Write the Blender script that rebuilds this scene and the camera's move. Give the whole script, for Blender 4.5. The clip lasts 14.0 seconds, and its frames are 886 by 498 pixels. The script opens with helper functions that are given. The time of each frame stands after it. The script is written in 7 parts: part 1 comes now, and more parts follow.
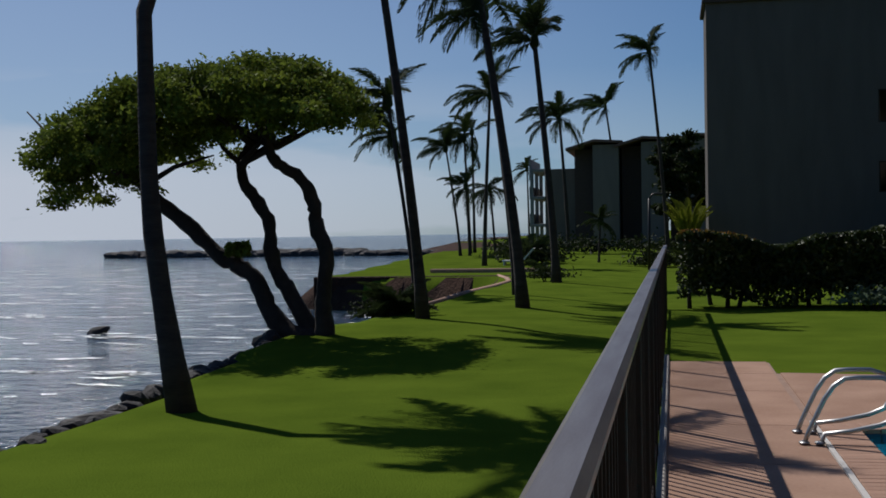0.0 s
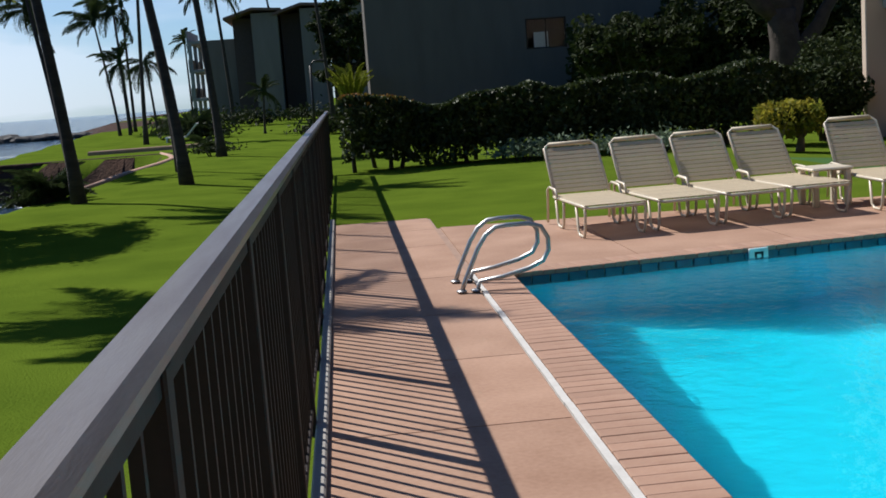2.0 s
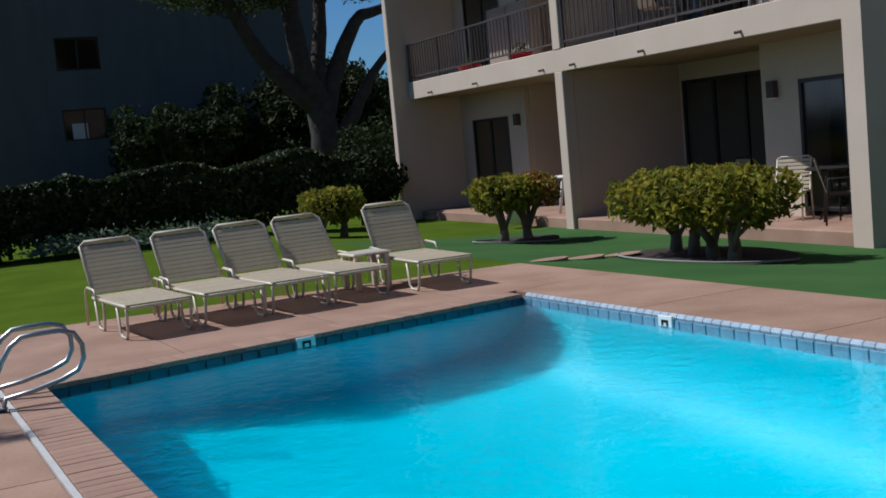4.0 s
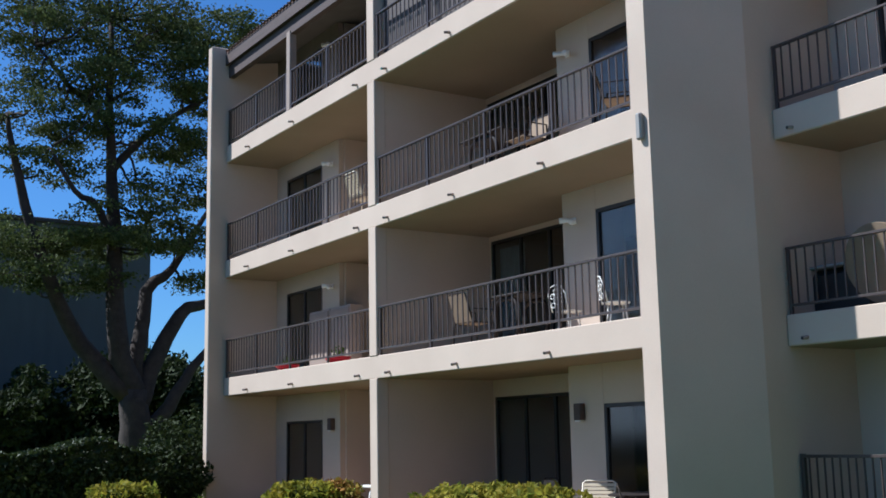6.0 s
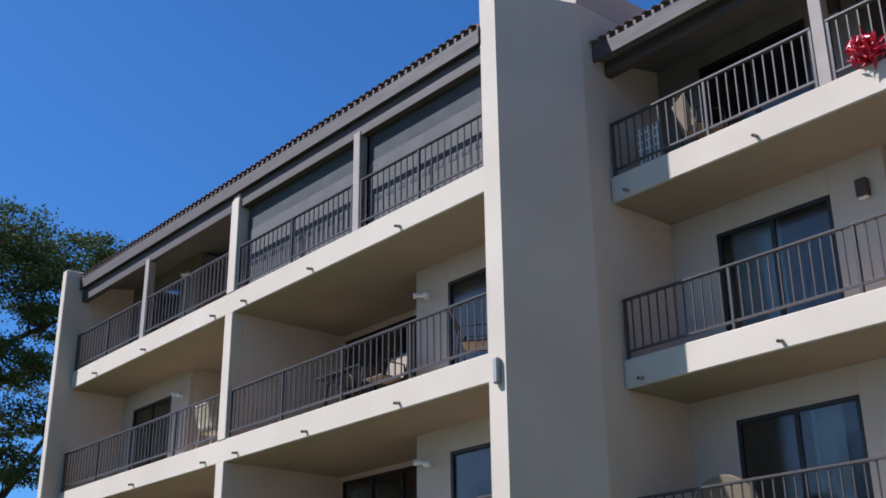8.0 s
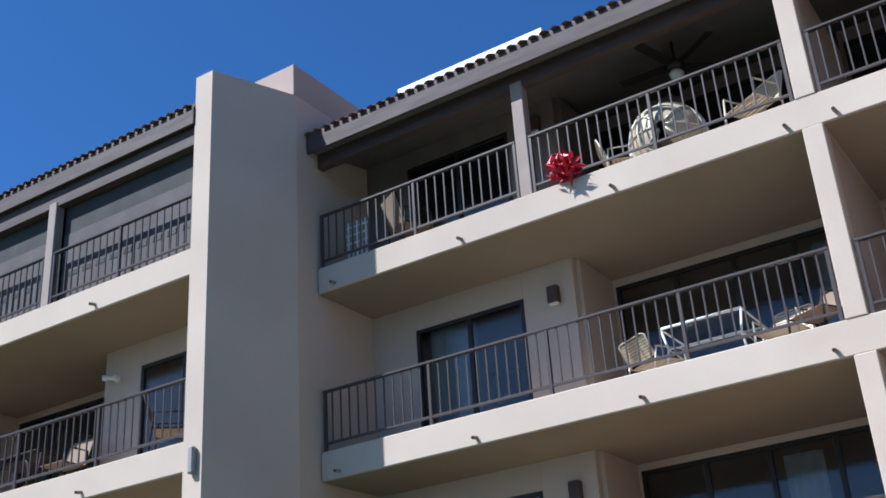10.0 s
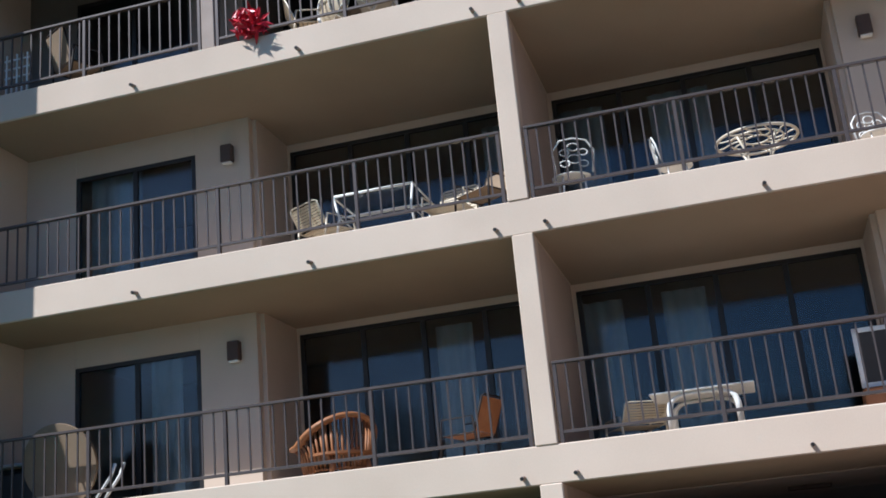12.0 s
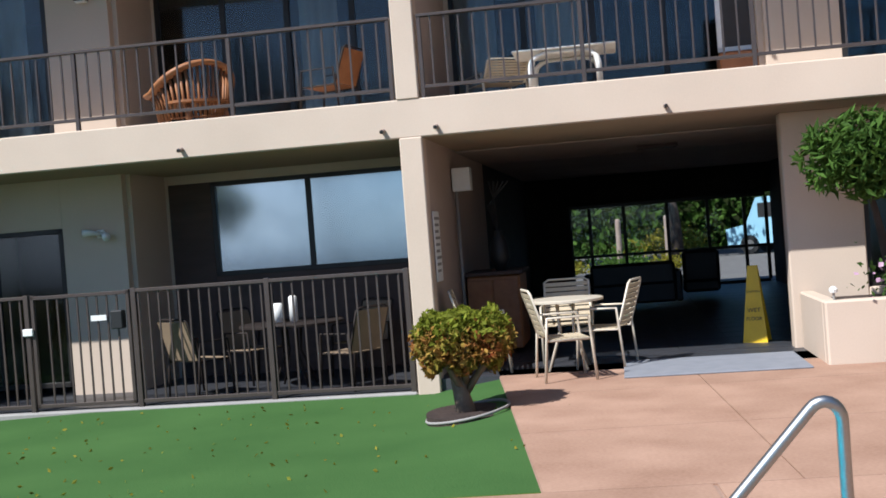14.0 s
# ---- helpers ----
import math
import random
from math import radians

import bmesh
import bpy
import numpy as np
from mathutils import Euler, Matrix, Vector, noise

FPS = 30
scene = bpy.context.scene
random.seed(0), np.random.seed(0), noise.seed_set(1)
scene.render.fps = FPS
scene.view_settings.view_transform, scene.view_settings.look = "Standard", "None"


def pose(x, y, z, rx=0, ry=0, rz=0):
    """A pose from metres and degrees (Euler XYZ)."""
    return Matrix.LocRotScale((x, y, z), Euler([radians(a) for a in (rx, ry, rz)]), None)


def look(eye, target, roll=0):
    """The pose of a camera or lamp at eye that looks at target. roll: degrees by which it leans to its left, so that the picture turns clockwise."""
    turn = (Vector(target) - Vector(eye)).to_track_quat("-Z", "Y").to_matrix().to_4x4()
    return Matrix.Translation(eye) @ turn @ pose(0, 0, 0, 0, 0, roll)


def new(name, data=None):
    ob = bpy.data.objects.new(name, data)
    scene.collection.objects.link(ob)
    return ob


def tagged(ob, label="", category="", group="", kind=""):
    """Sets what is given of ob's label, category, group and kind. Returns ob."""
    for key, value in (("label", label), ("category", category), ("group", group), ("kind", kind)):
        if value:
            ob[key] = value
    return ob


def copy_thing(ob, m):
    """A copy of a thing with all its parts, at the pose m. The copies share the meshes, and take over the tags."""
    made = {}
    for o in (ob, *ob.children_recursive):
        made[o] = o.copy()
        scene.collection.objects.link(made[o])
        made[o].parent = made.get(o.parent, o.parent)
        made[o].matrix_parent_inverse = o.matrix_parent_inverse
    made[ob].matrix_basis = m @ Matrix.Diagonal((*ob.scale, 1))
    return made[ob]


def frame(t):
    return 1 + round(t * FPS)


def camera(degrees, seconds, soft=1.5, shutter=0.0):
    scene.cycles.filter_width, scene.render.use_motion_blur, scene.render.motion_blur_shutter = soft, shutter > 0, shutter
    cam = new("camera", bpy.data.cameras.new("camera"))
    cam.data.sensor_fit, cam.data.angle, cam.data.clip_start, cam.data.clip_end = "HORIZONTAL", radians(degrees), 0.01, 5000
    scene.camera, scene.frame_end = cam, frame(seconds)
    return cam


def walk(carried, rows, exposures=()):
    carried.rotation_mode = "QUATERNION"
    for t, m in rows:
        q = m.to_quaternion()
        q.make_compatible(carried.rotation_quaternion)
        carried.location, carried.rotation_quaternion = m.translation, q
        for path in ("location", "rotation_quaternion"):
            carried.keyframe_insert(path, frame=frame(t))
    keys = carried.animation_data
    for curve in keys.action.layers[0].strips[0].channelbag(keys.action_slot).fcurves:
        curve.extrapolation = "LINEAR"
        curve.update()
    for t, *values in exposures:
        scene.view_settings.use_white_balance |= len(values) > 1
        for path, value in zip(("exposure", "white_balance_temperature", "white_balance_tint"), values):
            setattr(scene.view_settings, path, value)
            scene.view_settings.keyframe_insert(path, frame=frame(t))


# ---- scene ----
cam = camera(42.62, 14.0, soft=1.7)
PATH = [
    (0, pose(0.120, -2.130, 1.513, 89.225, 0.959, 11.425)),
    (0.5, pose(0.153, -2.093, 1.528, 88.399, 2.098, 6.793)),
    (1, pose(0.195, -2.054, 1.496, 85.925, 3.471, 2.728)),
    (1.5, pose(0.215, -1.996, 1.483, 83.425, 3.444, -2.331)),
    (2, pose(0.230, -1.976, 1.473, 81.998, 4.150, -5.221)),
    (2.5, pose(0.264, -1.930, 1.466, 80.833, 4.505, -9.616)),
    (3, pose(0.302, -1.888, 1.467, 80.664, 4.775, -15.127)),
    (3.5, pose(0.370, -1.811, 1.459, 81.667, 4.946, -22.438)),
    (4, pose(0.417, -1.743, 1.482, 84.618, 5.211, -27.565)),
    (4.2, pose(0.419, -1.747, 1.490, 85.667, 5.371, -29.690)),
    (6.3, pose(0.927, -1.609, 1.427, 101.829, 0.785, -37.179)),
    (6.5, pose(0.944, -1.607, 1.427, 103.300, 0.599, -37.984)),
    (7, pose(0.952, -1.617, 1.432, 107.054, 0.322, -39.954)),
    (7.2, pose(0.949, -1.611, 1.433, 108.168, -0.036, -40.396)),
    (9.3, pose(0.651, -1.431, 1.479, 115.211, 2.195, -52.918)),
    (9.5, pose(0.645, -1.406, 1.486, 114.942, 1.853, -55.115)),
    (10, pose(0.632, -1.332, 1.493, 115.198, 3.593, -59.832)),
    (10.5, pose(0.627, -1.275, 1.499, 115.037, 3.567, -64.338)),
    (11, pose(0.639, -1.227, 1.483, 114.263, 4.643, -68.865)),
    (11.5, pose(0.645, -1.153, 1.477, 112.440, 4.846, -74.182)),
    (12, pose(0.661, -1.133, 1.479, 107.226, 5.134, -77.528)),
    (12.5, pose(0.700, -1.130, 1.490, 101.887, 5.480, -80.731)),
    (13, pose(0.757, -1.108, 1.498, 96.852, 5.041, -83.030)),
    (13.5, pose(0.761, -1.091, 1.484, 93.174, 4.403, -84.610)),
    (14, pose(0.794, -1.089, 1.498, 89.265, 4.402, -84.759)),
]
walk(cam, PATH, exposures=[(0, -0.8, 6000, 12), (1.0, -0.4, 6050, 11), (2.0, -0.02, 6000, 10), (3.0, -0.13, 5750, 10), (4.2, -0.58, 5400, 10), (6.3, 0.35, 5250, 10), (9.5, 0.35, 5100, 10), (11.0, 0.27, 5250, 10), (12.0, 0.15, 5350, 10), (13.0, 0.1, 5400, 10), (14, 0.3, 5600, 10)])

# ---------------------------------------------------------------- light
SUN_FROM = Vector((-0.61, 0.63, 1.0)).normalized()
world = bpy.data.worlds.new("sky")
scene.world = world
world.use_nodes = True
wt = world.node_tree
sky = wt.nodes.new("ShaderNodeTexSky")
sky.sky_type = "NISHITA"
sky.sun_disc = False
sky.sun_elevation = math.asin(SUN_FROM.z)
sky.sun_rotation = math.atan2(SUN_FROM.x, SUN_FROM.y)
sky.air_density, sky.dust_density, sky.ozone_density = 1.0, 0.4, 3.0
bg = wt.nodes["Background"]
bg.inputs["Strength"].default_value = 0.052
# thin marine cloud low over the horizon
tc = wt.nodes.new("ShaderNodeTexCoord")
sep = wt.nodes.new("ShaderNodeSeparateXYZ")
wt.links.new(tc.outputs["Generated"], sep.inputs[0])
band = wt.nodes.new("ShaderNodeMapRange")
band.inputs["From Min"].default_value, band.inputs["From Max"].default_value = 0.2, 0.05
wt.links.new(sep.outputs["Z"], band.inputs["Value"])
mp = wt.nodes.new("ShaderNodeMapping")
mp.inputs["Scale"].default_value = (2.0, 2.0, 9.0)
wt.links.new(tc.outputs["Generated"], mp.inputs["Vector"])
cn = wt.nodes.new("ShaderNodeTexNoise")
cn.inputs["Scale"].default_value, cn.inputs["Detail"].default_value = 1.6, 5.0
wt.links.new(mp.outputs[0], cn.inputs["Vector"])
cr = wt.nodes.new("ShaderNodeMapRange")
cr.inputs["From Min"].default_value, cr.inputs["From Max"].default_value = 0.3, 0.5
wt.links.new(cn.outputs["Fac"], cr.inputs["Value"])
mul = wt.nodes.new("ShaderNodeMath")
mul.operation = "MULTIPLY"
wt.links.new(band.outputs[0], mul.inputs[0])
wt.links.new(cr.outputs[0], mul.inputs[1])
sunward = wt.nodes.new("ShaderNodeVectorMath")    # haze and cloud bank lie on the sun's side, over the sea
sunward.operation = "DOT_PRODUCT"
sunward.inputs[1].default_value = Vector((SUN_FROM.x, SUN_FROM.y, 0)).normalized()
wt.links.new(tc.outputs["Generated"], sunward.inputs[0])
seaward = wt.nodes.new("ShaderNodeMapRange")
seaward.inputs["From Min"].default_value, seaward.inputs["From Max"].default_value = 0.58, 1.0
wt.links.new(sunward.outputs["Value"], seaward.inputs["Value"])
veil = wt.nodes.new("ShaderNodeMapRange")         # thin haze higher up
veil.inputs["From Min"].default_value, veil.inputs["From Max"].default_value = 0.8, 0.0
veil.inputs["To Max"].default_value = 0.46
wt.links.new(sep.outputs["Z"], veil.inputs["Value"])
both = wt.nodes.new("ShaderNodeMath")
both.operation = "MAXIMUM"
wt.links.new(mul.outputs[0], both.inputs[0])
wt.links.new(veil.outputs[0], both.inputs[1])
mul2 = wt.nodes.new("ShaderNodeMath")
mul2.operation = "MULTIPLY"
wt.links.new(both.outputs[0], mul2.inputs[0])
wt.links.new(seaward.outputs[0], mul2.inputs[1])
mixw = wt.nodes.new("ShaderNodeMix")
mixw.data_type = "RGBA"
wt.links.new(mul2.outputs[0], mixw.inputs[0])
tint = wt.nodes.new("ShaderNodeMix")
tint.data_type, tint.blend_type = "RGBA", "MULTIPLY"
tint.inputs[0].default_value = 1.0
tint.inputs[7].default_value = (0.9, 1.33, 1.72, 1)
wt.links.new(sky.outputs[0], tint.inputs[6])
wt.links.new(tint.outputs[2], mixw.inputs[6])
mixw.inputs[7].default_value = (17.0, 17.8, 19.0, 1)
wt.links.new(mixw.outputs[2], bg.inputs["Color"])

sun = new("sun", bpy.data.lights.new("sun", "SUN"))
sun.data.energy, sun.data.angle, sun.data.color = 6.5, radians(0.53), (1.0, 0.92, 0.8)
sun.matrix_world = look((0, 0, 30), Vector((0, 0, 30)) - SUN_FROM)

# ---------------------------------------------------------------- helpers
RNG = np.random.default_rng(7)
BUILD = pose(0, 0, 0, 0, 0, -3.58)      # the apartment block stands slightly askew to the fence


class MB:
    """Collects vertices and faces of one mesh."""

    def __init__(self):
        self.v, self.f = [], []

    def add(self, verts, faces):
        n = len(self.v)
        self.v += [tuple(map(float, p)) for p in verts]
        self.f += [tuple(n + i for i in q) for q in faces]
        return self

    def box(self, x0, x1, y0, y1, z0, z1, c=0.0):
        if c <= 0:
            vs = [(x, y, z) for x in (x0, x1) for y in (y0, y1) for z in (z0, z1)]
            return self.add(vs, [(0, 1, 3, 2), (4, 6, 7, 5), (0, 4, 5, 1), (2, 3, 7, 6), (0, 2, 6, 4), (1, 5, 7, 3)])
        bm = bmesh.new()
        bmesh.ops.create_cube(bm, size=1.0)
        for q in bm.verts:
            q.co = ((x0 + x1) / 2 + q.co.x * (x1 - x0), (y0 + y1) / 2 + q.co.y * (y1 - y0), (z0 + z1) / 2 + q.co.z * (z1 - z0))
        bmesh.ops.bevel(bm, geom=bm.edges[:], offset=c, segments=1, affect="EDGES")
        bm.verts.index_update()
        self.add([q.co[:] for q in bm.verts], [[q.index for q in fa.verts] for fa in bm.faces])
        bm.free()
        return self

    def tube(self, pts, r, n=8, closed=False, caps=True):
        pts = [Vector(p) for p in pts]
        rs = list(r) if hasattr(r, "__len__") else [r] * len(pts)
        base = len(self.v)
        up = None
        for i, p in enumerate(pts):
            a = pts[i - 1] if i or closed else pts[0]
            b = pts[(i + 1) % len(pts)] if i < len(pts) - 1 or closed else pts[-1]
            d = (b - a).normalized()
            if up is None:
                up = d.orthogonal().normalized()
            up = (up - d * up.dot(d))
            up = up.normalized() if up.length > 1e-6 else d.orthogonal().normalized()
            s = d.cross(up)
            for k in range(n):
                ang = 2 * math.pi * k / n
                self.v.append(tuple(p + (up * math.cos(ang) + s * math.sin(ang)) * rs[i]))
        m = len(pts)
        for i in range(m if closed else m - 1):
            j = (i + 1) % m
            for k in range(n):
                self.f.append((base + i * n + k, base + i * n + (k + 1) % n, base + j * n + (k + 1) % n, base + j * n + k))
        if caps and not closed:
            self.f.append(tuple(base + k for k in range(n))[::-1])
            self.f.append(tuple(base + (m - 1) * n + k for k in range(n)))
        return self

    def lathe(self, prof, n=16, cx=0, cy=0):
        base = len(self.v)
        for r, z in prof:
            for k in range(n):
                a = 2 * math.pi * k / n
                self.v.append((cx + r * math.cos(a), cy + r * math.sin(a), z))
        for i in range(len(prof) - 1):
            for k in range(n):
                self.f.append((base + i * n + k, base + i * n + (k + 1) % n, base + (i + 1) * n + (k + 1) % n, base + (i + 1) * n + k))
        self.f.append(tuple(base + (len(prof) - 1) * n + k for k in range(n)))
        self.f.append(tuple(base + k for k in range(n))[::-1])
        return self

    def prism(self, poly, z0, z1):
        n = len(poly)
        vs = [(x, y, z0) for x, y in poly] + [(x, y, z1) for x, y in poly]
        fs = [tuple(range(n))[::-1], tuple(range(n, 2 * n))] + [(i, (i + 1) % n, n + (i + 1) % n, n + i) for i in range(n)]
        return self.add(vs, fs)

    def leaves(self, P, size, up=0.3, slim=0.5):
        """Many small pointed leaves round the points P."""
        n = len(P)
        d = RNG.normal(size=(n, 3))
        d[:, 2] += up
        d /= np.linalg.norm(d, axis=1)[:, None]
        e = RNG.normal(size=(n, 3))
        e -= d * (e * d).sum(1)[:, None]
        e /= np.linalg.norm(e, axis=1)[:, None]
        s = size * RNG.uniform(0.6, 1.3, (n, 1))
        w = s * slim
        nrm = np.cross(d, e)
        Q = np.stack([P - e * s * 0.5, P + np.cross(e, nrm) * w * 0.5 + nrm * s * 0.06, P + e * s * 0.5, P - np.cross(e, nrm) * w * 0.5 + nrm * s * 0.06], 1).reshape(-1, 3)
        b = len(self.v)
        self.v += [tuple(q) for q in Q.tolist()]
        self.f += [(b + 4 * i, b + 4 * i + 1, b + 4 * i + 2, b + 4 * i + 3) for i in range(n)]
        return self

    def mesh(self, name, mat, smooth=False):
        me = bpy.data.meshes.new(name)
        me.from_pydata(self.v, [], self.f)
        for m in (mat if isinstance(mat, (list, tuple)) else [mat]):
            me.materials.append(m)
        if smooth:
            me.shade_smooth()
        me.update()
        return me


def part(name, mb, mat, parent=None, label="", smooth=False, m=None):
    """One mesh object, under a thing where a parent is given. mb: an MB or a mesh to share."""
    me = mb.mesh(name, mat, smooth) if isinstance(mb, MB) else mb
    ob = new(name, me)
    if parent:
        ob.parent = parent
    if m is not None:
        ob.matrix_basis = m
    if label:
        ob["label"] = label
    return ob


def thing(name, label, category, group="", kind="", m=None):
    ob = new(name)
    ob.empty_display_size = 0.2
    if m is not None:
        ob.matrix_basis = m
    return tagged(ob, label, category, group, kind)


def material(name, c1, c2=None, rough=0.7, metal=0.0, scale=3.0, fine=40.0, bump=0.1, vary=0.0, island=0.0, spec=0.5, trans=0.0, ior=1.45, stretch=None, sss=0.0, dist=0.01):
    m = bpy.data.materials.new(name)
    m.use_nodes = True
    t = m.node_tree
    bsdf = t.nodes["Principled BSDF"]
    c2 = c2 or tuple(v * 0.75 for v in c1)
    co = t.nodes.new("ShaderNodeTexCoord")
    vec = co.outputs["Object"]
    if stretch:
        mp = t.nodes.new("ShaderNodeMapping")
        mp.inputs["Scale"].default_value = stretch
        t.links.new(vec, mp.inputs["Vector"])
        vec = mp.outputs[0]
    n1, n2 = t.nodes.new("ShaderNodeTexNoise"), t.nodes.new("ShaderNodeTexNoise")
    n1.inputs["Scale"].default_value, n1.inputs["Detail"].default_value = scale, 6.0
    n2.inputs["Scale"].default_value, n2.inputs["Detail"].default_value = fine, 4.0
    for n in (n1, n2):
        t.links.new(vec, n.inputs["Vector"])
    add = t.nodes.new("ShaderNodeMath")
    add.operation = "MULTIPLY_ADD"
    t.links.new(n2.outputs["Fac"], add.inputs[0])
    add.inputs[1].default_value = 0.45
    t.links.new(n1.outputs["Fac"], add.inputs[2])
    mr = t.nodes.new("ShaderNodeMapRange")
    mr.inputs["From Min"].default_value, mr.inputs["From Max"].default_value = 0.45, 1.0
    t.links.new(add.outputs[0], mr.inputs["Value"])
    mix = t.nodes.new("ShaderNodeMix")
    mix.data_type = "RGBA"
    t.links.new(mr.outputs[0], mix.inputs[0])
    mix.inputs[6].default_value, mix.inputs[7].default_value = (*c1, 1), (*c2, 1)
    col = mix.outputs[2]
    if vary or island:
        if vary:
            src = t.nodes.new("ShaderNodeObjectInfo").outputs["Random"]
        else:
            src = t.nodes.new("ShaderNodeNewGeometry").outputs["Random Per Island"]
        hs = t.nodes.new("ShaderNodeHueSaturation")
        vr = t.nodes.new("ShaderNodeMapRange")
        a = vary or island
        vr.inputs["To Min"].default_value, vr.inputs["To Max"].default_value = 1 - a, 1 + a
        t.links.new(src, vr.inputs["Value"])
        t.links.new(vr.outputs[0], hs.inputs["Value"])
        t.links.new(col, hs.inputs["Color"])
        col = hs.outputs["Color"]
    t.links.new(col, bsdf.inputs["Base Color"])
    rr = t.nodes.new("ShaderNodeMapRange")
    rr.inputs["To Min"].default_value, rr.inputs["To Max"].default_value = max(rough - 0.08, 0.02), min(rough + 0.08, 1)
    t.links.new(n1.outputs["Fac"], rr.inputs["Value"])
    t.links.new(rr.outputs[0], bsdf.inputs["Roughness"])
    bsdf.inputs["Metallic"].default_value = metal
    bsdf.inputs["Specular IOR Level"].default_value = spec
    bsdf.inputs["IOR"].default_value = ior
    if trans:
        bsdf.inputs["Transmission Weight"].default_value = trans
    if sss:
        tr = t.nodes.new("ShaderNodeBsdfTranslucent")
        t.links.new(col, tr.inputs["Color"])
        ms = t.nodes.new("ShaderNodeMixShader")
        ms.inputs[0].default_value = sss
        t.links.new(bsdf.outputs[0], ms.inputs[1])
        t.links.new(tr.outputs[0], ms.inputs[2])
        t.links.new(ms.outputs[0], t.nodes["Material Output"].inputs["Surface"])
    if bump:
        bp = t.nodes.new("ShaderNodeBump")
        bp.inputs["Strength"].default_value, bp.inputs["Distance"].default_value = bump, dist
        t.links.new(add.outputs[0], bp.inputs["Height"])
        t.links.new(bp.outputs[0], bsdf.inputs["Normal"])
    return m


# ---------------------------------------------------------------- materials
M_LAWN = material("lawn", (0.1, 0.145, 0.015), (0.06, 0.095, 0.01), 0.9, scale=0.9, fine=60, bump=0.9, spec=0.0, dist=0.03)
M_TURF = material("pool_turf", (0.062, 0.128, 0.038), (0.043, 0.096, 0.028), 0.9, scale=0.9, fine=60, bump=0.5, spec=0.05, dist=0.015)
M_SOIL = material("shore_soil", (0.0675, 0.0375, 0.0263), (0.03, 0.0188, 0.015), 0.95, scale=2, fine=14, bump=1.0, spec=0.1, dist=0.1)
M_ROCK = material("lava_rock", (0.045, 0.0413, 0.0413), (0.0188, 0.0173, 0.0173), 0.8, scale=3, fine=20, bump=0.8, vary=0.35, dist=0.03)
M_SEA = material("sea_water", (0.018, 0.038, 0.06), (0.01, 0.026, 0.045), 0.09, scale=0.5, fine=2.4, bump=1.0, spec=0.29, ior=1.33, dist=0.42, stretch=(1.0, 1.6, 1.0))
M_FOAM = material("foam", (0.8, 0.82, 0.83), (0.55, 0.6, 0.63), 0.6, scale=2, fine=9)
M_DECK = material("red_concrete", (0.405, 0.258, 0.183), (0.26, 0.152, 0.102), 0.85, scale=1.5, fine=38, bump=0.25, vary=0.05, spec=0.25, dist=0.004)
M_COPING = material("coping_brick", (0.375, 0.24, 0.173), (0.3, 0.176, 0.124), 0.8, scale=5, fine=60, bump=0.4, vary=0.09, spec=0.25, dist=0.004)
M_JOINT = material("white_joint", (0.562, 0.54, 0.51), (0.45, 0.427, 0.398), 0.8, scale=6, fine=60, bump=0.2)
M_MORTAR = material("mortar", (0.33, 0.22, 0.165), (0.25, 0.16, 0.115), 0.9, scale=6, fine=60, bump=0.3)
M_PLASTER = material("pool_plaster", (0.016, 0.48, 0.6), (0.011, 0.405, 0.535), 0.6, scale=1.0, fine=16, bump=0.05)
# blue waterline tile, colour darkened to stand for shade
M_TILE_SHADED = material("shaded_tile", (0.0225, 0.075, 0.12), (0.015, 0.0525, 0.09), 0.2, scale=8, fine=50, bump=0.05, vary=0.2)
M_TILE_LIGHT = material("pale_tile", (0.465, 0.51, 0.555), (0.338, 0.39, 0.45), 0.3, scale=8, fine=50, bump=0.1, vary=0.12)
# the same waterline tile in its sunlit colour
M_TILE_SUNLIT = material("sunlit_tile", (0.2, 0.33, 0.42), (0.13, 0.24, 0.32), 0.25, scale=8, fine=50, bump=0.05, vary=0.15)
M_STEEL = material("stainless_steel", (0.45, 0.45, 0.44), (0.35, 0.35, 0.34), 0.4, 1.0, scale=5, fine=80, bump=0.02)
M_BRONZE = material("bronze_aluminium", (0.03, 0.022, 0.019), (0.02, 0.015, 0.013), 0.65, 0.0, scale=4, fine=70, bump=0.05, spec=0.25)
M_RAILCAP = material("weathered_cap", (0.16, 0.138, 0.122), (0.09, 0.07, 0.06), 0.33, 0.0, scale=4, fine=60, bump=0.08, stretch=(6, 0.6, 6))
M_RAIL = material("balcony_rail_paint", (0.085, 0.066, 0.058), (0.06, 0.046, 0.04), 0.35, 0.2, scale=4, fine=60, bump=0.05)
M_STUCCO = material("beige_stucco", (0.58, 0.47, 0.37), (0.5, 0.4, 0.312), 0.92, scale=0.8, fine=70, bump=0.35, spec=0.2, dist=0.004)
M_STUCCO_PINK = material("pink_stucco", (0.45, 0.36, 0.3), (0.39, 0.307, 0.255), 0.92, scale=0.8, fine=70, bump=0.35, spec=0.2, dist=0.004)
M_SOFFIT = material("tan_soffit", (0.33, 0.25, 0.18), (0.28, 0.21, 0.15), 0.9, scale=0.8, fine=60, bump=0.3, spec=0.2, dist=0.004)
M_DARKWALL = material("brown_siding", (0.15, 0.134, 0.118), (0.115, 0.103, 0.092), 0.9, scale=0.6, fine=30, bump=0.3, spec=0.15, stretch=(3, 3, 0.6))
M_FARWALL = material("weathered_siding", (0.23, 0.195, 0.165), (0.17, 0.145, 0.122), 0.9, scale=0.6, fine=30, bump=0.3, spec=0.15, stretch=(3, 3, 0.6))
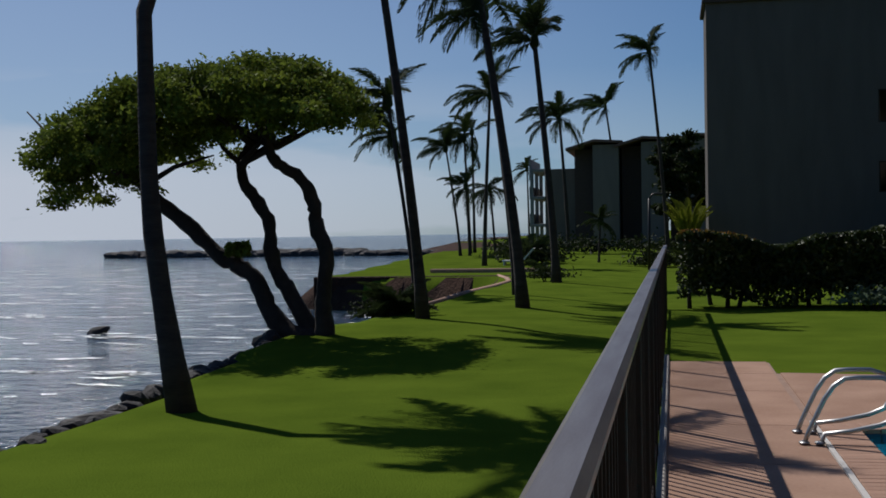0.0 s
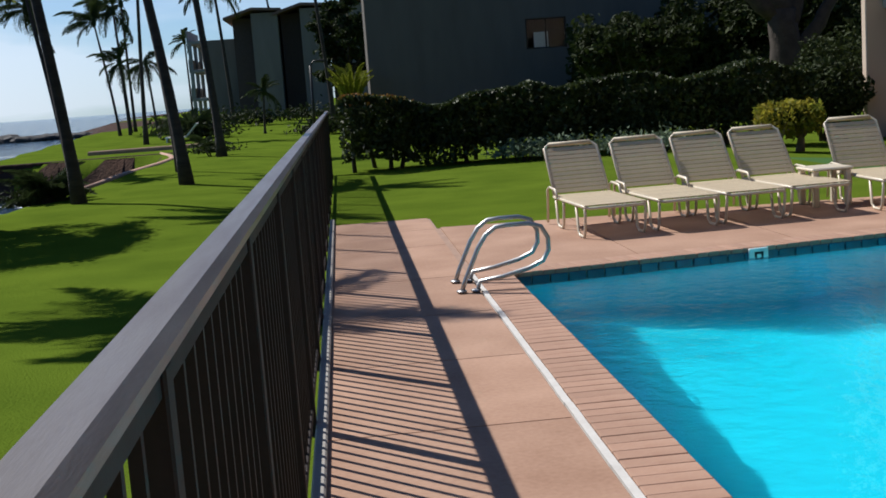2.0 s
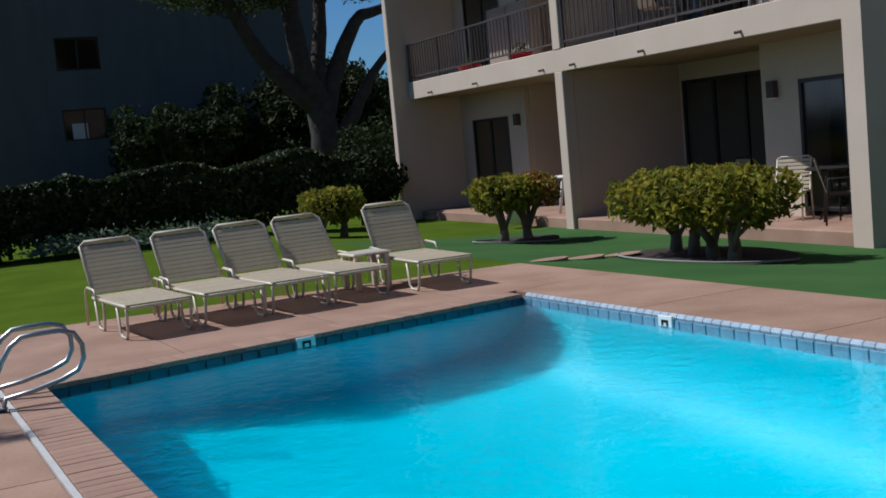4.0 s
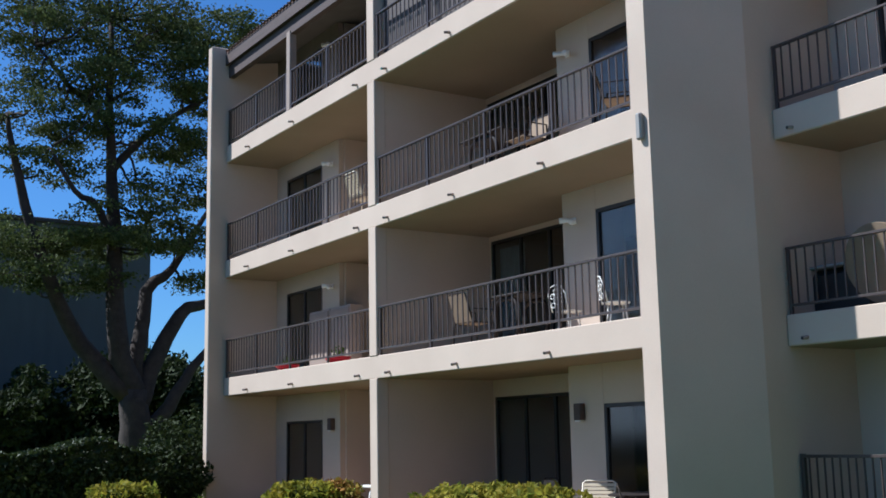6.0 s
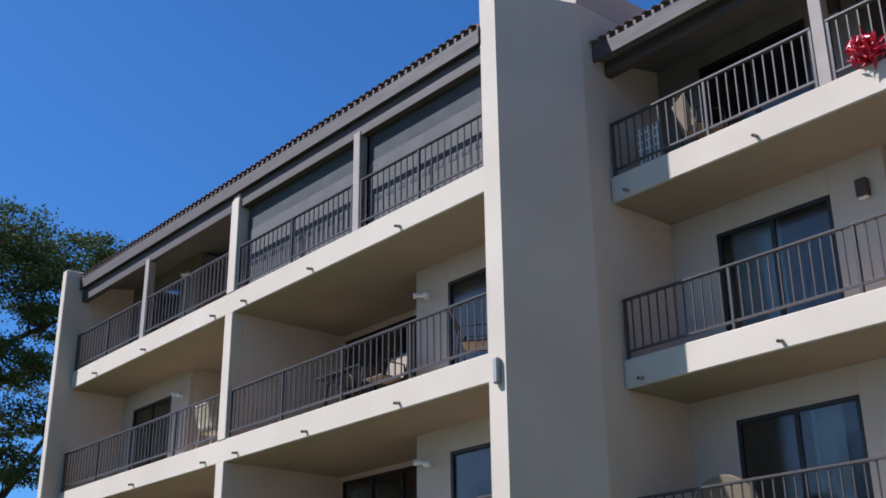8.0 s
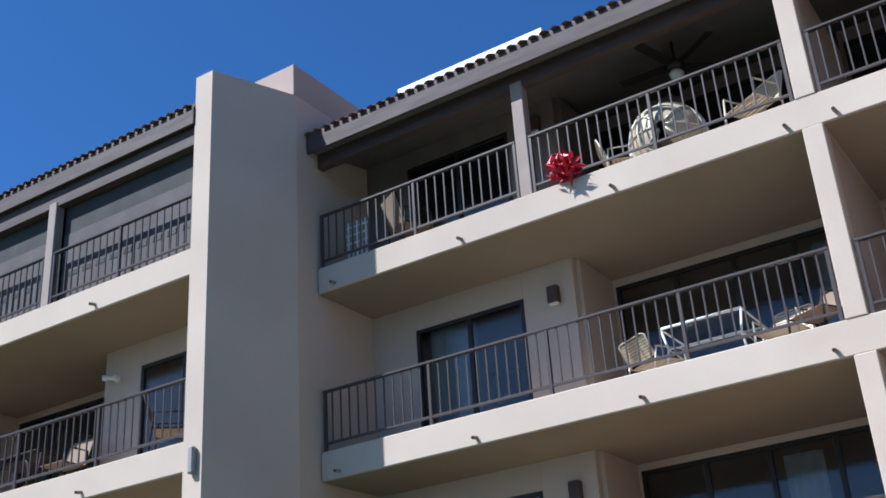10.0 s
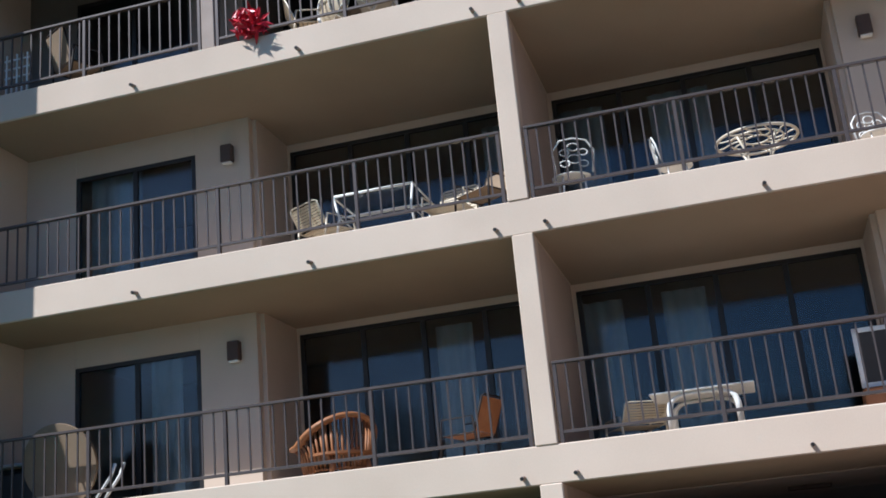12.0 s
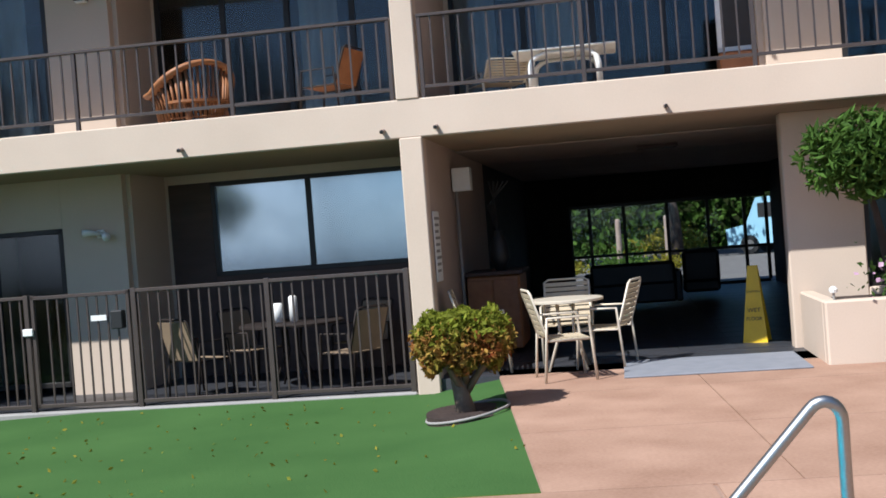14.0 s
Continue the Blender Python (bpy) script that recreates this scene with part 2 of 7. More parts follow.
M_STEM = material("shrub_stem", (0.22, 0.165, 0.12), (0.12, 0.09, 0.065), 0.9, scale=5, fine=30, bump=0.6, dist=0.01)
M_LEAF_HEDGE = material("hedge_leaf", (0.055, 0.075, 0.018), (0.024, 0.034, 0.01), 0.55, scale=2, fine=12, bump=0, spec=0.35, island=0.45, sss=0.2)
M_FASCIA = material("brown_fascia_wood", (0.085, 0.055, 0.045), (0.06, 0.04, 0.033), 0.7, scale=3, fine=40, bump=0.2, stretch=(4, 0.5, 4))
M_TIMBER = material("beige_timber", (0.315, 0.247, 0.203), (0.262, 0.203, 0.165), 0.75, scale=3, fine=40, bump=0.15)
M_ROOF = material("roof_tile", (0.2, 0.115, 0.085), (0.14, 0.08, 0.06), 0.8, scale=3, fine=30, bump=0.3, vary=0.15)
M_FRAME = material("dark_window_frame", (0.03, 0.027, 0.025), (0.022, 0.02, 0.018), 0.4, 0.3, scale=6, fine=60, bump=0.03)
M_GLASS = material("window_glass", (0.7, 0.77, 0.78), (0.64, 0.71, 0.73), 0.08, 0.0, scale=0.6, fine=3, bump=0.015, spec=0.5, ior=1.44, trans=1.0)
M_GLASS_COATED = material("coated_glass", (0.5, 0.55, 0.58), (0.4, 0.45, 0.48), 0.1, 0.9, scale=0.5, fine=2, bump=0.02)
M_GLASS_CLEAR = material("clear_glass", (0.93, 0.95, 0.95), (0.9, 0.92, 0.92), -0.05, 0.0, scale=0.6, fine=3, bump=0, ior=1.25, trans=1.0)
# near-black colour stands in for the missing light inside rooms and lobby
M_ROOM = material("painted_dim_room", (0.05, 0.043, 0.038), (0.035, 0.03, 0.026), 0.9, scale=2, fine=20, bump=0.1)
M_CURTAIN = material("pale_curtain", (0.413, 0.42, 0.413), (0.315, 0.323, 0.315), 0.9, scale=2, fine=20, bump=0.1)
M_WHITE = material("white_resin", (0.8, 0.79, 0.75), (0.7, 0.69, 0.65), 0.4, scale=5, fine=50, bump=0.03)
M_STRAP = material("cream_vinyl_strap", (0.54, 0.45, 0.31), (0.45, 0.365, 0.245), 0.55, scale=6, fine=60, bump=0.05, vary=0.06)
M_CREAM = material("cream_tube", (0.64, 0.57, 0.45), (0.55, 0.48, 0.37), 0.4, 0.1, scale=6, fine=60, bump=0.03)
M_TRUNK = material("palm_bark", (0.06, 0.046, 0.036), (0.025, 0.02, 0.017), 0.95, scale=2, fine=14, bump=0.8, stretch=(1, 1, 6), dist=0.02)
M_BARK = material("rough_bark", (0.055, 0.041, 0.033), (0.024, 0.019, 0.016), 0.95, scale=4, fine=18, bump=1.0, dist=0.03)
M_FROND = material("palm_frond", (0.0525, 0.075, 0.0225), (0.0263, 0.0413, 0.015), 0.7, scale=3, fine=20, bump=0, spec=0.15, vary=0.3, sss=0.25)
M_LEAF = material("tree_leaf", (0.0788, 0.15, 0.0225), (0.0375, 0.075, 0.015), 0.7, scale=2, fine=12, bump=0, spec=0.15, island=0.35, sss=0.3)
M_LEAF_LIME = material("lime_leaf", (0.26, 0.3, 0.03), (0.15, 0.16, 0.02), 0.7, scale=3, fine=14, bump=0, spec=0.15, island=0.3, sss=0.45)
M_LEAF_SHORE = material("shore_tree_leaf", (0.2, 0.25, 0.035), (0.09, 0.125, 0.02), 0.7, scale=1.2, fine=12, bump=0, spec=0.15, island=0.4, sss=0.3)
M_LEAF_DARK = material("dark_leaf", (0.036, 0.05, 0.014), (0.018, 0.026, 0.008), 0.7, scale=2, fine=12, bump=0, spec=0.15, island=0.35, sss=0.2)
M_LEAF_YELLOW = material("croton_leaf", (0.36, 0.28, 0.03), (0.1, 0.145, 0.02), 0.7, scale=3.5, fine=14, bump=0, spec=0.15, island=0.4, sss=0.45)
M_LEAF_RED = material("red_leaf", (0.3, 0.06, 0.03), (0.2, 0.25, 0.03), 0.7, scale=5, fine=14, bump=0, spec=0.15, island=0.4, sss=0.2)
M_LEAF_SILVER = material("silver_leaf", (0.165, 0.21, 0.143), (0.0975, 0.143, 0.0825), 0.7, scale=3, fine=14, bump=0, spec=0.15, island=0.3, sss=0.2)
M_RED = material("red_ribbon", (0.55, 0.01, 0.03), (0.4, 0.006, 0.02), 0.35, scale=6, fine=30, bump=0.05, island=0.2)
M_PINK = material("pink_petal", (0.45, 0.188, 0.338), (0.562, 0.45, 0.525), 0.6, scale=9, fine=30, bump=0, island=0.2, sss=0.3)
M_RATTAN = material("rattan", (0.315, 0.135, 0.0525), (0.21, 0.0825, 0.03), 0.5, scale=8, fine=60, bump=0.3, vary=0.1)
M_YELLOW = material("yellow_plastic", (0.75, 0.5, 0.01), (0.65, 0.42, 0.01), 0.4, scale=5, fine=50, bump=0.03)
M_BLACK = material("black_plastic", (0.02, 0.02, 0.02), (0.015, 0.015, 0.015), 0.5, scale=5, fine=50, bump=0.03)
M_VAN = material("pale_blue_paint", (0.3, 0.52, 0.65), (0.26, 0.47, 0.6), 0.25, scale=2, fine=30, bump=0.01)
M_ASPHALT = material("asphalt", (0.15, 0.143, 0.135), (0.105, 0.101, 0.0975), 0.95, scale=1, fine=50, bump=0.4)
M_FLOORTILE = material("slate_floor", (0.05, 0.05, 0.056), (0.03, 0.032, 0.038), 0.42, scale=3, fine=30, bump=0.05, vary=0.1)
M_MAT = material("grey_mat", (0.225, 0.232, 0.255), (0.18, 0.188, 0.21), 0.95, scale=6, fine=90, bump=0.5)
M_MULCH = material("mulch", (0.0525, 0.0338, 0.0263), (0.0263, 0.0165, 0.0135), 0.95, scale=8, fine=40, bump=1.0, dist=0.03)
M_KERB = material("grey_concrete", (0.315, 0.3, 0.277), (0.24, 0.225, 0.21), 0.9, scale=3, fine=40, bump=0.3)
M_SHADE = material("screen_fabric", (0.0638, 0.06, 0.0585), (0.0488, 0.045, 0.0435), 0.9, scale=3, fine=90, bump=0.1)
M_SHADE_PALE = material("grey_panel", (0.11, 0.093, 0.086), (0.085, 0.072, 0.067), 0.85, scale=2, fine=60, bump=0.1)
M_LAMP_GLASS = material("lamp_glass", (0.75, 0.73, 0.68), (0.65, 0.62, 0.57), 0.3, scale=5, fine=40, bump=0.02)
M_TAN = material("tan_sling", (0.262, 0.188, 0.12), (0.203, 0.143, 0.09), 0.8, scale=4, fine=80, bump=0.1)

# pool water: clear, lightly rippled
M_WATER = bpy.data.materials.new("pool_water")
M_WATER.use_nodes = True
t = M_WATER.node_tree
b = t.nodes["Principled BSDF"]
b.inputs["Base Color"].default_value = (0.84, 0.97, 1.0, 1)
b.inputs["Roughness"].default_value = 0.02
b.inputs["IOR"].default_value = 1.33
b.inputs["Specular IOR Level"].default_value = 0.3
b.inputs["Transmission Weight"].default_value = 1.0
co, nz, nz2 = t.nodes.new("ShaderNodeTexCoord"), t.nodes.new("ShaderNodeTexNoise"), t.nodes.new("ShaderNodeTexNoise")
nz.inputs["Scale"].default_value, nz.inputs["Detail"].default_value = 8.0, 4.0
nz2.inputs["Scale"].default_value = 0.9
ad = t.nodes.new("ShaderNodeMath")
ad.operation = "ADD"
for n, k in ((nz, 0), (nz2, 1)):
    t.links.new(co.outputs["Object"], n.inputs["Vector"])
    t.links.new(n.outputs["Fac"], ad.inputs[k])
bp = t.nodes.new("ShaderNodeBump")
bp.inputs["Strength"].default_value, bp.inputs["Distance"].default_value = 0.3, 0.03
t.links.new(ad.outputs[0], bp.inputs["Height"])
t.links.new(bp.outputs[0], b.inputs["Normal"])

# ---------------------------------------------------------------- ground, shore and sea
SHORE_Y = [-200, 0, 5, 8.4, 13.4, 15.5, 17.5, 20, 30, 33.5, 35.2, 45, 60, 100, 140, 400]
SHORE_X = [-4.3, -4.4, -4.7, -4.95, -5.55, -5.3, -4.9, -5.0, -4.9, -5.3, -11.8, -12.6, -13.5, -15, -30, -60]
POOL = (1.47, 5.85, -1.6, 6.75)          # left, right, near, far edge at the left corner
POOL_FAR_RIGHT = 7.32


def land(x, y):
    d = x - float(np.interp(y, SHORE_Y, SHORE_X))
    z = -0.02 + 0.05 * noise.noise((x * 0.25, y * 0.25, 0.3)) * min(1.0, max(0.0, -x / 1.5 + 0.2))
    if x < -0.3:
        z += 0.1 * min(1, (-0.3 - x) / 2.5) * min(1, max(0, (y - 9) / 6))
    if x > 7.3 and y > -0.6:
        z -= (0.12 + 0.13 * min(1, max(0, (y - 4) / 4))) * min(1, (x - 7.3) / 3.0) * min(1, (y + 0.6) / 0.8)
    if y > 40:
        z += 0.35 * min(1, (y - 40) / 25)
    if d < 0:
        z += max(-0.12 + d * 0.75 + 0.25 * noise.noise((x * 0.9, y * 0.9, 1.0)) * min(1, -d), -3.0)
    if 1.2 < x < 6.15 and -1.9 < y < 7.6:
        z = -3.2
    return z


def ground():
    xs = sorted(set([-2500, -800, -300, -120, -60, -40] + list(np.arange(-30, -14, 1.5)) + list(np.round(np.arange(-14, -0.2, 0.3), 3)) + [0, 0.6, 1.1, 1.25, 3, 6.1, 6.4, 7.3, 8, 9, 10, 11, 13, 16, 20, 30, 50, 100, 300, 900, 2500]))
    ys = sorted(set([-2500, -800, -300, -100, -40, -20, -10, -6, -3, -2.1, -1.8] + [-1, -0.6, -0.2, 0.2] + list(np.round(np.arange(0, 7.3, 0.5), 3)) + [7.5, 7.75] + list(np.arange(8, 47, 0.5)) + list(np.arange(48, 100, 2)) + [110, 130, 160, 200, 300, 600, 1200, 2500]))
    mb = MB()
    mb.v = [(x, y, land(x, y)) for y in ys for x in xs]
    n = len(xs)
    mb.f = [(j * n + i, j * n + i + 1, (j + 1) * n + i + 1, (j + 1) * n + i) for j in range(len(ys) - 1) for i in range(n - 1)]
    me = mb.mesh("ground", [M_LAWN, M_SOIL, M_TURF], True)
    for p in me.polygons:
        c = p.center
        if c.x < float(np.interp(c.y, SHORE_Y, SHORE_X)) + 0.05 or c.z < -0.6:
            p.material_index = 1
        elif c.x > 7.2 and c.y < 16.0:
            p.material_index = 2
    tagged(new("ground", me), "green mown lawn sloping to a dark soil bank at the shore", "lawn", kind="structure")


ground()
mb = MB()
xs, ys = [-3000, -600, -200] + list(np.arange(-100, -3, 4)), [-3000, -300, -50] + list(np.arange(-20, 200, 4)) + [260, 400, 800, 3000]
mb.v = [(x, y, -1.0) for y in ys for x in xs]
mb.f = [(j * len(xs) + i, j * len(xs) + i + 1, (j + 1) * len(xs) + i + 1, (j + 1) * len(xs) + i) for j in range(len(ys) - 1) for i in range(len(xs) - 1)]
tagged(part("water", mb, M_SEA, smooth=True), "blue-grey ocean with small sunlit ripples", "sea", kind="structure")


mb = MB()
for k in range(700):
    y = 14 + 70 * RNG.uniform() ** 1.5
    y += 1.2 * math.sin(y * 0.9)
    x = -6.5 - (3 + y * 0.8) * RNG.uniform() ** 0.7
    if x > float(np.interp(y, SHORE_Y, SHORE_X)) - 1.5:
        continue
    L, w = RNG.uniform(0.15, 0.9) * (1 + y / 30), RNG.uniform(0.04, 0.15) * (1 + y / 60)
    n = 6
    a0 = RNG.normal(0, 0.2)
    mid = [(x + L * (i / n - 0.5), y + a0 * L * (i / n - 0.5) + 0.05 * RNG.normal()) for i in range(n + 1)]
    wd = [w * math.sin(math.pi * i / n) * RNG.uniform(0.3, 1) for i in range(n + 1)]
    b0 = len(mb.v)
    mb.v += [(q[0], q[1] + e, -0.975) for q, e in zip(mid, wd)] + [(q[0], q[1] - e, -0.975) for q, e in zip(mid, wd)]
    mb.f += [(b0 + i, b0 + n + 1 + i, b0 + n + 2 + i, b0 + i + 1) for i in range(n)]
tagged(part("sea_foam", mb, M_FOAM), "small white flecks of foam on the sea", "foam", kind="stuff")


def rock_mesh(seed, n=2):
    bm = bmesh.new()
    bmesh.ops.create_icosphere(bm, subdivisions=n, radius=1)
    for v in bm.verts:
        v.co *= 1 + 0.32 * noise.noise(v.co * 1.3 + Vector((seed * 7.1, 0, 0))) + 0.12 * noise.noise(v.co * 3.5 + Vector((0, seed, 0)))
        v.co.z *= 0.7
    me = bpy.data.meshes.new("boulder")
    bm.to_mesh(me)
    bm.free()
    me.materials.append(M_ROCK)
    return me


ROCKS = [rock_mesh(k) for k in range(5)]


def boulder(x, y, s, z=None):
    z = land(x, y) if z is None else z
    m = pose(x, y, z + s * 0.25, RNG.uniform(-15, 15), RNG.uniform(-15, 15), RNG.uniform(0, 360)) @ Matrix.Diagonal((s * RNG.uniform(0.8, 1.3), s, s * RNG.uniform(0.8, 1.1), 1))
    tagged(part("boulder", ROCKS[int(RNG.integers(5))], None, m=m), "dark lava boulder lying on the shore bank", "rock", "shore boulders")


for y in np.arange(2.5, 19.5, 0.33):
    boulder(float(np.interp(y, SHORE_Y, SHORE_X)) - RNG.uniform(0.0, 0.35), y, RNG.uniform(0.1, 0.24))
for k in range(55):
    y = RNG.uniform(15.5, 34.5)
    boulder(-5.0 - abs(RNG.normal(0, 1.5)) - 0.6, y, RNG.uniform(0.2, 0.48))
boulder(-14.99, 25.84, 0.26, -1.02)
for y in np.arange(3.0, 13.6, 0.3):
    boulder(float(np.interp(y, SHORE_Y, SHORE_X)) + RNG.uniform(-0.12, 0.06), y, RNG.uniform(0.08, 0.15), -0.1)

# far breakwater of piled rock
mb = MB()
for k in range(170):
    u = k / 169
    x, y = -72 + 58 * u + RNG.normal(0, 0.8), 136 - 6 * u + RNG.normal(0, 1.2)
    h = (0.95 if x < -37 else 0.65) * RNG.uniform(0.7, 1.2)
    me = ROCKS[k % 5]
    s = h * 0.9
    mb.add([(x + v.co.x * s * 1.6, y + v.co.y * s, -1.0 + v.co.z * s * 1.1 + 0.2) for v in me.vertices], [tuple(p.vertices) for p in me.polygons])
tagged(part("breakwater", mb, M_ROCK), "low dark breakwater of piled lava rock", "breakwater", kind="stuff")

# retaining wall of the seaward lawn
mb = MB()
mb.box(-11.9, -5.1, 34.9, 35.3, -2.2, 0.1, 0.03)
tagged(part("retaining_wall", mb, M_SOIL), "brown stone retaining wall below the lawn edge", "wall", kind="structure")
mb = MB()
pts = [(-4.75, 20.2), (-4.7, 24), (-4.55, 28), (-4.6, 31), (-5.0, 33.3), (-5.6, 35.4)]
mb.tube([(x, y, land(x + 0.3, y) - 0.02) for x, y in pts], 0.08, 6)
tagged(part("lawn_edging", mb, M_COPING, smooth=True), "tan concrete edging along the lawn", "edging", kind="structure")

# ---------------------------------------------------------------- pool and deck
PX0, PX1, PY0, PY1 = POOL


def far_y(x):
    return PY1 + (POOL_FAR_RIGHT - PY1) * (x - PX0) / (PX1 - PX0)


def pool():
    p = thing("swimming_pool", "rectangular swimming pool with turquoise plaster and clear water", "pool")
    # plaster shell, floor falling to the deep far end, with coved corners
    mb = MB()
    def depth(x, y):
        # made-up tilt to the right sets where the unrefracted wall shadows fall
        d = min(1.75, 0.55 + 0.39 * (x - PX0) + 0.107 * (y - 2.6))
        d = max(d, 0.42)
        for q, r in ((x - PX0, 0.1), (PX1 - x, 0.8), (far_y(x) - y, 0.12), (y - PY0, 0.12)):
            if q < r:
                d -= (d - 0.35) * (1 - math.sqrt(max(0, 1 - (1 - q / r) ** 2))) if q > 0 else d - 0.35
        return -d
    us = [0, 0.004, 0.01, 0.018, 0.03, 0.06, 0.1, 0.2, 0.35, 0.5, 0.65, 0.76, 0.8, 0.85, 0.9, 0.94, 0.97, 0.99, 1]
    ws = [0, 0.004, 0.01, 0.02, 0.06, 0.15, 0.3, 0.5, 0.7, 0.85, 0.94, 0.97, 0.98, 0.986, 0.991, 0.996, 1]
    for w in ws:
        for u in us:
            x = PX0 + (PX1 - PX0) * u
            y = PY0 + (far_y(x) - PY0) * w
            mb.v.append((x, y, depth(x, y)))
    n = len(us)
    for j in range(len(ws) - 1):
        for i in range(n - 1):
            mb.f.append((j * n + i, j * n + i + 1, (j + 1) * n + i + 1, (j + 1) * n + i))
    part("basin_floor", mb, M_PLASTER, p, smooth=True)
    mb = MB()
    c = [(PX0, PY0), (PX1, PY0), (PX1, far_y(PX1)), (PX0, far_y(PX0))]
    for i in range(4):
        a, q = c[i], c[(i + 1) % 4]
        mb.add([(*a, -0.36), (*q, -0.36), (*q, -0.27), (*a, -0.27)], [(0, 1, 2, 3)])
    part("basin_wall", mb, M_PLASTER, p)
    # waterline tiles: dark copy with shade painted in, pale copy for the sunlit right side
    unit = MB().box(-0.072, 0.072, -0.012, 0.012, -0.27, -0.03, 0.004).mesh("waterline_tile", M_TILE_SHADED)
    pale = MB().box(-0.072, 0.072, -0.012, 0.012, -0.27, -0.03, 0.004).mesh("waterline_tile", M_TILE_SUNLIT)
    for i in range(4):
        a, q = Vector(c[i]), Vector(c[(i + 1) % 4])
        L = (q - a).length
        d = (q - a) / L
        k = int(L / 0.15)
        ang = math.degrees(math.atan2(d.y, d.x))
        for j in range(k):
            s = a + d * (L * (j + 0.5) / k)
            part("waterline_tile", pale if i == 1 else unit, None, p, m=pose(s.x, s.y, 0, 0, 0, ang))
    # water
    mb = MB()
    mb.v = [(PX0 + 0.005, PY0 + 0.005, -0.065), (PX1 - 0.005, PY0 + 0.005, -0.065), (PX1 - 0.005, far_y(PX1) - 0.005, -0.065), (PX0 + 0.005, far_y(PX0) - 0.005, -0.065)]
    mb.f = [(0, 1, 2, 3)]
    w = part("water", mb, M_WATER, p, "clear rippled pool water")
    w.visible_shadow = False
    # depth mark tiles
    for (x, y, ang) in ((3.55, far_y(3.55) - 0.02, 7.4), (PX1 - 0.02, 5.2, 90)):
        mk = part("depth_marker", MB().box(-0.085, 0.085, -0.012, 0.012, -0.15, 0.0, 0.004), M_WHITE, p, "white tile with a dark depth mark", m=pose(x, y, 0, 0, 0, ang))
        part("digit", MB().box(-0.04, -0.02, -0.016, 0.016, -0.12, -0.035).box(-0.04, 0.04, -0.016, 0.016, -0.05, -0.03).box(0.02, 0.04, -0.016, 0.016, -0.12, -0.035), M_BLACK, mk)
    # brick coping
    left = MB().box(-0.14, 0.14, -0.0482, 0.0482, -0.05, 0.006, 0.003).mesh("brick", M_COPING)
    for j in range(84):
        part("brick", left, None, p, m=pose(1.33, PY0 + 0.05 + j * 0.1, RNG.normal(0, 0.001), 0, 0, RNG.normal(0, 0.4)))
    for j in range(46):
        x = 1.25 + j * 0.1
        part("brick", left, None, p, m=pose(x, far_y(x) + 0.14, RNG.normal(0, 0.001), 0, 0, 97.4 + RNG.normal(0, 0.4)))
    for j in range(44):
        part("brick", left, None, p, m=pose(PX0 + 0.05 + j * 0.1, PY0 - 0.14, 0, 0, 0, 90))
    bull = MB().tube([(0, -0.046, 0), (0, 0.046, 0)], 0.028, 8).mesh("bullnose_tile", M_TILE_LIGHT)
    for j in range(89):
        part("bullnose_tile", bull, None, p, m=pose(PX1 + 0.03, PY0 + 0.05 + j * 0.1, -0.012))
    mb = MB().prism([(1.2, PY0 - 0.28), (1.46, PY0 - 0.28), (1.46, far_y(1.46) + 0.01), (5.84, far_y(5.84) + 0.01), (5.84, far_y(5.84) + 0.28), (1.2, far_y(1.2) + 0.28)], -0.12, 0.0)
    part("mortar_bed", mb, M_MORTAR, p)


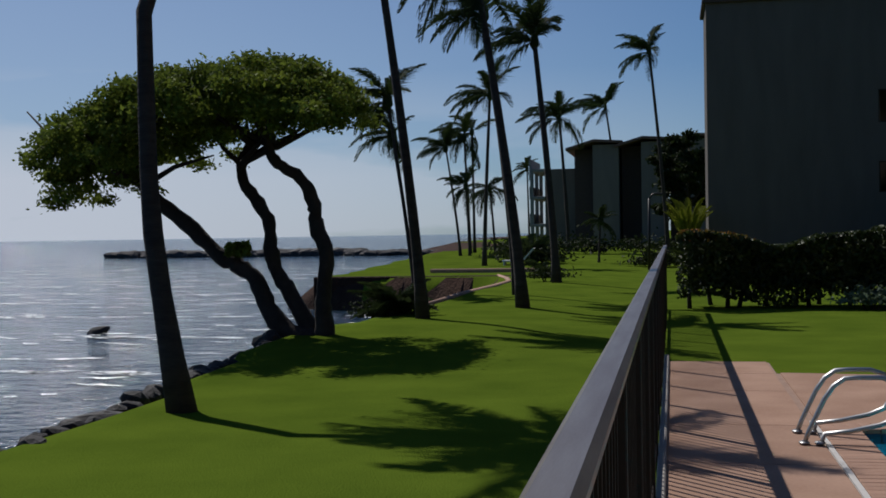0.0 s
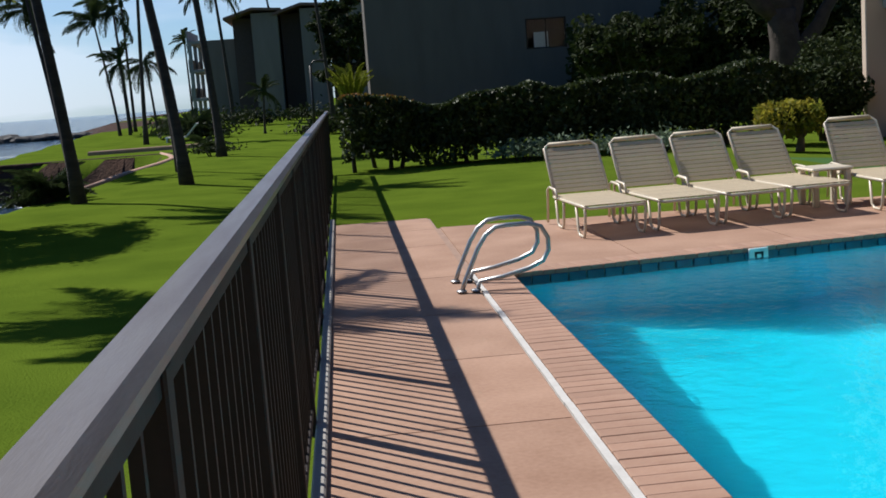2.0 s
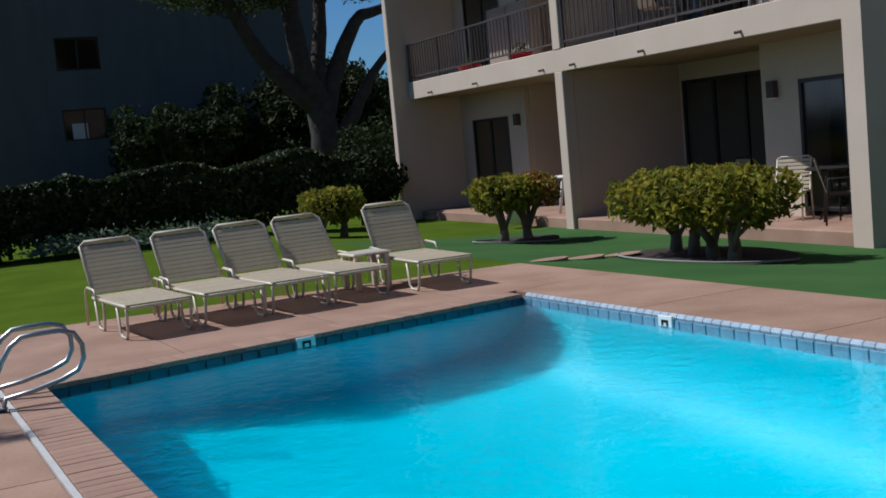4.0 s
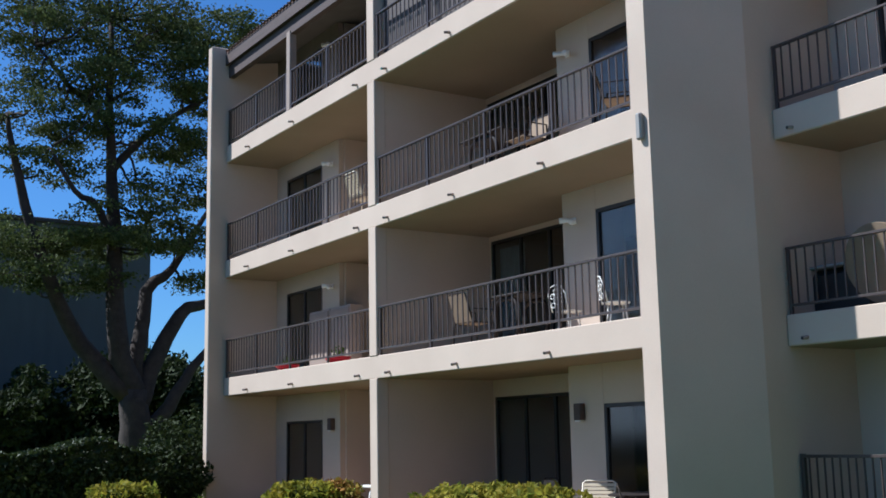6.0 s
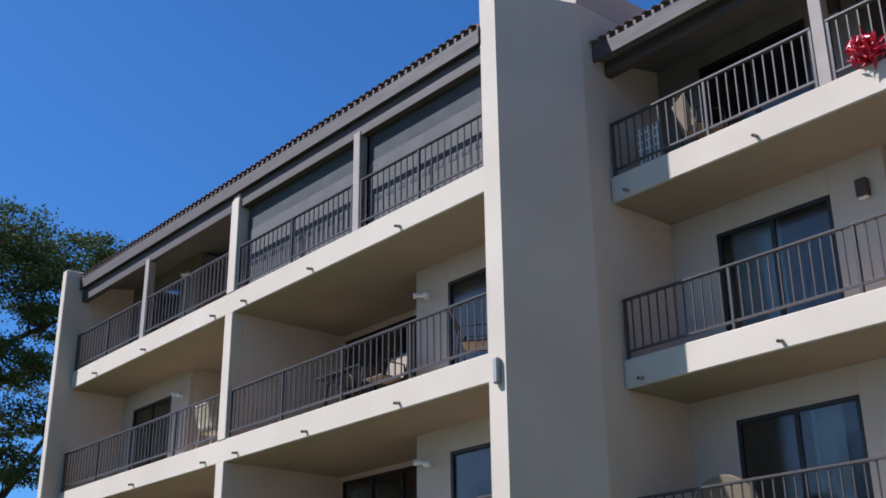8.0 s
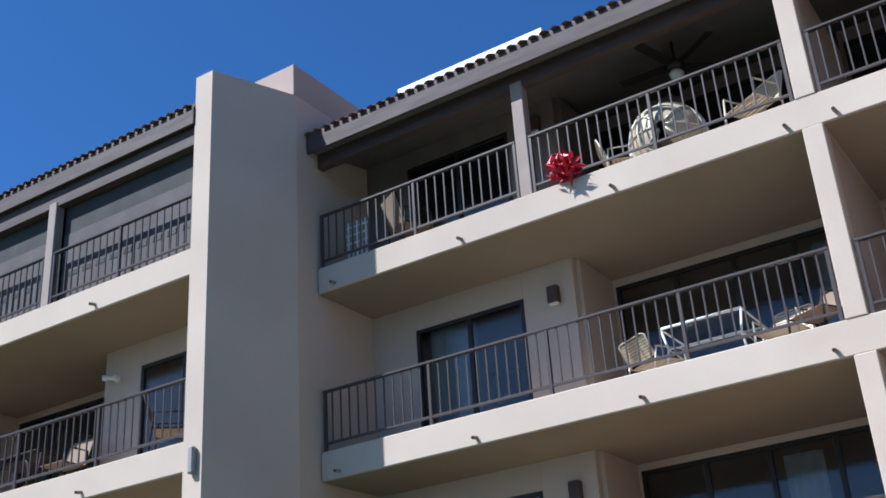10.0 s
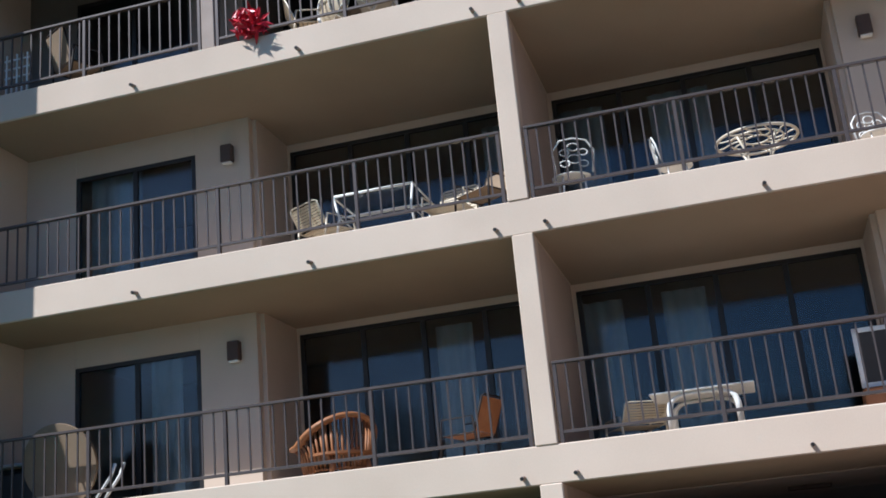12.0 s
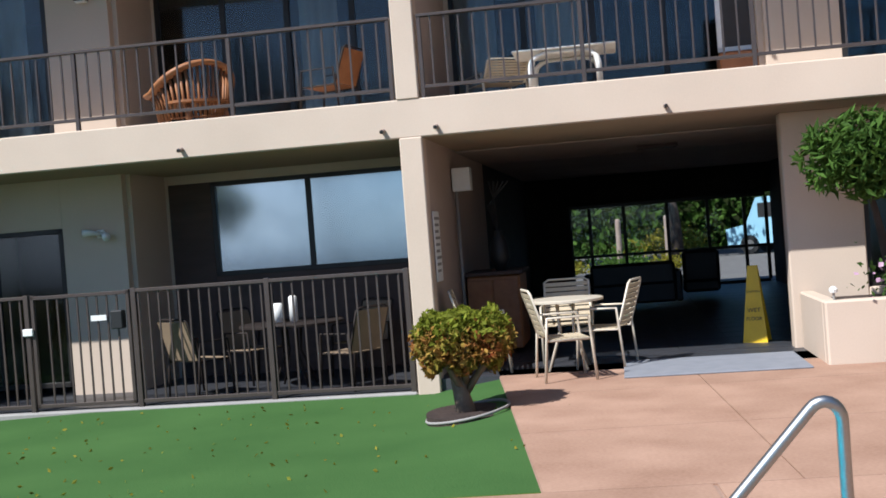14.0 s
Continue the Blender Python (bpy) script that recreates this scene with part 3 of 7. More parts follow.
def deck():
    mb = MB()
    # bed below the slabs
    mb.prism([(0.02, -9), (1.17, -9), (1.17, 11.2), (0.02, 11.2)], -0.14, -0.012)
    mb.prism([(1.17, 7.05), (7.2, 7.8), (7.2, 9.6), (1.17, 10.2)], -0.14, -0.012)
    mb.prism([(5.95, -1.9), (7.2, -1.9), (7.2, 7.79), (5.95, 7.62)], -0.14, -0.012)
    mb.prism([(1.17, -9), (12.9, -9), (12.9, -0.45), (7.2, -0.95), (7.2, -1.9), (1.17, -1.9)], -0.14, -0.012)
    base = tagged(part("pool_deck", mb, M_MORTAR), "reddish brown concrete pool deck with cut joints", "deck", kind="structure")
    g = 0.005

    def slab(poly):
        cx, cy = sum(a for a, _ in poly) / len(poly), sum(q for _, q in poly) / len(poly)
        q = [(x + (g if x < cx else -g), y + (g if y < cy else -g)) for x, y in poly]
        part("slab", MB().prism(q, -0.02, 0.0), M_DECK, base)
    ys = [-9, -7.4, -5.8, -4.2, -2.6, -1.0, 0.6, 1.6, 2.83, 4.1, 5.4, 6.9, 8.8, 10.1, 11.2]
    for a, q in zip(ys[:-1], ys[1:]):
        slab([(0.03, a), (1.14, a), (1.14, q), (0.03, q)])
    xs = [1.2, 2.6, 4.0, 5.4, 7.2]
    for a, q in zip(xs[:-1], xs[1:]):
        f0 = lambda x: min(far_y(x), 7.55) + 0.285
        f1 = lambda x: 10.2 - 0.6 * (x - 1.2) / 6.0
        slab([(a, f0(a)), (q, f0(q)), (q, f1(q)), (a, f1(a))])
    ys = [-1.9, 0.0, 1.9, 3.8, 5.7, 7.83]
    for a, q in zip(ys[:-1], ys[1:]):
        e0, e1 = q, q
        if q > 7:       # butts against the slanting far slabs
            k0, k1 = f0(5.4), f0(7.2)
            e0, e1 = k0 + (k1 - k0) * 0.3, k1
        slab([(5.94, a), (7.2, a), (7.2, e1), (5.94, e0)])
    xs = [1.2, 3.2, 5.2, 7.2, 9.1, 11.0, 12.9]
    for a, q in zip(xs[:-1], xs[1:]):
        for c, d in ((-9, -6.6), (-6.6, -4.2), (-4.2, -1.92)) if q <= 7.3 else ((-9, -6.6), (-6.6, -4.2), (-4.2, -2.4), (-2.4, -1.1)):
            e0, e1 = (-0.95 + 0.0877 * (a - 7.2), -0.95 + 0.0877 * (q - 7.2)) if d == -1.1 else (d, d)
            slab([(a, c), (q, c), (q, e1), (a, e0)])
    # white sealed joint beside the coping
    mb = MB()
    for k in range(40):
        y0 = -1.9 + k * 0.225
        x = 1.165 + 0.004 * noise.noise((k * 0.7, 0, 0))
        mb.box(x - 0.018, x + 0.018, y0, y0 + 0.225, -0.01, 0.006)
    part("joint_sealant", mb, M_JOINT, base, "white sealed joint line")


pool()
deck()


def grab_rails(name, label, m, h=0.62, reach=0.62):
    """A pair of bent tubes that rise from the deck and curl down over the edge to the water."""
    p = thing(name, label, "pool ladder", m=m)
    path = [(-0.48, -0.05), (-0.42, 0.12), (-0.28, 0.42), (-0.2, h - 0.08), (-0.1, h - 0.01), (0.02, h), (0.22, h), (0.34, h - 0.04), (0.4, h - 0.15), (0.4, h - 0.27), (0.34, h - 0.37), (0.2, h - 0.43), (-0.05, h - 0.49), (-0.28, 0.1), (-0.33, -0.05)]
    me = None
    for y in (-0.23, 0.23):
        if me is None:
            me = MB().tube([(x, 0, z) for x, z in path], 0.023, 10).mesh("grab_rail", M_STEEL, True)
            fl = MB().lathe([(0.05, 0), (0.05, 0.012), (0.03, 0.02)], 14).mesh("flange", M_STEEL, True)
        r = part("grab_rail", me, None, p, m=pose(-0.12, y, 0) @ Matrix.Diagonal((0.76, 1, 0.76, 1)))
        part("flange", fl, None, r, m=pose(-0.46, 0, 0.013))
        part("flange", fl, None, r, m=pose(-0.32, 0, 0.013))
    return p


grab_rails("pool_ladder", "pair of polished steel grab rails at the pool corner", pose(1.47, 6.34, 0))
# handrail at the near pool steps
p = thing("pool_handrail", "single bent stainless handrail beside the pool steps", "handrail")
bend = [(4.575 - 0.02 * math.sin(a), -1.965 - 0.06 * math.cos(a) + 0.03, 0.79 + 0.075 * math.sin(a)) for a in np.linspace(0.1, 2.4, 9)]
part("rail_tube", MB().tube([(4.62, -2.01, -0.03), (4.6, -2.0, 0.6)] + bend + [(4.47, -1.41, 0.35), (4.42, -1.14, 0.08), (4.38, -0.86, -0.2)], 0.021, 12), M_STEEL, p, smooth=True)
part("flange", MB().lathe([(0.055, 0), (0.055, 0.012), (0.03, 0.022)], 14, 4.62, -2.01), M_STEEL, p, smooth=True)


# ---------------------------------------------------------------- pool fence
def fence():
    p = thing("pool_fence", "dark bronze picket fence with a weathered grey cap rail", "fence")
    y0, y1 = -6.82, 19.9
    part("cap_rail", MB().box(-0.055, 0.02, y0, y1, 1.185, 1.225, 0.013), M_RAILCAP, p, "weathered grey metal cap rail")
    part("top_rail", MB().box(-0.035, 0.002, y0, y1, 1.145, 1.184, 0.004), M_BRONZE, p)
    part("bottom_rail", MB().box(-0.033, 0.0, y0, y1, 0.07, 0.105, 0.004), M_BRONZE, p)
    post = MB().box(-0.025, 0.025, -0.025, 0.025, -0.03, 1.184, 0.004).mesh("post", M_BRONZE)
    pick = MB().box(-0.008, 0.008, -0.008, 0.008, 0.1, 1.15).mesh("picket", M_BRONZE)
    n = 0
    y = y0
    while y < y1 + 0.01:
        part("post", post, None, p, m=pose(-0.016, y, 0))
        for k in range(1, 11):
            q = y + k * 1.23 / 11
            if q < y1 and n < 235:
                part("picket", pick, None, p, m=pose(-0.016, q, 0))
                n += 1
        y += 1.23
    mb = MB().box(0.005, 0.06, y0, 11.6, -0.05, 0.035, 0.008)
    part("kerb", mb, M_KERB, p, "narrow concrete kerb under the fence")


fence()


# ---------------------------------------------------------------- loungers and small tables
def lounger(tilt):
    """Strap chaise, foot at the origin, head along +y."""
    p = thing("sun_lounger", "cream tube sun lounger with woven vinyl straps, back raised", "sun lounger", "loungers at the pool")
    W, S, L = 0.3, 0.3, 1.2
    bl = 0.68
    ca, sa = math.cos(radians(tilt)), math.sin(radians(tilt))
    part("seat_frame", MB().tube([(-W, L, S), (-W, 0.06, S), (-W + 0.04, 0.0, S - 0.01), (W - 0.04, 0.0, S - 0.01), (W, 0.06, S), (W, L, S)], 0.015, 8), M_CREAM, p, smooth=True)
    top = [(-W + 0.01, L, S), (-W + 0.02, L + ca * (bl - 0.06), S + sa * (bl - 0.06)), (-W + 0.08, L + ca * bl, S + sa * bl), (W - 0.08, L + ca * bl, S + sa * bl), (W - 0.02, L + ca * (bl - 0.06), S + sa * (bl - 0.06)), (W - 0.01, L, S)]
    back = part("back_frame", MB().tube(top, 0.015, 8), M_CREAM, p, smooth=True)
    leg = MB().tube([(0, 0.0, S), (0, -0.02, S - 0.06), (0, 0.02, 0.06), (0, 0.06, 0.012), (0, 0.2, 0.012), (0, 0.26, 0.05), (0, 0.3, S - 0.01)], 0.014, 7).mesh("leg", M_CREAM, True)
    for x in (-W + 0.01, W - 0.01):
        for y in (0.06, L - 0.34):
            part("leg", leg, None, p, m=pose(x, y, 0))
    arm = MB().tube([(0, L - 0.28, S), (0, L - 0.2, S + 0.09), (0, L + 0.05, S + 0.1), (0, L + 0.14, S + 0.07), (0, L + 0.2, 0.02)], 0.013, 7).mesh("arm", M_CREAM, True)
    for x in (-W - 0.03, W + 0.03):
        part("arm", arm, None, p, m=pose(x, 0, 0))
    part("back_prop", MB().tube([(-W + 0.05, L + 0.1, S - 0.02), (-W + 0.05, L + ca * 0.45, S + sa * 0.45 - 0.02)], 0.009, 6).tube([(W - 0.05, L + 0.1, S - 0.02), (W - 0.05, L + ca * 0.45, S + sa * 0.45 - 0.02)], 0.009, 6), M_CREAM, p, smooth=True)
    st = MB().box(-W, W, -0.0235, 0.0235, -0.004, 0.006, 0.003).mesh("strap", M_STRAP)
    for k in range(22):
        part("strap", st, None, p, m=pose(0, 0.035 + k * 0.055, S + 0.014))
    for k in range(11):
        d = 0.06 + k * 0.053
        part("strap", st, None, p, m=pose(0, L + ca * d, S + sa * d + 0.006, tilt))
    part("head_roll", MB().tube([(-W + 0.07, L + ca * (bl - 0.015), S + sa * (bl - 0.015)), (W - 0.07, L + ca * (bl - 0.015), S + sa * (bl - 0.015))], 0.022, 8), M_STRAP, back, smooth=True)
    return p


first = lounger(50)
first.matrix_basis = pose(2.7, 8.3, 0, 0, 0, 3)
for x, y, r in ((3.42, 8.36, 3), (4.1, 8.45, 3), (4.78, 8.55, 3)):
    copy_thing(first, pose(x, y, 0, 0, 0, r))
last = lounger(54)
tagged(last, "cream strap sun lounger standing apart, back raised steeply")
last.matrix_basis = pose(5.66, 8.46, 0, 0, 0, -3)


def side_table(x, y):
    p = thing("side_table", "low cream resin side table between two loungers", "side table", m=pose(x, y, 0))
    part("tabletop", MB().box(-0.22, 0.22, -0.22, 0.22, 0.37, 0.4, 0.012), M_CREAM, p)
    leg = MB().box(-0.03, 0.03, -0.03, 0.03, 0.0, 0.37, 0.008).mesh("leg", M_CREAM)
    for a in (-0.17, 0.17):
        for q in (-0.17, 0.17):
            part("leg", leg, None, p, m=pose(a, q, 0))


side_table(5.17, 9.4)
for x, y, s in ((7.75, 9.8, 0.26), (8.28, 9.82, 0.28), (8.9, 9.9, 0.28)):
    mb = MB().prism([(x + s * (1 + 0.12 * math.sin(3 * a)) * math.cos(a), y + 0.55 * s * math.sin(a)) for a in np.linspace(0, 6.28, 13)[:-1]], -0.12, land(x, y) + 0.025)
    tagged(part("stepping_stone", mb, M_COPING), "flat pale stepping stone set in the lawn", "stepping stone", "stepping stones")

# ---------------------------------------------------------------- apartment building (in its own axes)
X1, X2 = 10.74, 12.43
ZS = (2.52, 5.22, 7.94)
TH = 0.40
GROUND = -0.05
BAYS = {"a": (16.08, 22.95, X1, 1), "b": (9.05, 15.85, X1, -1), "c": (1.12, 8.22, X2, 1), "d": (-5.9, 0.92, X2, -1)}

condo = thing("apartment_building", "four-storey beige stucco apartment building with balconies and tiled eaves", "building", m=BUILD)


def hbox(name, x0, x1, y0, y1, z0, z1, mat, c=0.012, label="", parent=None):
    return part(name, MB().box(min(x0, x1), max(x0, x1), min(y0, y1), max(y0, y1), z0, z1, c), mat, parent or condo, label)


for z in ZS:
    hbox("balcony_slab", X1, X1 + 5.5, 9.05, 22.95, z, z + TH, M_STUCCO)
    hbox("balcony_slab", X2, X2 + 5.5, -5.9, 8.21, z, z + TH, M_STUCCO)
# thin sheets, darker than the slab stucco, cover the balcony undersides
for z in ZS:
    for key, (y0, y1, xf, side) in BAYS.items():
        hbox("soffit", xf + 0.03, xf + 2.46, y0 + 0.02, y1 - 0.02, z - 0.006, z - 0.001, M_SOFFIT, 0, "thin tan sheet under the balcony slab")
# wing walls between the sections
hbox("wing_wall", 10.36, 18.0, 22.96, 23.2, GROUND - 0.4, 10.75, M_STUCCO, 0.02)
FOOT = [(X1 - 0.02, 8.95), (X1 - 0.02, 8.72), (12.0, 8.22), (18.0, 8.22), (18.0, 9.045), (X1 - 0.02, 9.045)]
part("wing_wall", MB().prism(FOOT, GROUND - 0.4, 11.1), M_STUCCO, condo)
part("fire_wall", MB().box(11.95, 18.0, 8.223, 9.042, 11.102, 11.66, 0.01), M_STUCCO_PINK, condo, "stepped stucco parapet above the roof")
hbox("wing_wall", X1 - 0.02, 18.0, -6.2, -5.9, GROUND - 0.4, 11.4, M_STUCCO, 0.02)
# columns at the party walls
for y0, y1, xf in ((15.85, 16.08, X1), (0.92, 1.12, X2)):
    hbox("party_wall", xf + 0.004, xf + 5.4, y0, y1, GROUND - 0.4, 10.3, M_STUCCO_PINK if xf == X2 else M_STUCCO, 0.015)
for y0, y1, xf in ((15.83, 16.1, X1), (0.9, 1.14, X2)):
    for z0, z1 in ((GROUND - 0.4, ZS[0]), (ZS[0] + TH, ZS[1]), (ZS[1] + TH, ZS[2]), (ZS[2] + TH, 10.2)):
        hbox("column", xf - 0.012, xf + 0.22, y0, y1, z0 - 0.004, z1 + 0.004, M_STUCCO)
for y, xf in ((19.6, X1), (12.14, X1), (4.72, X2), (-2.7, X2)):
    hbox("post", xf + 0.02, xf + 0.18, y - 0.09, y + 0.09, ZS[2] + TH, 10.1, M_TIMBER, 0.01, "painted timber roof post")


def window(parent, x, y0, y1, z0, z1, panes=2, name="sliding_door", glass=None):
    """Framed glazing on a wall that faces -x, with a dim room behind."""
    w = part(name, MB().box(x - 0.03, x + 0.03, y0, y1, z1 - 0.06, z1, 0.004).box(x - 0.03, x + 0.03, y0, y1, z0, z0 + 0.06, 0.004)
             .box(x - 0.03, x + 0.03, y0, y0 + 0.06, z0, z1, 0.004).box(x - 0.03, x + 0.03, y1 - 0.06, y1, z0, z1, 0.004), M_FRAME, parent, "dark bronze framed glazing")
    n = panes
    for k in range(n):
        a, q = y0 + 0.06 + (y1 - y0 - 0.12) * k / n, y0 + 0.06 + (y1 - y0 - 0.12) * (k + 1) / n
        g = part("pane", MB().box(x - 0.004 + 0.012 * (k % 2), x + 0.004 + 0.012 * (k % 2), a, q, z0 + 0.06, z1 - 0.06), glass or M_GLASS, w)
        g.visible_shadow = False
        if k:
            part("stile", MB().box(x - 0.025, x + 0.03, a - 0.035, a + 0.035, z0 + 0.06, z1 - 0.06, 0.004), M_FRAME, w)
    return w


def sheer(x, y0, y1, z0, z1, mat=M_CURTAIN):
    """Curtain cloth with soft folds."""
    mb = MB()
    n = int((y1 - y0) / 0.03)
    for i in range(n + 1):
        y = y0 + (y1 - y0) * i / n
        dx = 0.03 * math.sin(i * 1.05) + 0.01 * math.sin(i * 0.37)
        mb.v += [(x + dx, y, z0), (x + dx * 0.6, y, z1)]
    mb.f = [(2 * i, 2 * i + 2, 2 * i + 3, 2 * i + 1) for i in range(n)]
    c = tagged(part("curtain", mb, mat, smooth=True), "pale drawn curtain hanging at a balcony window", "curtain", "window curtains")
    c.matrix_basis = BUILD
    return c


def bay(key):
    y0, y1, xf, side = BAYS[key]
    # side +1: party column at low y, -1: at high y
    col, wing = (y0, y1) if side == 1 else (y1, y0)
    corner = col + side * 3.68
    xn, xd = xf + 1.3, xf + 2.47
    for lev in range(4):
        z0 = GROUND - 0.3 if lev == 0 else ZS[lev - 1] + TH
        z1 = ZS[lev] if lev < 3 else 10.6
        fl = 0.0 if lev == 0 else z0
        if key == "d" and lev == 0:
            continue
        # near wall with a door opening
        d0, d1 = sorted((corner + side * 0.8, corner + side * 2.63))
        top = fl + 1.92
        skin = M_FARWALL if lev == 3 else M_STUCCO      # top-floor recess walls take a darker brown than the stucco below
        n0, n1 = sorted((corner, wing))
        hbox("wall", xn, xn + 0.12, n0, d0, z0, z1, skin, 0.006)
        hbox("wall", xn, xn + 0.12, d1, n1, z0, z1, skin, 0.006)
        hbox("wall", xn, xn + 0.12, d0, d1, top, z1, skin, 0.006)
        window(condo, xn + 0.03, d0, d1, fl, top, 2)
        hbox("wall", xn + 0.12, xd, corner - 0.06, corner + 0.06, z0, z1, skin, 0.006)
        # deep wall with wide glazing
        s0, s1 = sorted((col + side * 0.06, corner - side * 0.1))
        a0, a1 = sorted((col, corner))
        head = fl + 2.2 if lev < 3 else fl + 2.05
        if lev == 0 and key == "c":
            head = 2.4
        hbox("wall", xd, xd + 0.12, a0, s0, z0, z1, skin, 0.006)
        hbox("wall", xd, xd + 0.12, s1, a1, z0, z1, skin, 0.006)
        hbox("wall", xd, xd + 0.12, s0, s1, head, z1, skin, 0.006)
        if lev == 0 and key == "c":
            hbox("wall", xd, xd + 0.1, s0 + 2.95, s1, z0, head, M_FASCIA, 0.004, "dark wooden panel")
            hbox("wall", xd, xd + 0.1, s0, s0 + 0.36, z0, head, M_FASCIA, 0.004, "dark wooden panel")
            e0, e1 = s0 + 0.36, s0 + 2.95
            window(condo, xd + 0.03, e0, e1, 1.18, head, 2, name="window", glass=M_GLASS_COATED)
            hbox("wall", xd, xd + 0.1, e0, e1, z0, 1.18, M_FASCIA, 0.004, "dark wooden panel")
        else:
            window(condo, xd + 0.03, s0, s1, fl, head, 4)
        # room behind, closed; its dimness is painted into the wall colour
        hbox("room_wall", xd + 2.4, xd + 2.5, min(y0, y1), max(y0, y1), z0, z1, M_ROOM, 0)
        # wall lamp beside the corner
        wall_lamp(xn, corner + side * 0.3, fl + 1.82, lev, key)


def wall_lamp(x, y, z, lev, key):
    if (key in "ab" and lev) or (key == "c" and lev == 0):
        p = thing("wall_spotlight", "white twin spotlight on the balcony wall", "wall lamp", "wall spotlights", m=BUILD)
        part("base", MB().box(x - 0.03, x, y - 0.05, y + 0.05, z - 0.05, z + 0.05, 0.008), M_WHITE, p)
        part("spot_head", MB().tube([(x - 0.03, y, z), (x - 0.1, y - 0.08, z - 0.02), (x - 0.18, y - 0.14, z - 0.05)], (0.025, 0.035, 0.05), 10), M_WHITE, p, smooth=True)
        part("spot_head", MB().tube([(x - 0.03, y, z), (x - 0.1, y + 0.09, z + 0.02), (x - 0.16, y + 0.17, z + 0.02)], (0.025, 0.035, 0.05), 10), M_WHITE, p, smooth=True)
    else:
        p = thing("wall_lantern", "small bronze box lantern on the balcony wall", "wall lamp", "wall lanterns", m=BUILD)
        part("housing", MB().box(x - 0.11, x, y - 0.08, y + 0.08, z - 0.13, z + 0.12, 0.012), M_FASCIA, p)
        part("diffuser", MB().box(x - 0.095, x - 0.02, y - 0.065, y + 0.065, z - 0.15, z - 0.128, 0.004), M_LAMP_GLASS, p)


for key in BAYS:
    bay(key)

# unseen plain wall, added to cut the skylight from the south
tagged(part("unseen_south_blocker", MB().box(-4.0, 30.0, -13.4, -13.0, -0.4, 11.4), M_DARKWALL), "unseen brown wall added to block skylight from the south", "wall", kind="structure")

# drains under the slab edges
def drain(x, y, z):
    d = thing("slab_drain", "short grey drain spout in the slab edge", "drain pipe", "slab drains", m=BUILD @ pose(x, y, z))
    part("spout", MB().tube([(0.05, 0, 0), (-0.1, 0, -0.022)], 0.024, 10), M_TIMBER, d, smooth=True)
    part("bore", MB().tube([(-0.09, 0, -0.02), (-0.104, 0, -0.0225)], 0.019, 10), M_BLACK, d)


for xf, ys in ((X1, (21.6, 19.3, 16.5, 15.4, 13.3, 10.95)), (X2, (7.9, 5.75, 3.5, 1.3, 0.74, -1.58, -4.0))):
    for z in ZS:
        for y in ys:
            drain(xf, y, z + 0.1)


def railing(y0, y1, xf, zf, posts):
    p = thing("balcony_railing", "dark brown metal balcony railing with upright balusters", "railing", "balcony railings", m=BUILD)
    h, x = 0.87, xf + 0.05
    part("top_rail", MB().box(x - 0.03, x + 0.03, y0, y1, zf + h - 0.035, zf + h, 0.006), M_RAIL, p)
    part("bottom_rail", MB().box(x - 0.015, x + 0.015, y0, y1, zf + 0.1, zf + 0.135, 0.004), M_RAIL, p)
    bal = MB().box(-0.009, 0.009, -0.009, 0.009, 0.13, h - 0.03).mesh("baluster", M_RAIL)
    po = MB().box(-0.022, 0.022, -0.022, 0.022, 0.0, h - 0.03, 0.004).mesh("post", M_RAIL)
    n = max(2, round((y1 - y0) / 0.145))
    pys = [y0 + (y1 - y0) * k / posts for k in range(posts + 1)]
    for k in range(1, n):
        y = y0 + (y1 - y0) * k / n
        if min(abs(y - q) for q in pys) > 0.045:
            part("baluster", bal, None, p, m=pose(x, y, zf))
    for q in pys:
        part("post", po, None, p, m=pose(x, min(max(q, y0 + 0.025), y1 - 0.025), zf))


for lev, z in enumerate(ZS):
    zf = z + TH
    if lev < 2:
        railing(16.12, 22.92, X1, zf, 4)
        railing(9.07, 15.81, X1, zf, 4)
        railing(1.16, 8.18, X2, zf, 4)
        railing(-5.85, 0.88, X2, zf, 4)
    else:
        for a, q in ((19.7, 22.92), (16.12, 19.5), (12.24, 15.81), (9.07, 12.04)):
            railing(a, q, X1, zf, 2)
        for a, q in ((4.82, 8.18), (1.16, 4.62), (-2.6, 0.88), (-5.85, -2.8)):
            railing(a, q, X2, zf, 2)

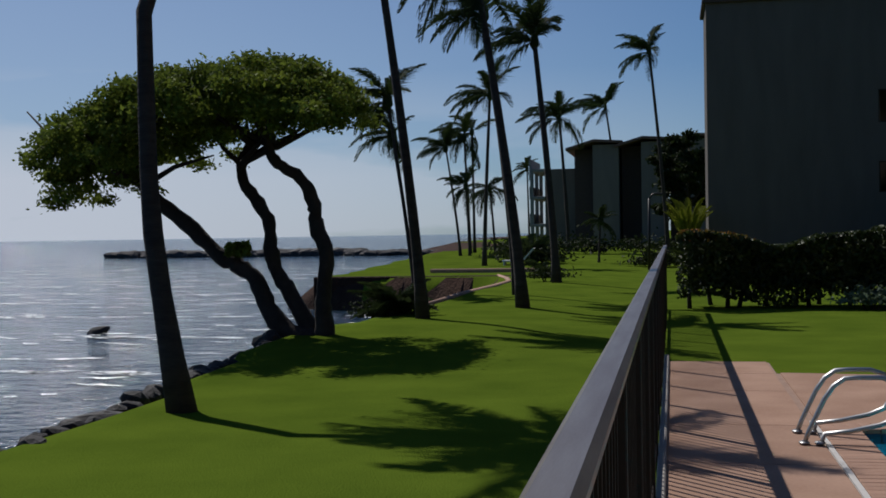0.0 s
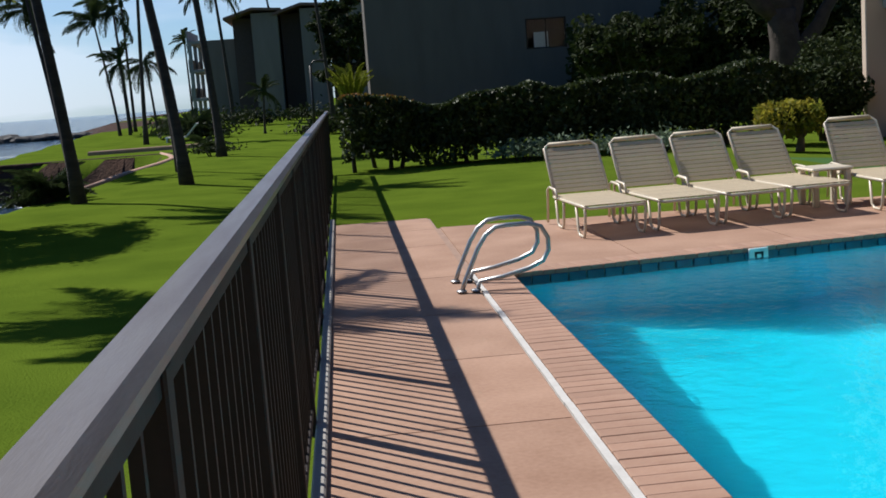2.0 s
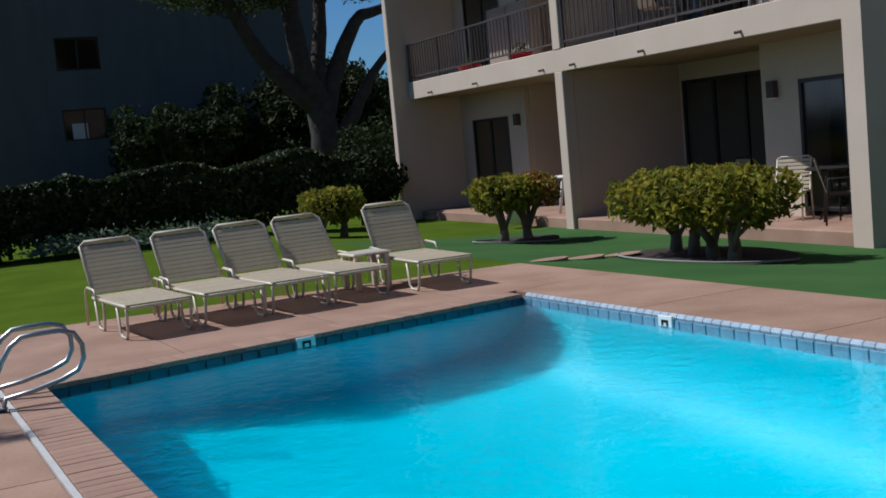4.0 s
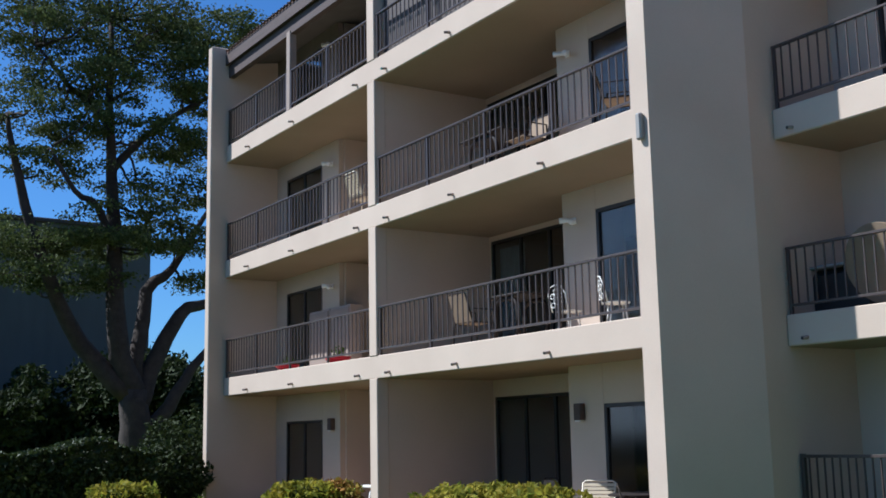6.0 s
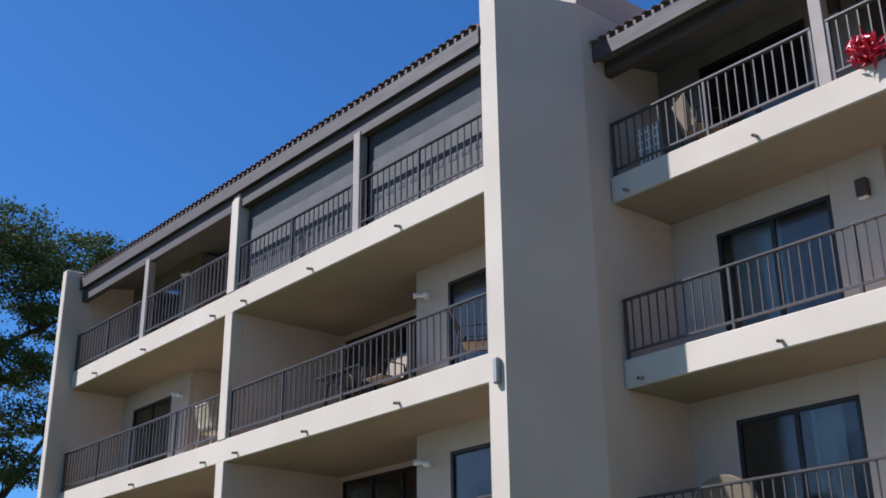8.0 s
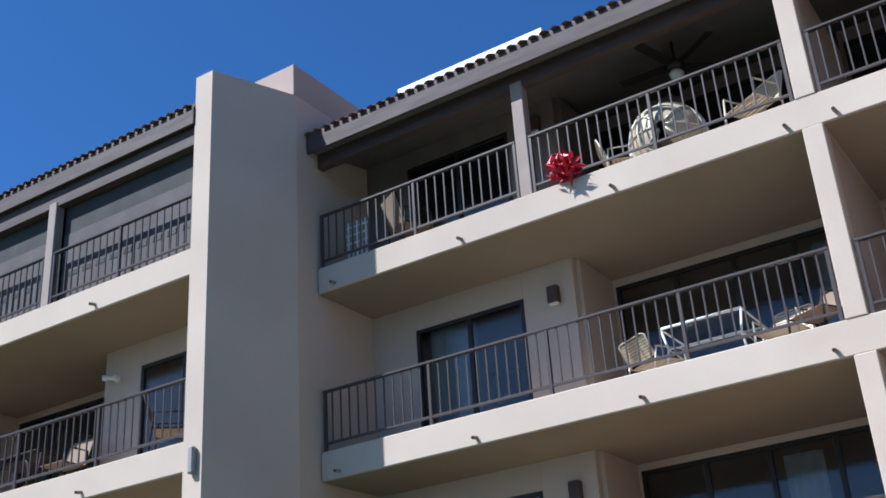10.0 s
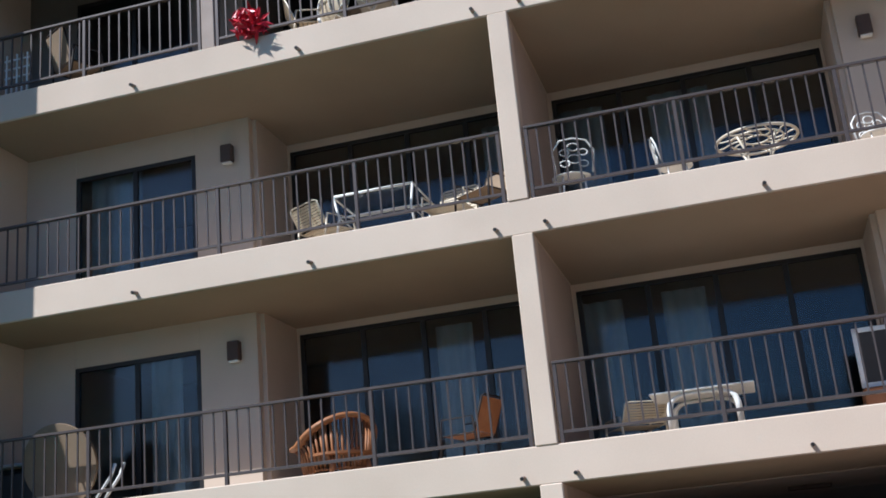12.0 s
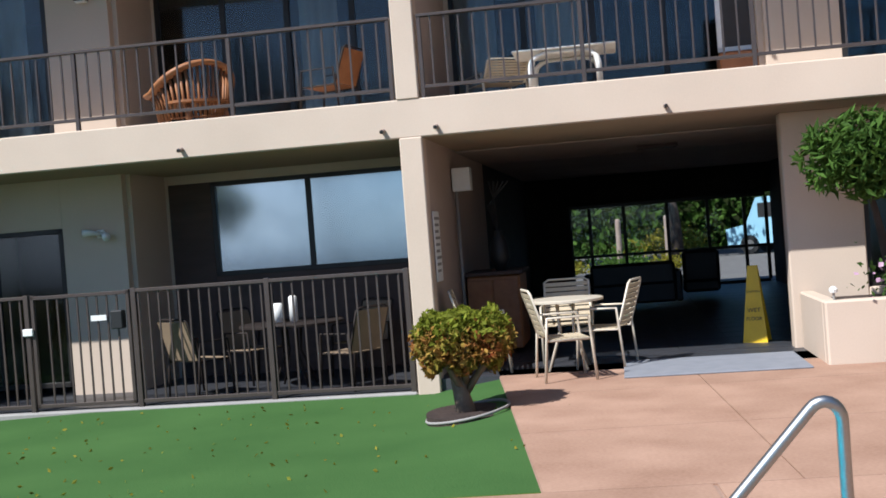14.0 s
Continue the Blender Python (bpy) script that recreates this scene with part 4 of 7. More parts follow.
# eaves, soffits and tiled roof slopes
def roof(xf, y0, y1, over):
    e = xf - over
    ze = 10.42 + (0.3 - over) * 0.86
    r = part("roof_slope", MB().add([(e, y0, ze), (e, y1, ze), (xf + 2.3, y1, 11.75), (xf + 2.3, y0, 11.75),
                                    (e, y0, ze - 0.12), (e, y1, ze - 0.12), (xf + 2.3, y1, 11.65), (xf + 2.3, y0, 11.65)],
                                   [(0, 3, 2, 1), (4, 5, 6, 7), (0, 1, 5, 4), (1, 2, 6, 5), (2, 3, 7, 6), (3, 0, 4, 7)]), M_ROOF, condo)
    part("fascia", MB().box(e - 0.02, e + 0.03, y0, y1, ze - 0.34, ze - 0.05, 0.006), M_FASCIA, condo, "dark brown timber fascia")
    part("beam", MB().box(xf + 0.04, xf + 0.18, y0, y1, 10.02, 10.34, 0.006), M_FASCIA, condo, "dark brown timber eave beam")
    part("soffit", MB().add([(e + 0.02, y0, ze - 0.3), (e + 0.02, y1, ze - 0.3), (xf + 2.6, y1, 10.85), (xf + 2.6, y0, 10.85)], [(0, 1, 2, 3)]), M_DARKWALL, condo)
    # barrel tiles, one column after another down to the eave
    tile = MB()
    n = 6
    for i, (s, rr) in enumerate(((0.0, 0.085), (0.46, 0.1))):
        for k in range(n + 1):
            a = math.pi * k / n
            tile.v.append((s, rr * math.cos(a), rr * math.sin(a) * 0.75))
    tile.f = [(k, k + 1, n + 2 + k, n + 1 + k) for k in range(n)]
    tile.f += [tuple(range(n + 1))]
    me = tile.mesh("roof_tile", M_ROOF, True)
    ang = math.degrees(math.atan2(1.38, 2.6))
    k = 0
    y = y0 + 0.12
    joined = MB()
    while y < y1 - 0.05:
        part("roof_tile", me, None, r, m=pose(e - 0.06, y, ze - 0.04, 0, -ang, 0) @ Matrix.Diagonal((1, 0.72, 0.55, 1)))
        for row in range(1, 7):
            m = pose(e - 0.06 + row * 0.38, y, ze - 0.04 + row * 0.196, 0, -ang, 0) @ Matrix.Diagonal((1, 0.72, 0.55, 1))
            joined.add([(m @ Vector(q))[:] for q in tile.v], tile.f)
        y += 0.17
    tagged(part("upper_tiles", joined, M_ROOF, r, smooth=True), kind="stuff")


roof(X1, 9.05, 22.95, 0.03)
roof(X2, -5.9, 8.21, 0.2)
hbox("roof_parapet", X2 + 2.31, X2 + 2.55, 5.3, 8.21, 11.2, 12.61, M_WHITE, 0.01, "white stucco roof parapet")
hbox("flat_roof", X1 + 2.31, 18.0, 9.05, 22.95, 11.3, 11.5, M_KERB, 0)
hbox("flat_roof", X2 + 2.56, 18.0, -5.9, 8.21, 11.3, 11.5, M_KERB, 0)
hbox("rear_wall", 18.0, 18.2, 1.1, 23.2, GROUND - 0.4, 11.4, M_STUCCO, 0)
hbox("rear_wall", 18.0, 18.2, -6.2, 1.1, 2.53, 11.4, M_STUCCO, 0)

# roller screens of the top corner flat
for a, q in ((9.12, 12.02), (12.26, 15.78)):
    s = thing("roller_screen", "dark roller screen lowered behind the top balcony railing", "roller blind", "roller screens", m=BUILD)
    part("fabric", MB().box(X1 + 0.2, X1 + 0.215, a, q, 9.55, 10.2), M_SHADE, s)
    part("panel", MB().box(X1 + 0.19, X1 + 0.225, a, q, 8.45, 9.545, 0.004), M_SHADE_PALE, s, "grey lower panel")
    n = int((q - a) / 0.3)
    for k in range(n):
        yy = a + 0.12 + k * 0.3
        part("slot", MB().box(X1 + 0.184, X1 + 0.2, yy, yy + 0.2, 8.8, 8.88), M_BLACK, s)

# curtains that show behind the glass are hung in front of the dim rooms
for x, a, q, z in ((X2 + 2.6, 1.3, 1.9, ZS[1] + TH), (X2 + 2.6, 0.3, 0.8, ZS[0] + TH), (X2 + 2.6, -0.75, -0.2, ZS[0] + TH), (X2 + 2.6, 0.2, 0.8, ZS[1] + TH), (X2 + 2.6, -1.2, -0.4, ZS[1] + TH), (X2 + 2.6, 2.3, 2.8, ZS[0] + TH), (X2 + 1.48, 5.95, 6.4, ZS[0] + TH), (X2 + 1.48, 6.5, 7.3, ZS[1] + TH), (X1 + 2.6, 14.9, 15.7, ZS[0] + TH), (X1 + 1.48, 9.7, 10.4, ZS[0] + TH), (X1 + 1.48, 9.9, 10.6, -0.06)):
    sheer(x, a, q, z + 0.06, z + 2.05)
# ---------------------------------------------------------------- ground floor: patio, gate, lobby
tagged(part("patio", MB().box(X2 + 0.0, 15.0, 1.15, 8.2, -0.4, -0.112, 0.02), M_KERB, m=BUILD), "grey concrete patio slab behind a picket fence", "patio", kind="structure")
tagged(part("patio_paving", MB().box(X2 + 0.12, 14.88, 1.2, 8.15, -0.11, -0.104), M_FLOORTILE, m=BUILD), "dark patio paving", "patio", kind="structure")
tagged(part("patio_far", MB().box(X1 + 0.05, 13.4, 9.05, 22.9, -0.5, -0.08, 0.02), M_DECK, m=BUILD), "reddish concrete patio before the far flats", "patio", kind="structure")


def patio_fence():
    p = thing("patio_fence", "dark bronze picket fence closing a ground floor patio", "fence", m=BUILD @ pose(0, 0, -0.15))
    x, h = X2 + 0.06, 1.32
    for a, q in ((1.16, 4.2), (5.45, 8.18)):
        part("top_rail", MB().box(x - 0.025, x + 0.025, a, q, h - 0.04, h, 0.005), M_RAIL, p)
        part("bottom_rail", MB().box(x - 0.018, x + 0.018, a, q, 0.08, 0.12, 0.004), M_RAIL, p)
    pk = MB().box(-0.009, 0.009, -0.009, 0.009, 0.1, h - 0.03).mesh("picket", M_RAIL)
    po = MB().box(-0.028, 0.028, -0.028, 0.028, -0.05, h + 0.01, 0.004).mesh("post", M_RAIL)
    for y in np.arange(1.16 + 0.115, 8.15, 0.115):
        if not 4.15 < y < 5.5:
            part("picket", pk, None, p, m=pose(x, float(y), 0))
    for y in (1.19, 2.7, 4.2, 5.45, 6.9, 8.15):
        part("post", po, None, p, m=pose(x, y, 0))
    g = thing("patio_gate", "closed dark bronze picket gate with a lock box", "gate", m=BUILD @ pose(0, 0, -0.15))
    part("gate_frame", MB().box(x - 0.02, x + 0.02, 4.25, 5.4, h - 0.05, h - 0.01, 0.004).box(x - 0.02, x + 0.02, 4.25, 5.4, 0.08, 0.12, 0.004).box(x - 0.02, x + 0.02, 4.25, 4.29, 0.08, h, 0.004).box(x - 0.02, x + 0.02, 5.36, 5.4, 0.08, h, 0.004), M_RAIL, g)
    for y in np.arange(4.4, 5.3, 0.115):
        part("picket", pk, None, g, m=pose(x, float(y), 0))
    part("lock_box", MB().box(x - 0.07, x + 0.03, 4.32, 4.46, 0.9, 1.1, 0.012), M_BLACK, g, "black lock box")
    part("name_plate", MB().box(x - 0.03, x - 0.022, 4.52, 4.7, 1.0, 1.06), M_WHITE, g, "small white plate")
    part("hinge_cap", MB().box(x - 0.05, x - 0.022, 5.38, 5.5, 0.88, 0.96, 0.006), M_WHITE, g, "white latch")


patio_fence()


def sling_chair(m, mat=None, label="tan sling patio chair beside a table", group="patio chairs", name="patio_chair"):
    p = thing(name, label, "chair", group, m=m)
    mat = mat or M_TAN
    for s in (-1, 1):
        part("side_frame", MB().tube([(s * 0.27, -0.25, 0), (s * 0.27, -0.22, 0.4), (s * 0.27, -0.2, 0.62), (s * 0.27, 0.2, 0.62), (s * 0.26, 0.25, 0.0)], 0.014, 7), M_CREAM if mat is M_STRAP else M_BRONZE, p, smooth=True)
    part("back_frame", MB().tube([(-0.25, -0.22, 0.4), (-0.25, 0.2, 0.4), (-0.25, 0.34, 0.86), (-0.2, 0.35, 0.89), (0.2, 0.35, 0.89), (0.25, 0.34, 0.86), (0.25, 0.2, 0.4), (0.25, -0.22, 0.4)], 0.013, 7), M_CREAM if mat is M_STRAP else M_BRONZE, p, smooth=True)
    if mat is M_STRAP:
        st = MB().box(-0.25, 0.25, -0.022, 0.022, -0.004, 0.005, 0.002).mesh("strap", M_STRAP)
        for k in range(7):
            part("strap", st, None, p, m=pose(0, -0.18 + k * 0.055, 0.412))
        for k in range(8):
            part("strap", st, None, p, m=pose(0, 0.215 + k * 0.0165, 0.455 + k * 0.054, 73))
    else:
        part("seat", MB().box(-0.24, 0.24, -0.22, 0.2, 0.4, 0.415, 0.004), mat, p)
        part("backrest", MB().add([(-0.24, 0.2, 0.42), (0.24, 0.2, 0.42), (0.24, 0.34, 0.86), (-0.24, 0.34, 0.86), (-0.24, 0.215, 0.42), (0.24, 0.215, 0.42), (0.24, 0.355, 0.86), (-0.24, 0.355, 0.86)], [(0, 1, 2, 3), (7, 6, 5, 4), (0, 4, 5, 1), (3, 2, 6, 7), (0, 3, 7, 4), (1, 5, 6, 2)]), mat, p)
    return p


def round_table(m, r=0.45, h=0.72, mat=None, label="round cream patio table with tube legs"):
    mat = mat or M_CREAM
    p = thing("round_table", label, "table", m=m)
    part("tabletop", MB().lathe([(r - 0.03, h - 0.02), (r, h - 0.012), (r, h + 0.01), (r - 0.02, h + 0.018), (0.01, h + 0.016)], 28), mat, p, smooth=False)
    leg = MB().tube([(0.12, 0, h - 0.02), (0.1, 0, 0.4), (0.28, 0, 0.0)], 0.014, 7).mesh("leg", mat, True)
    for k in range(4):
        part("leg", leg, None, p, m=pose(0, 0, 0, 0, 0, 45 + 90 * k))


def openwork_table(m, r, h, label):
    """Cast metal table: rings and scrolled spokes, no solid top."""
    p = thing("round_table", label, "table", m=m)
    circle = lambda q, z: [(q * math.cos(a), q * math.sin(a), z) for a in np.linspace(0, 6.283, 33)[:-1]]
    part("rim", MB().tube(circle(r, h), 0.017, 7, closed=True), M_CREAM, p, smooth=True)
    for q in (0.66 * r, 0.3 * r):
        part("ring", MB().tube(circle(q, h), 0.011, 6, closed=True), M_CREAM, p, smooth=True)
    for k in range(12):
        a = k * math.pi / 6
        part("spoke", MB().tube([(r * u * math.cos(a + 0.3 * math.sin(5 * u)), r * u * math.sin(a + 0.3 * math.sin(5 * u)), h) for u in (0.3, 0.42, 0.55, 0.7, 0.85, 1.0)], 0.009, 5), M_CREAM, p, smooth=True)
    leg = MB().tube([(r * 0.66, 0, h), (r * 0.4, 0, h * 0.6), (r * 0.35, 0, h * 0.3), (r * 0.7, 0, 0)], 0.015, 7).mesh("leg", M_CREAM, True)
    for k in range(4):
        part("leg", leg, None, p, m=pose(0, 0, 0, 0, 0, 45 + 90 * k))


def glass_table(m, w, d, h, label):
    """Tube frame table with a clear glass top."""
    p = thing("balcony_table", label, "table", "balcony tables", m=m)
    ring = [(-d, -w, h), (d, -w, h), (d, w, h), (-d, w, h)]
    part("top_frame", MB().tube(ring, 0.018, 7, closed=True), M_WHITE, p, smooth=True)
    part("glass_top", MB().box(-d + 0.01, d - 0.01, -w + 0.01, w - 0.01, h - 0.004, h + 0.004), M_GLASS, p, "clear glass top")
    for x, y, _ in ring:
        part("leg", MB().tube([(x, y, h), (x * 0.9, y * 0.9, h * 0.55), (x, y, 0)], 0.015, 7), M_WHITE, p, smooth=True)
    part("lower_rail", MB().tube([(a * 0.9, b_ * 0.9, h * 0.55) for a, b_, _ in ring], 0.011, 6, closed=True), M_WHITE, p, smooth=True)


def lp(x, y, z, rz=0):
    return BUILD @ pose(x, y, z, 0, 0, rz)


# table and strap chairs at the lobby
round_table(lp(12.75, -0.42, 0.0), 0.4)
sling_chair(lp(12.0, -0.42, 0.0, 14), M_STRAP, "cream strap armchair at the round table", "lobby terrace chairs", "terrace_chair")
sling_chair(lp(12.8, -0.82, 0.0, 165), M_STRAP, "cream strap armchair at the round table", "lobby terrace chairs", "terrace_chair")
sling_chair(lp(13.4, -0.4, 0.0, -90), M_STRAP, "cream strap armchair at the round table", "lobby terrace chairs", "terrace_chair")
sling_chair(lp(12.9, 0.45, 0.0, 5), M_STRAP, "cream strap armchair at the round table", "lobby terrace chairs", "terrace_chair")
# patio furniture behind the fence
round_table(lp(13.45, 2.75, -0.104), 0.6, 0.72, M_BRONZE, "dark round patio table behind the fence")
for x, y, r in ((13.1, 3.75, 60), (13.0, 1.95, 150), (14.0, 3.4, -30), (14.1, 2.1, -120)):
    sling_chair(lp(x, y, -0.104, r))
for dx, dy, r, h in ((13.4, 2.7, 0.05, 0.28), (13.45, 2.9, 0.07, 0.2)):
    tagged(part("canister", MB().lathe([(r, 0.74), (r, 0.74 + h), (r * 0.6, 0.76 + h)], 12, dx, dy), M_WHITE, m=BUILD @ pose(0, 0, -0.104), smooth=True), "white cylindrical canister on the patio table", "canister")

# lobby passage
def lobby():
    L0, L1, Xe = 0.9, -2.8, 25.5
    tagged(part("lobby_floor", MB().box(X2 + 0.05, Xe, -4.2, 1.1, -0.3, 0.0), M_FLOORTILE, m=BUILD), "dark slate floor of the lobby", "floor", kind="structure")
    st = MB().box(-0.295, 0.295, -0.295, 0.295, 0.0, 0.006, 0.002).mesh("floor_tile", M_FLOORTILE)
    fl = bpy.data.objects["lobby_floor"]
    for i in range(19):
        for j in range(6):
            part("floor_tile", st, None, fl, m=pose(13.9 + i * 0.6, 0.5 - j * 0.6, 0))
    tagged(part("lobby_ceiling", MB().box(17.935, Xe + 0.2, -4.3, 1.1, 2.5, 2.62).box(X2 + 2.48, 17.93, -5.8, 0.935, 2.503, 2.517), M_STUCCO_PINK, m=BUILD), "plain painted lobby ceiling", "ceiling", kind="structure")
    # lobby walls get the room colour too, interior shade painted in
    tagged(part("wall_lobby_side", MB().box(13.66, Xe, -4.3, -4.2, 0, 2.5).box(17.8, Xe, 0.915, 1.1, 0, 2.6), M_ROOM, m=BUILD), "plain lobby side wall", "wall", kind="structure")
    # front wall beyond the lobby mouth
    hbox("front_wall", 13.4, 13.65, -3.6, L1, GROUND - 0.3, ZS[0], M_STUCCO, 0.015)
    hbox("front_wall", 13.4, 13.65, -5.9, -4.7, GROUND - 0.3, ZS[0], M_STUCCO, 0.015)
    hbox("front_wall", 13.4, 13.65, -4.7, -3.6, 2.0, ZS[0], M_STUCCO, 0.015)
    hbox("front_wall", 13.4, 13.65, -4.7, -3.6, GROUND - 0.3, 0.6, M_STUCCO, 0.015)
    window(condo, 13.5, -4.7, -3.6, 0.6, 2.0, 2, name="window")
    # glazed end
    g = thing("lobby_glazing", "dark framed glass wall at the far end of the lobby", "window", m=BUILD)
    part("frame", MB().box(Xe - 0.04, Xe + 0.04, -4.1, 0.0, 1.8, 1.88, 0.004).box(Xe - 0.04, Xe + 0.04, -4.1, 0.0, 0.0, 0.06, 0.004).box(Xe - 0.03, Xe + 0.03, -4.1, 0.0, 0.74, 0.8, 0.004), M_FRAME, g)
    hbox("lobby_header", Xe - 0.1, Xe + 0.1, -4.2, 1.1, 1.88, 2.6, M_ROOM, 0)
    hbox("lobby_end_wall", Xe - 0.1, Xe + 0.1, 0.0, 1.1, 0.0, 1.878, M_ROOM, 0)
    edges = (-4.1, -3.65, -2.9, -2.06, -1.15, -0.42, 0.0)
    for y in edges:
        part("mullion", MB().box(Xe - 0.035, Xe + 0.035, y - 0.035, y + 0.035, 0.05, 1.81, 0.004), M_FRAME, g)
    for a, q in zip(edges[:-1], edges[1:]):
        for z0, z1 in ((0.06, 0.74), (0.8, 1.8)):
            pn = part("pane", MB().box(Xe - 0.003, Xe + 0.003, a + 0.035, q - 0.035, z0, z1), M_GLASS_CLEAR, g)
            pn.visible_shadow = False
    # dark lounge furniture
    s = thing("lobby_sofa", "dark upholstered sofa standing in the lobby", "sofa", m=BUILD)
    part("base", MB().box(20.0, 20.8, -1.9, -0.5, 0.1, 0.45, 0.04), M_BLACK, s)
    part("backrest", MB().box(19.95, 20.15, -1.9, -0.5, 0.4, 0.78, 0.05), M_BLACK, s)
    for y in (-2.0, -0.5):
        part("armrest", MB().box(20.0, 20.8, y, y + 0.12, 0.1, 0.62, 0.03), M_BLACK, s)
    a = thing("lobby_armchair", "dark armchair near the lobby window", "armchair", m=BUILD)
    part("seat", MB().box(21.6, 22.3, -2.75, -2.1, 0.12, 0.45, 0.05), M_BLACK, a)
    part("backrest", MB().box(21.5, 21.7, -2.75, -2.1, 0.3, 0.88, 0.06), M_BLACK, a)
    c = thing("lobby_cabinet", "reddish brown wooden cabinet against the lobby wall", "cabinet", m=BUILD)
    part("body", MB().box(14.6, 15.6, 0.2, 0.85, 0.05, 0.95, 0.02), M_RATTAN, c)
    part("top", MB().box(14.55, 15.65, 0.15, 0.88, 0.955, 1.0, 0.01), M_FASCIA, c)
    for y in (0.22, 0.54):
        part("door", MB().box(14.575, 14.598, y, y + 0.3, 0.1, 0.9, 0.006), M_RATTAN, c)
    v = thing("floor_vase", "dark vase with tall bare stalks on the cabinet", "vase", m=BUILD)
    part("vessel", MB().lathe([(0.06, 1.0), (0.13, 1.15), (0.11, 1.35), (0.05, 1.45), (0.06, 1.5)], 14, 14.9, 0.45), M_BLACK, v, smooth=True)
    for k in range(5):
        part("stalk", MB().tube([(14.9, 0.45, 1.45), (14.9 + 0.05 * k - 0.1, 0.45 + 0.03 * k, 1.8), (14.9 + 0.1 * k - 0.22, 0.5 - 0.05 * k, 2.1)], 0.008, 5), M_BLACK, v)
    # yellow wet floor sign
    w = thing("wet_floor_sign", "yellow folding floor caution sign standing at the lobby mouth", "caution sign", m=BUILD @ pose(14.2, -2.5, 0, 0, 0, -16) @ Matrix.Scale(0.92, 4))
    for s in (-1, 1):
        bd = part("board", MB().add([(s * 0.16, -0.15, 0), (s * 0.16, 0.15, 0), (s * 0.02, 0.06, 0.95), (s * 0.02, -0.06, 0.95), (s * 0.145, -0.15, 0), (s * 0.145, 0.15, 0), (s * 0.005, 0.06, 0.95), (s * 0.005, -0.06, 0.95)], [(0, 1, 2, 3), (7, 6, 5, 4), (0, 4, 5, 1), (1, 5, 6, 2), (2, 6, 7, 3), (3, 7, 4, 0)]), M_YELLOW, w)
    for txt, z, sz in (("CAUTION", 0.62, 0.036), ("WET", 0.38, 0.075), ("FLOOR", 0.28, 0.06)):
        cu = bpy.data.curves.new("lettering", "FONT")
        cu.body, cu.size, cu.align_x, cu.extrude = txt, sz, "CENTER", 0.001
        cu.materials.append(M_BLACK)
        o = new("lettering", cu)
        o.parent = w
        o.matrix_basis = pose(-0.16 + 0.147 * z - 0.006, 0, z, 90 , 0, -90) @ pose(0, 0, 0, -8.4)
    # wall fittings
    n = thing("notice_board", "white notice panel with lines of small print", "notice", m=BUILD)
    part("panel", MB().box(X2 + 0.25, X2 + 0.62, 0.885, 0.9, 1.0, 1.75, 0.003), M_WHITE, n)
    for k in range(9):
        part("print_bar", MB().box(X2 + 0.29, X2 + 0.58 - 0.04 * (k % 3), 0.881, 0.886, 1.66 - k * 0.07, 1.69 - k * 0.07), M_KERB, n)
    e = thing("electrical_box", "grey electrical box with a conduit on the lobby wall", "electrical box", m=BUILD)
    part("box", MB().box(14.35, 14.55, 0.68, 0.9, 2.0, 2.28, 0.008), M_WHITE, e)
    part("conduit", MB().tube([(14.45, 0.87, 2.0), (14.45, 0.87, 0.0)], 0.02, 8), M_KERB, e, smooth=True)
    f = thing("ceiling_light", "small dark flush ceiling light at the lobby mouth", "ceiling lamp", m=BUILD)
    part("fitting", MB().box(16.6, 16.8, -1.9, -1.35, 2.45, 2.504, 0.01), M_FASCIA, f)
    tagged(part("door_mat", MB().box(11.75, 13.0, -2.72, -0.98, 0.0, 0.018, 0.006), M_MAT, m=BUILD), "blue-grey rubber mat before the lobby", "door mat")


lobby()


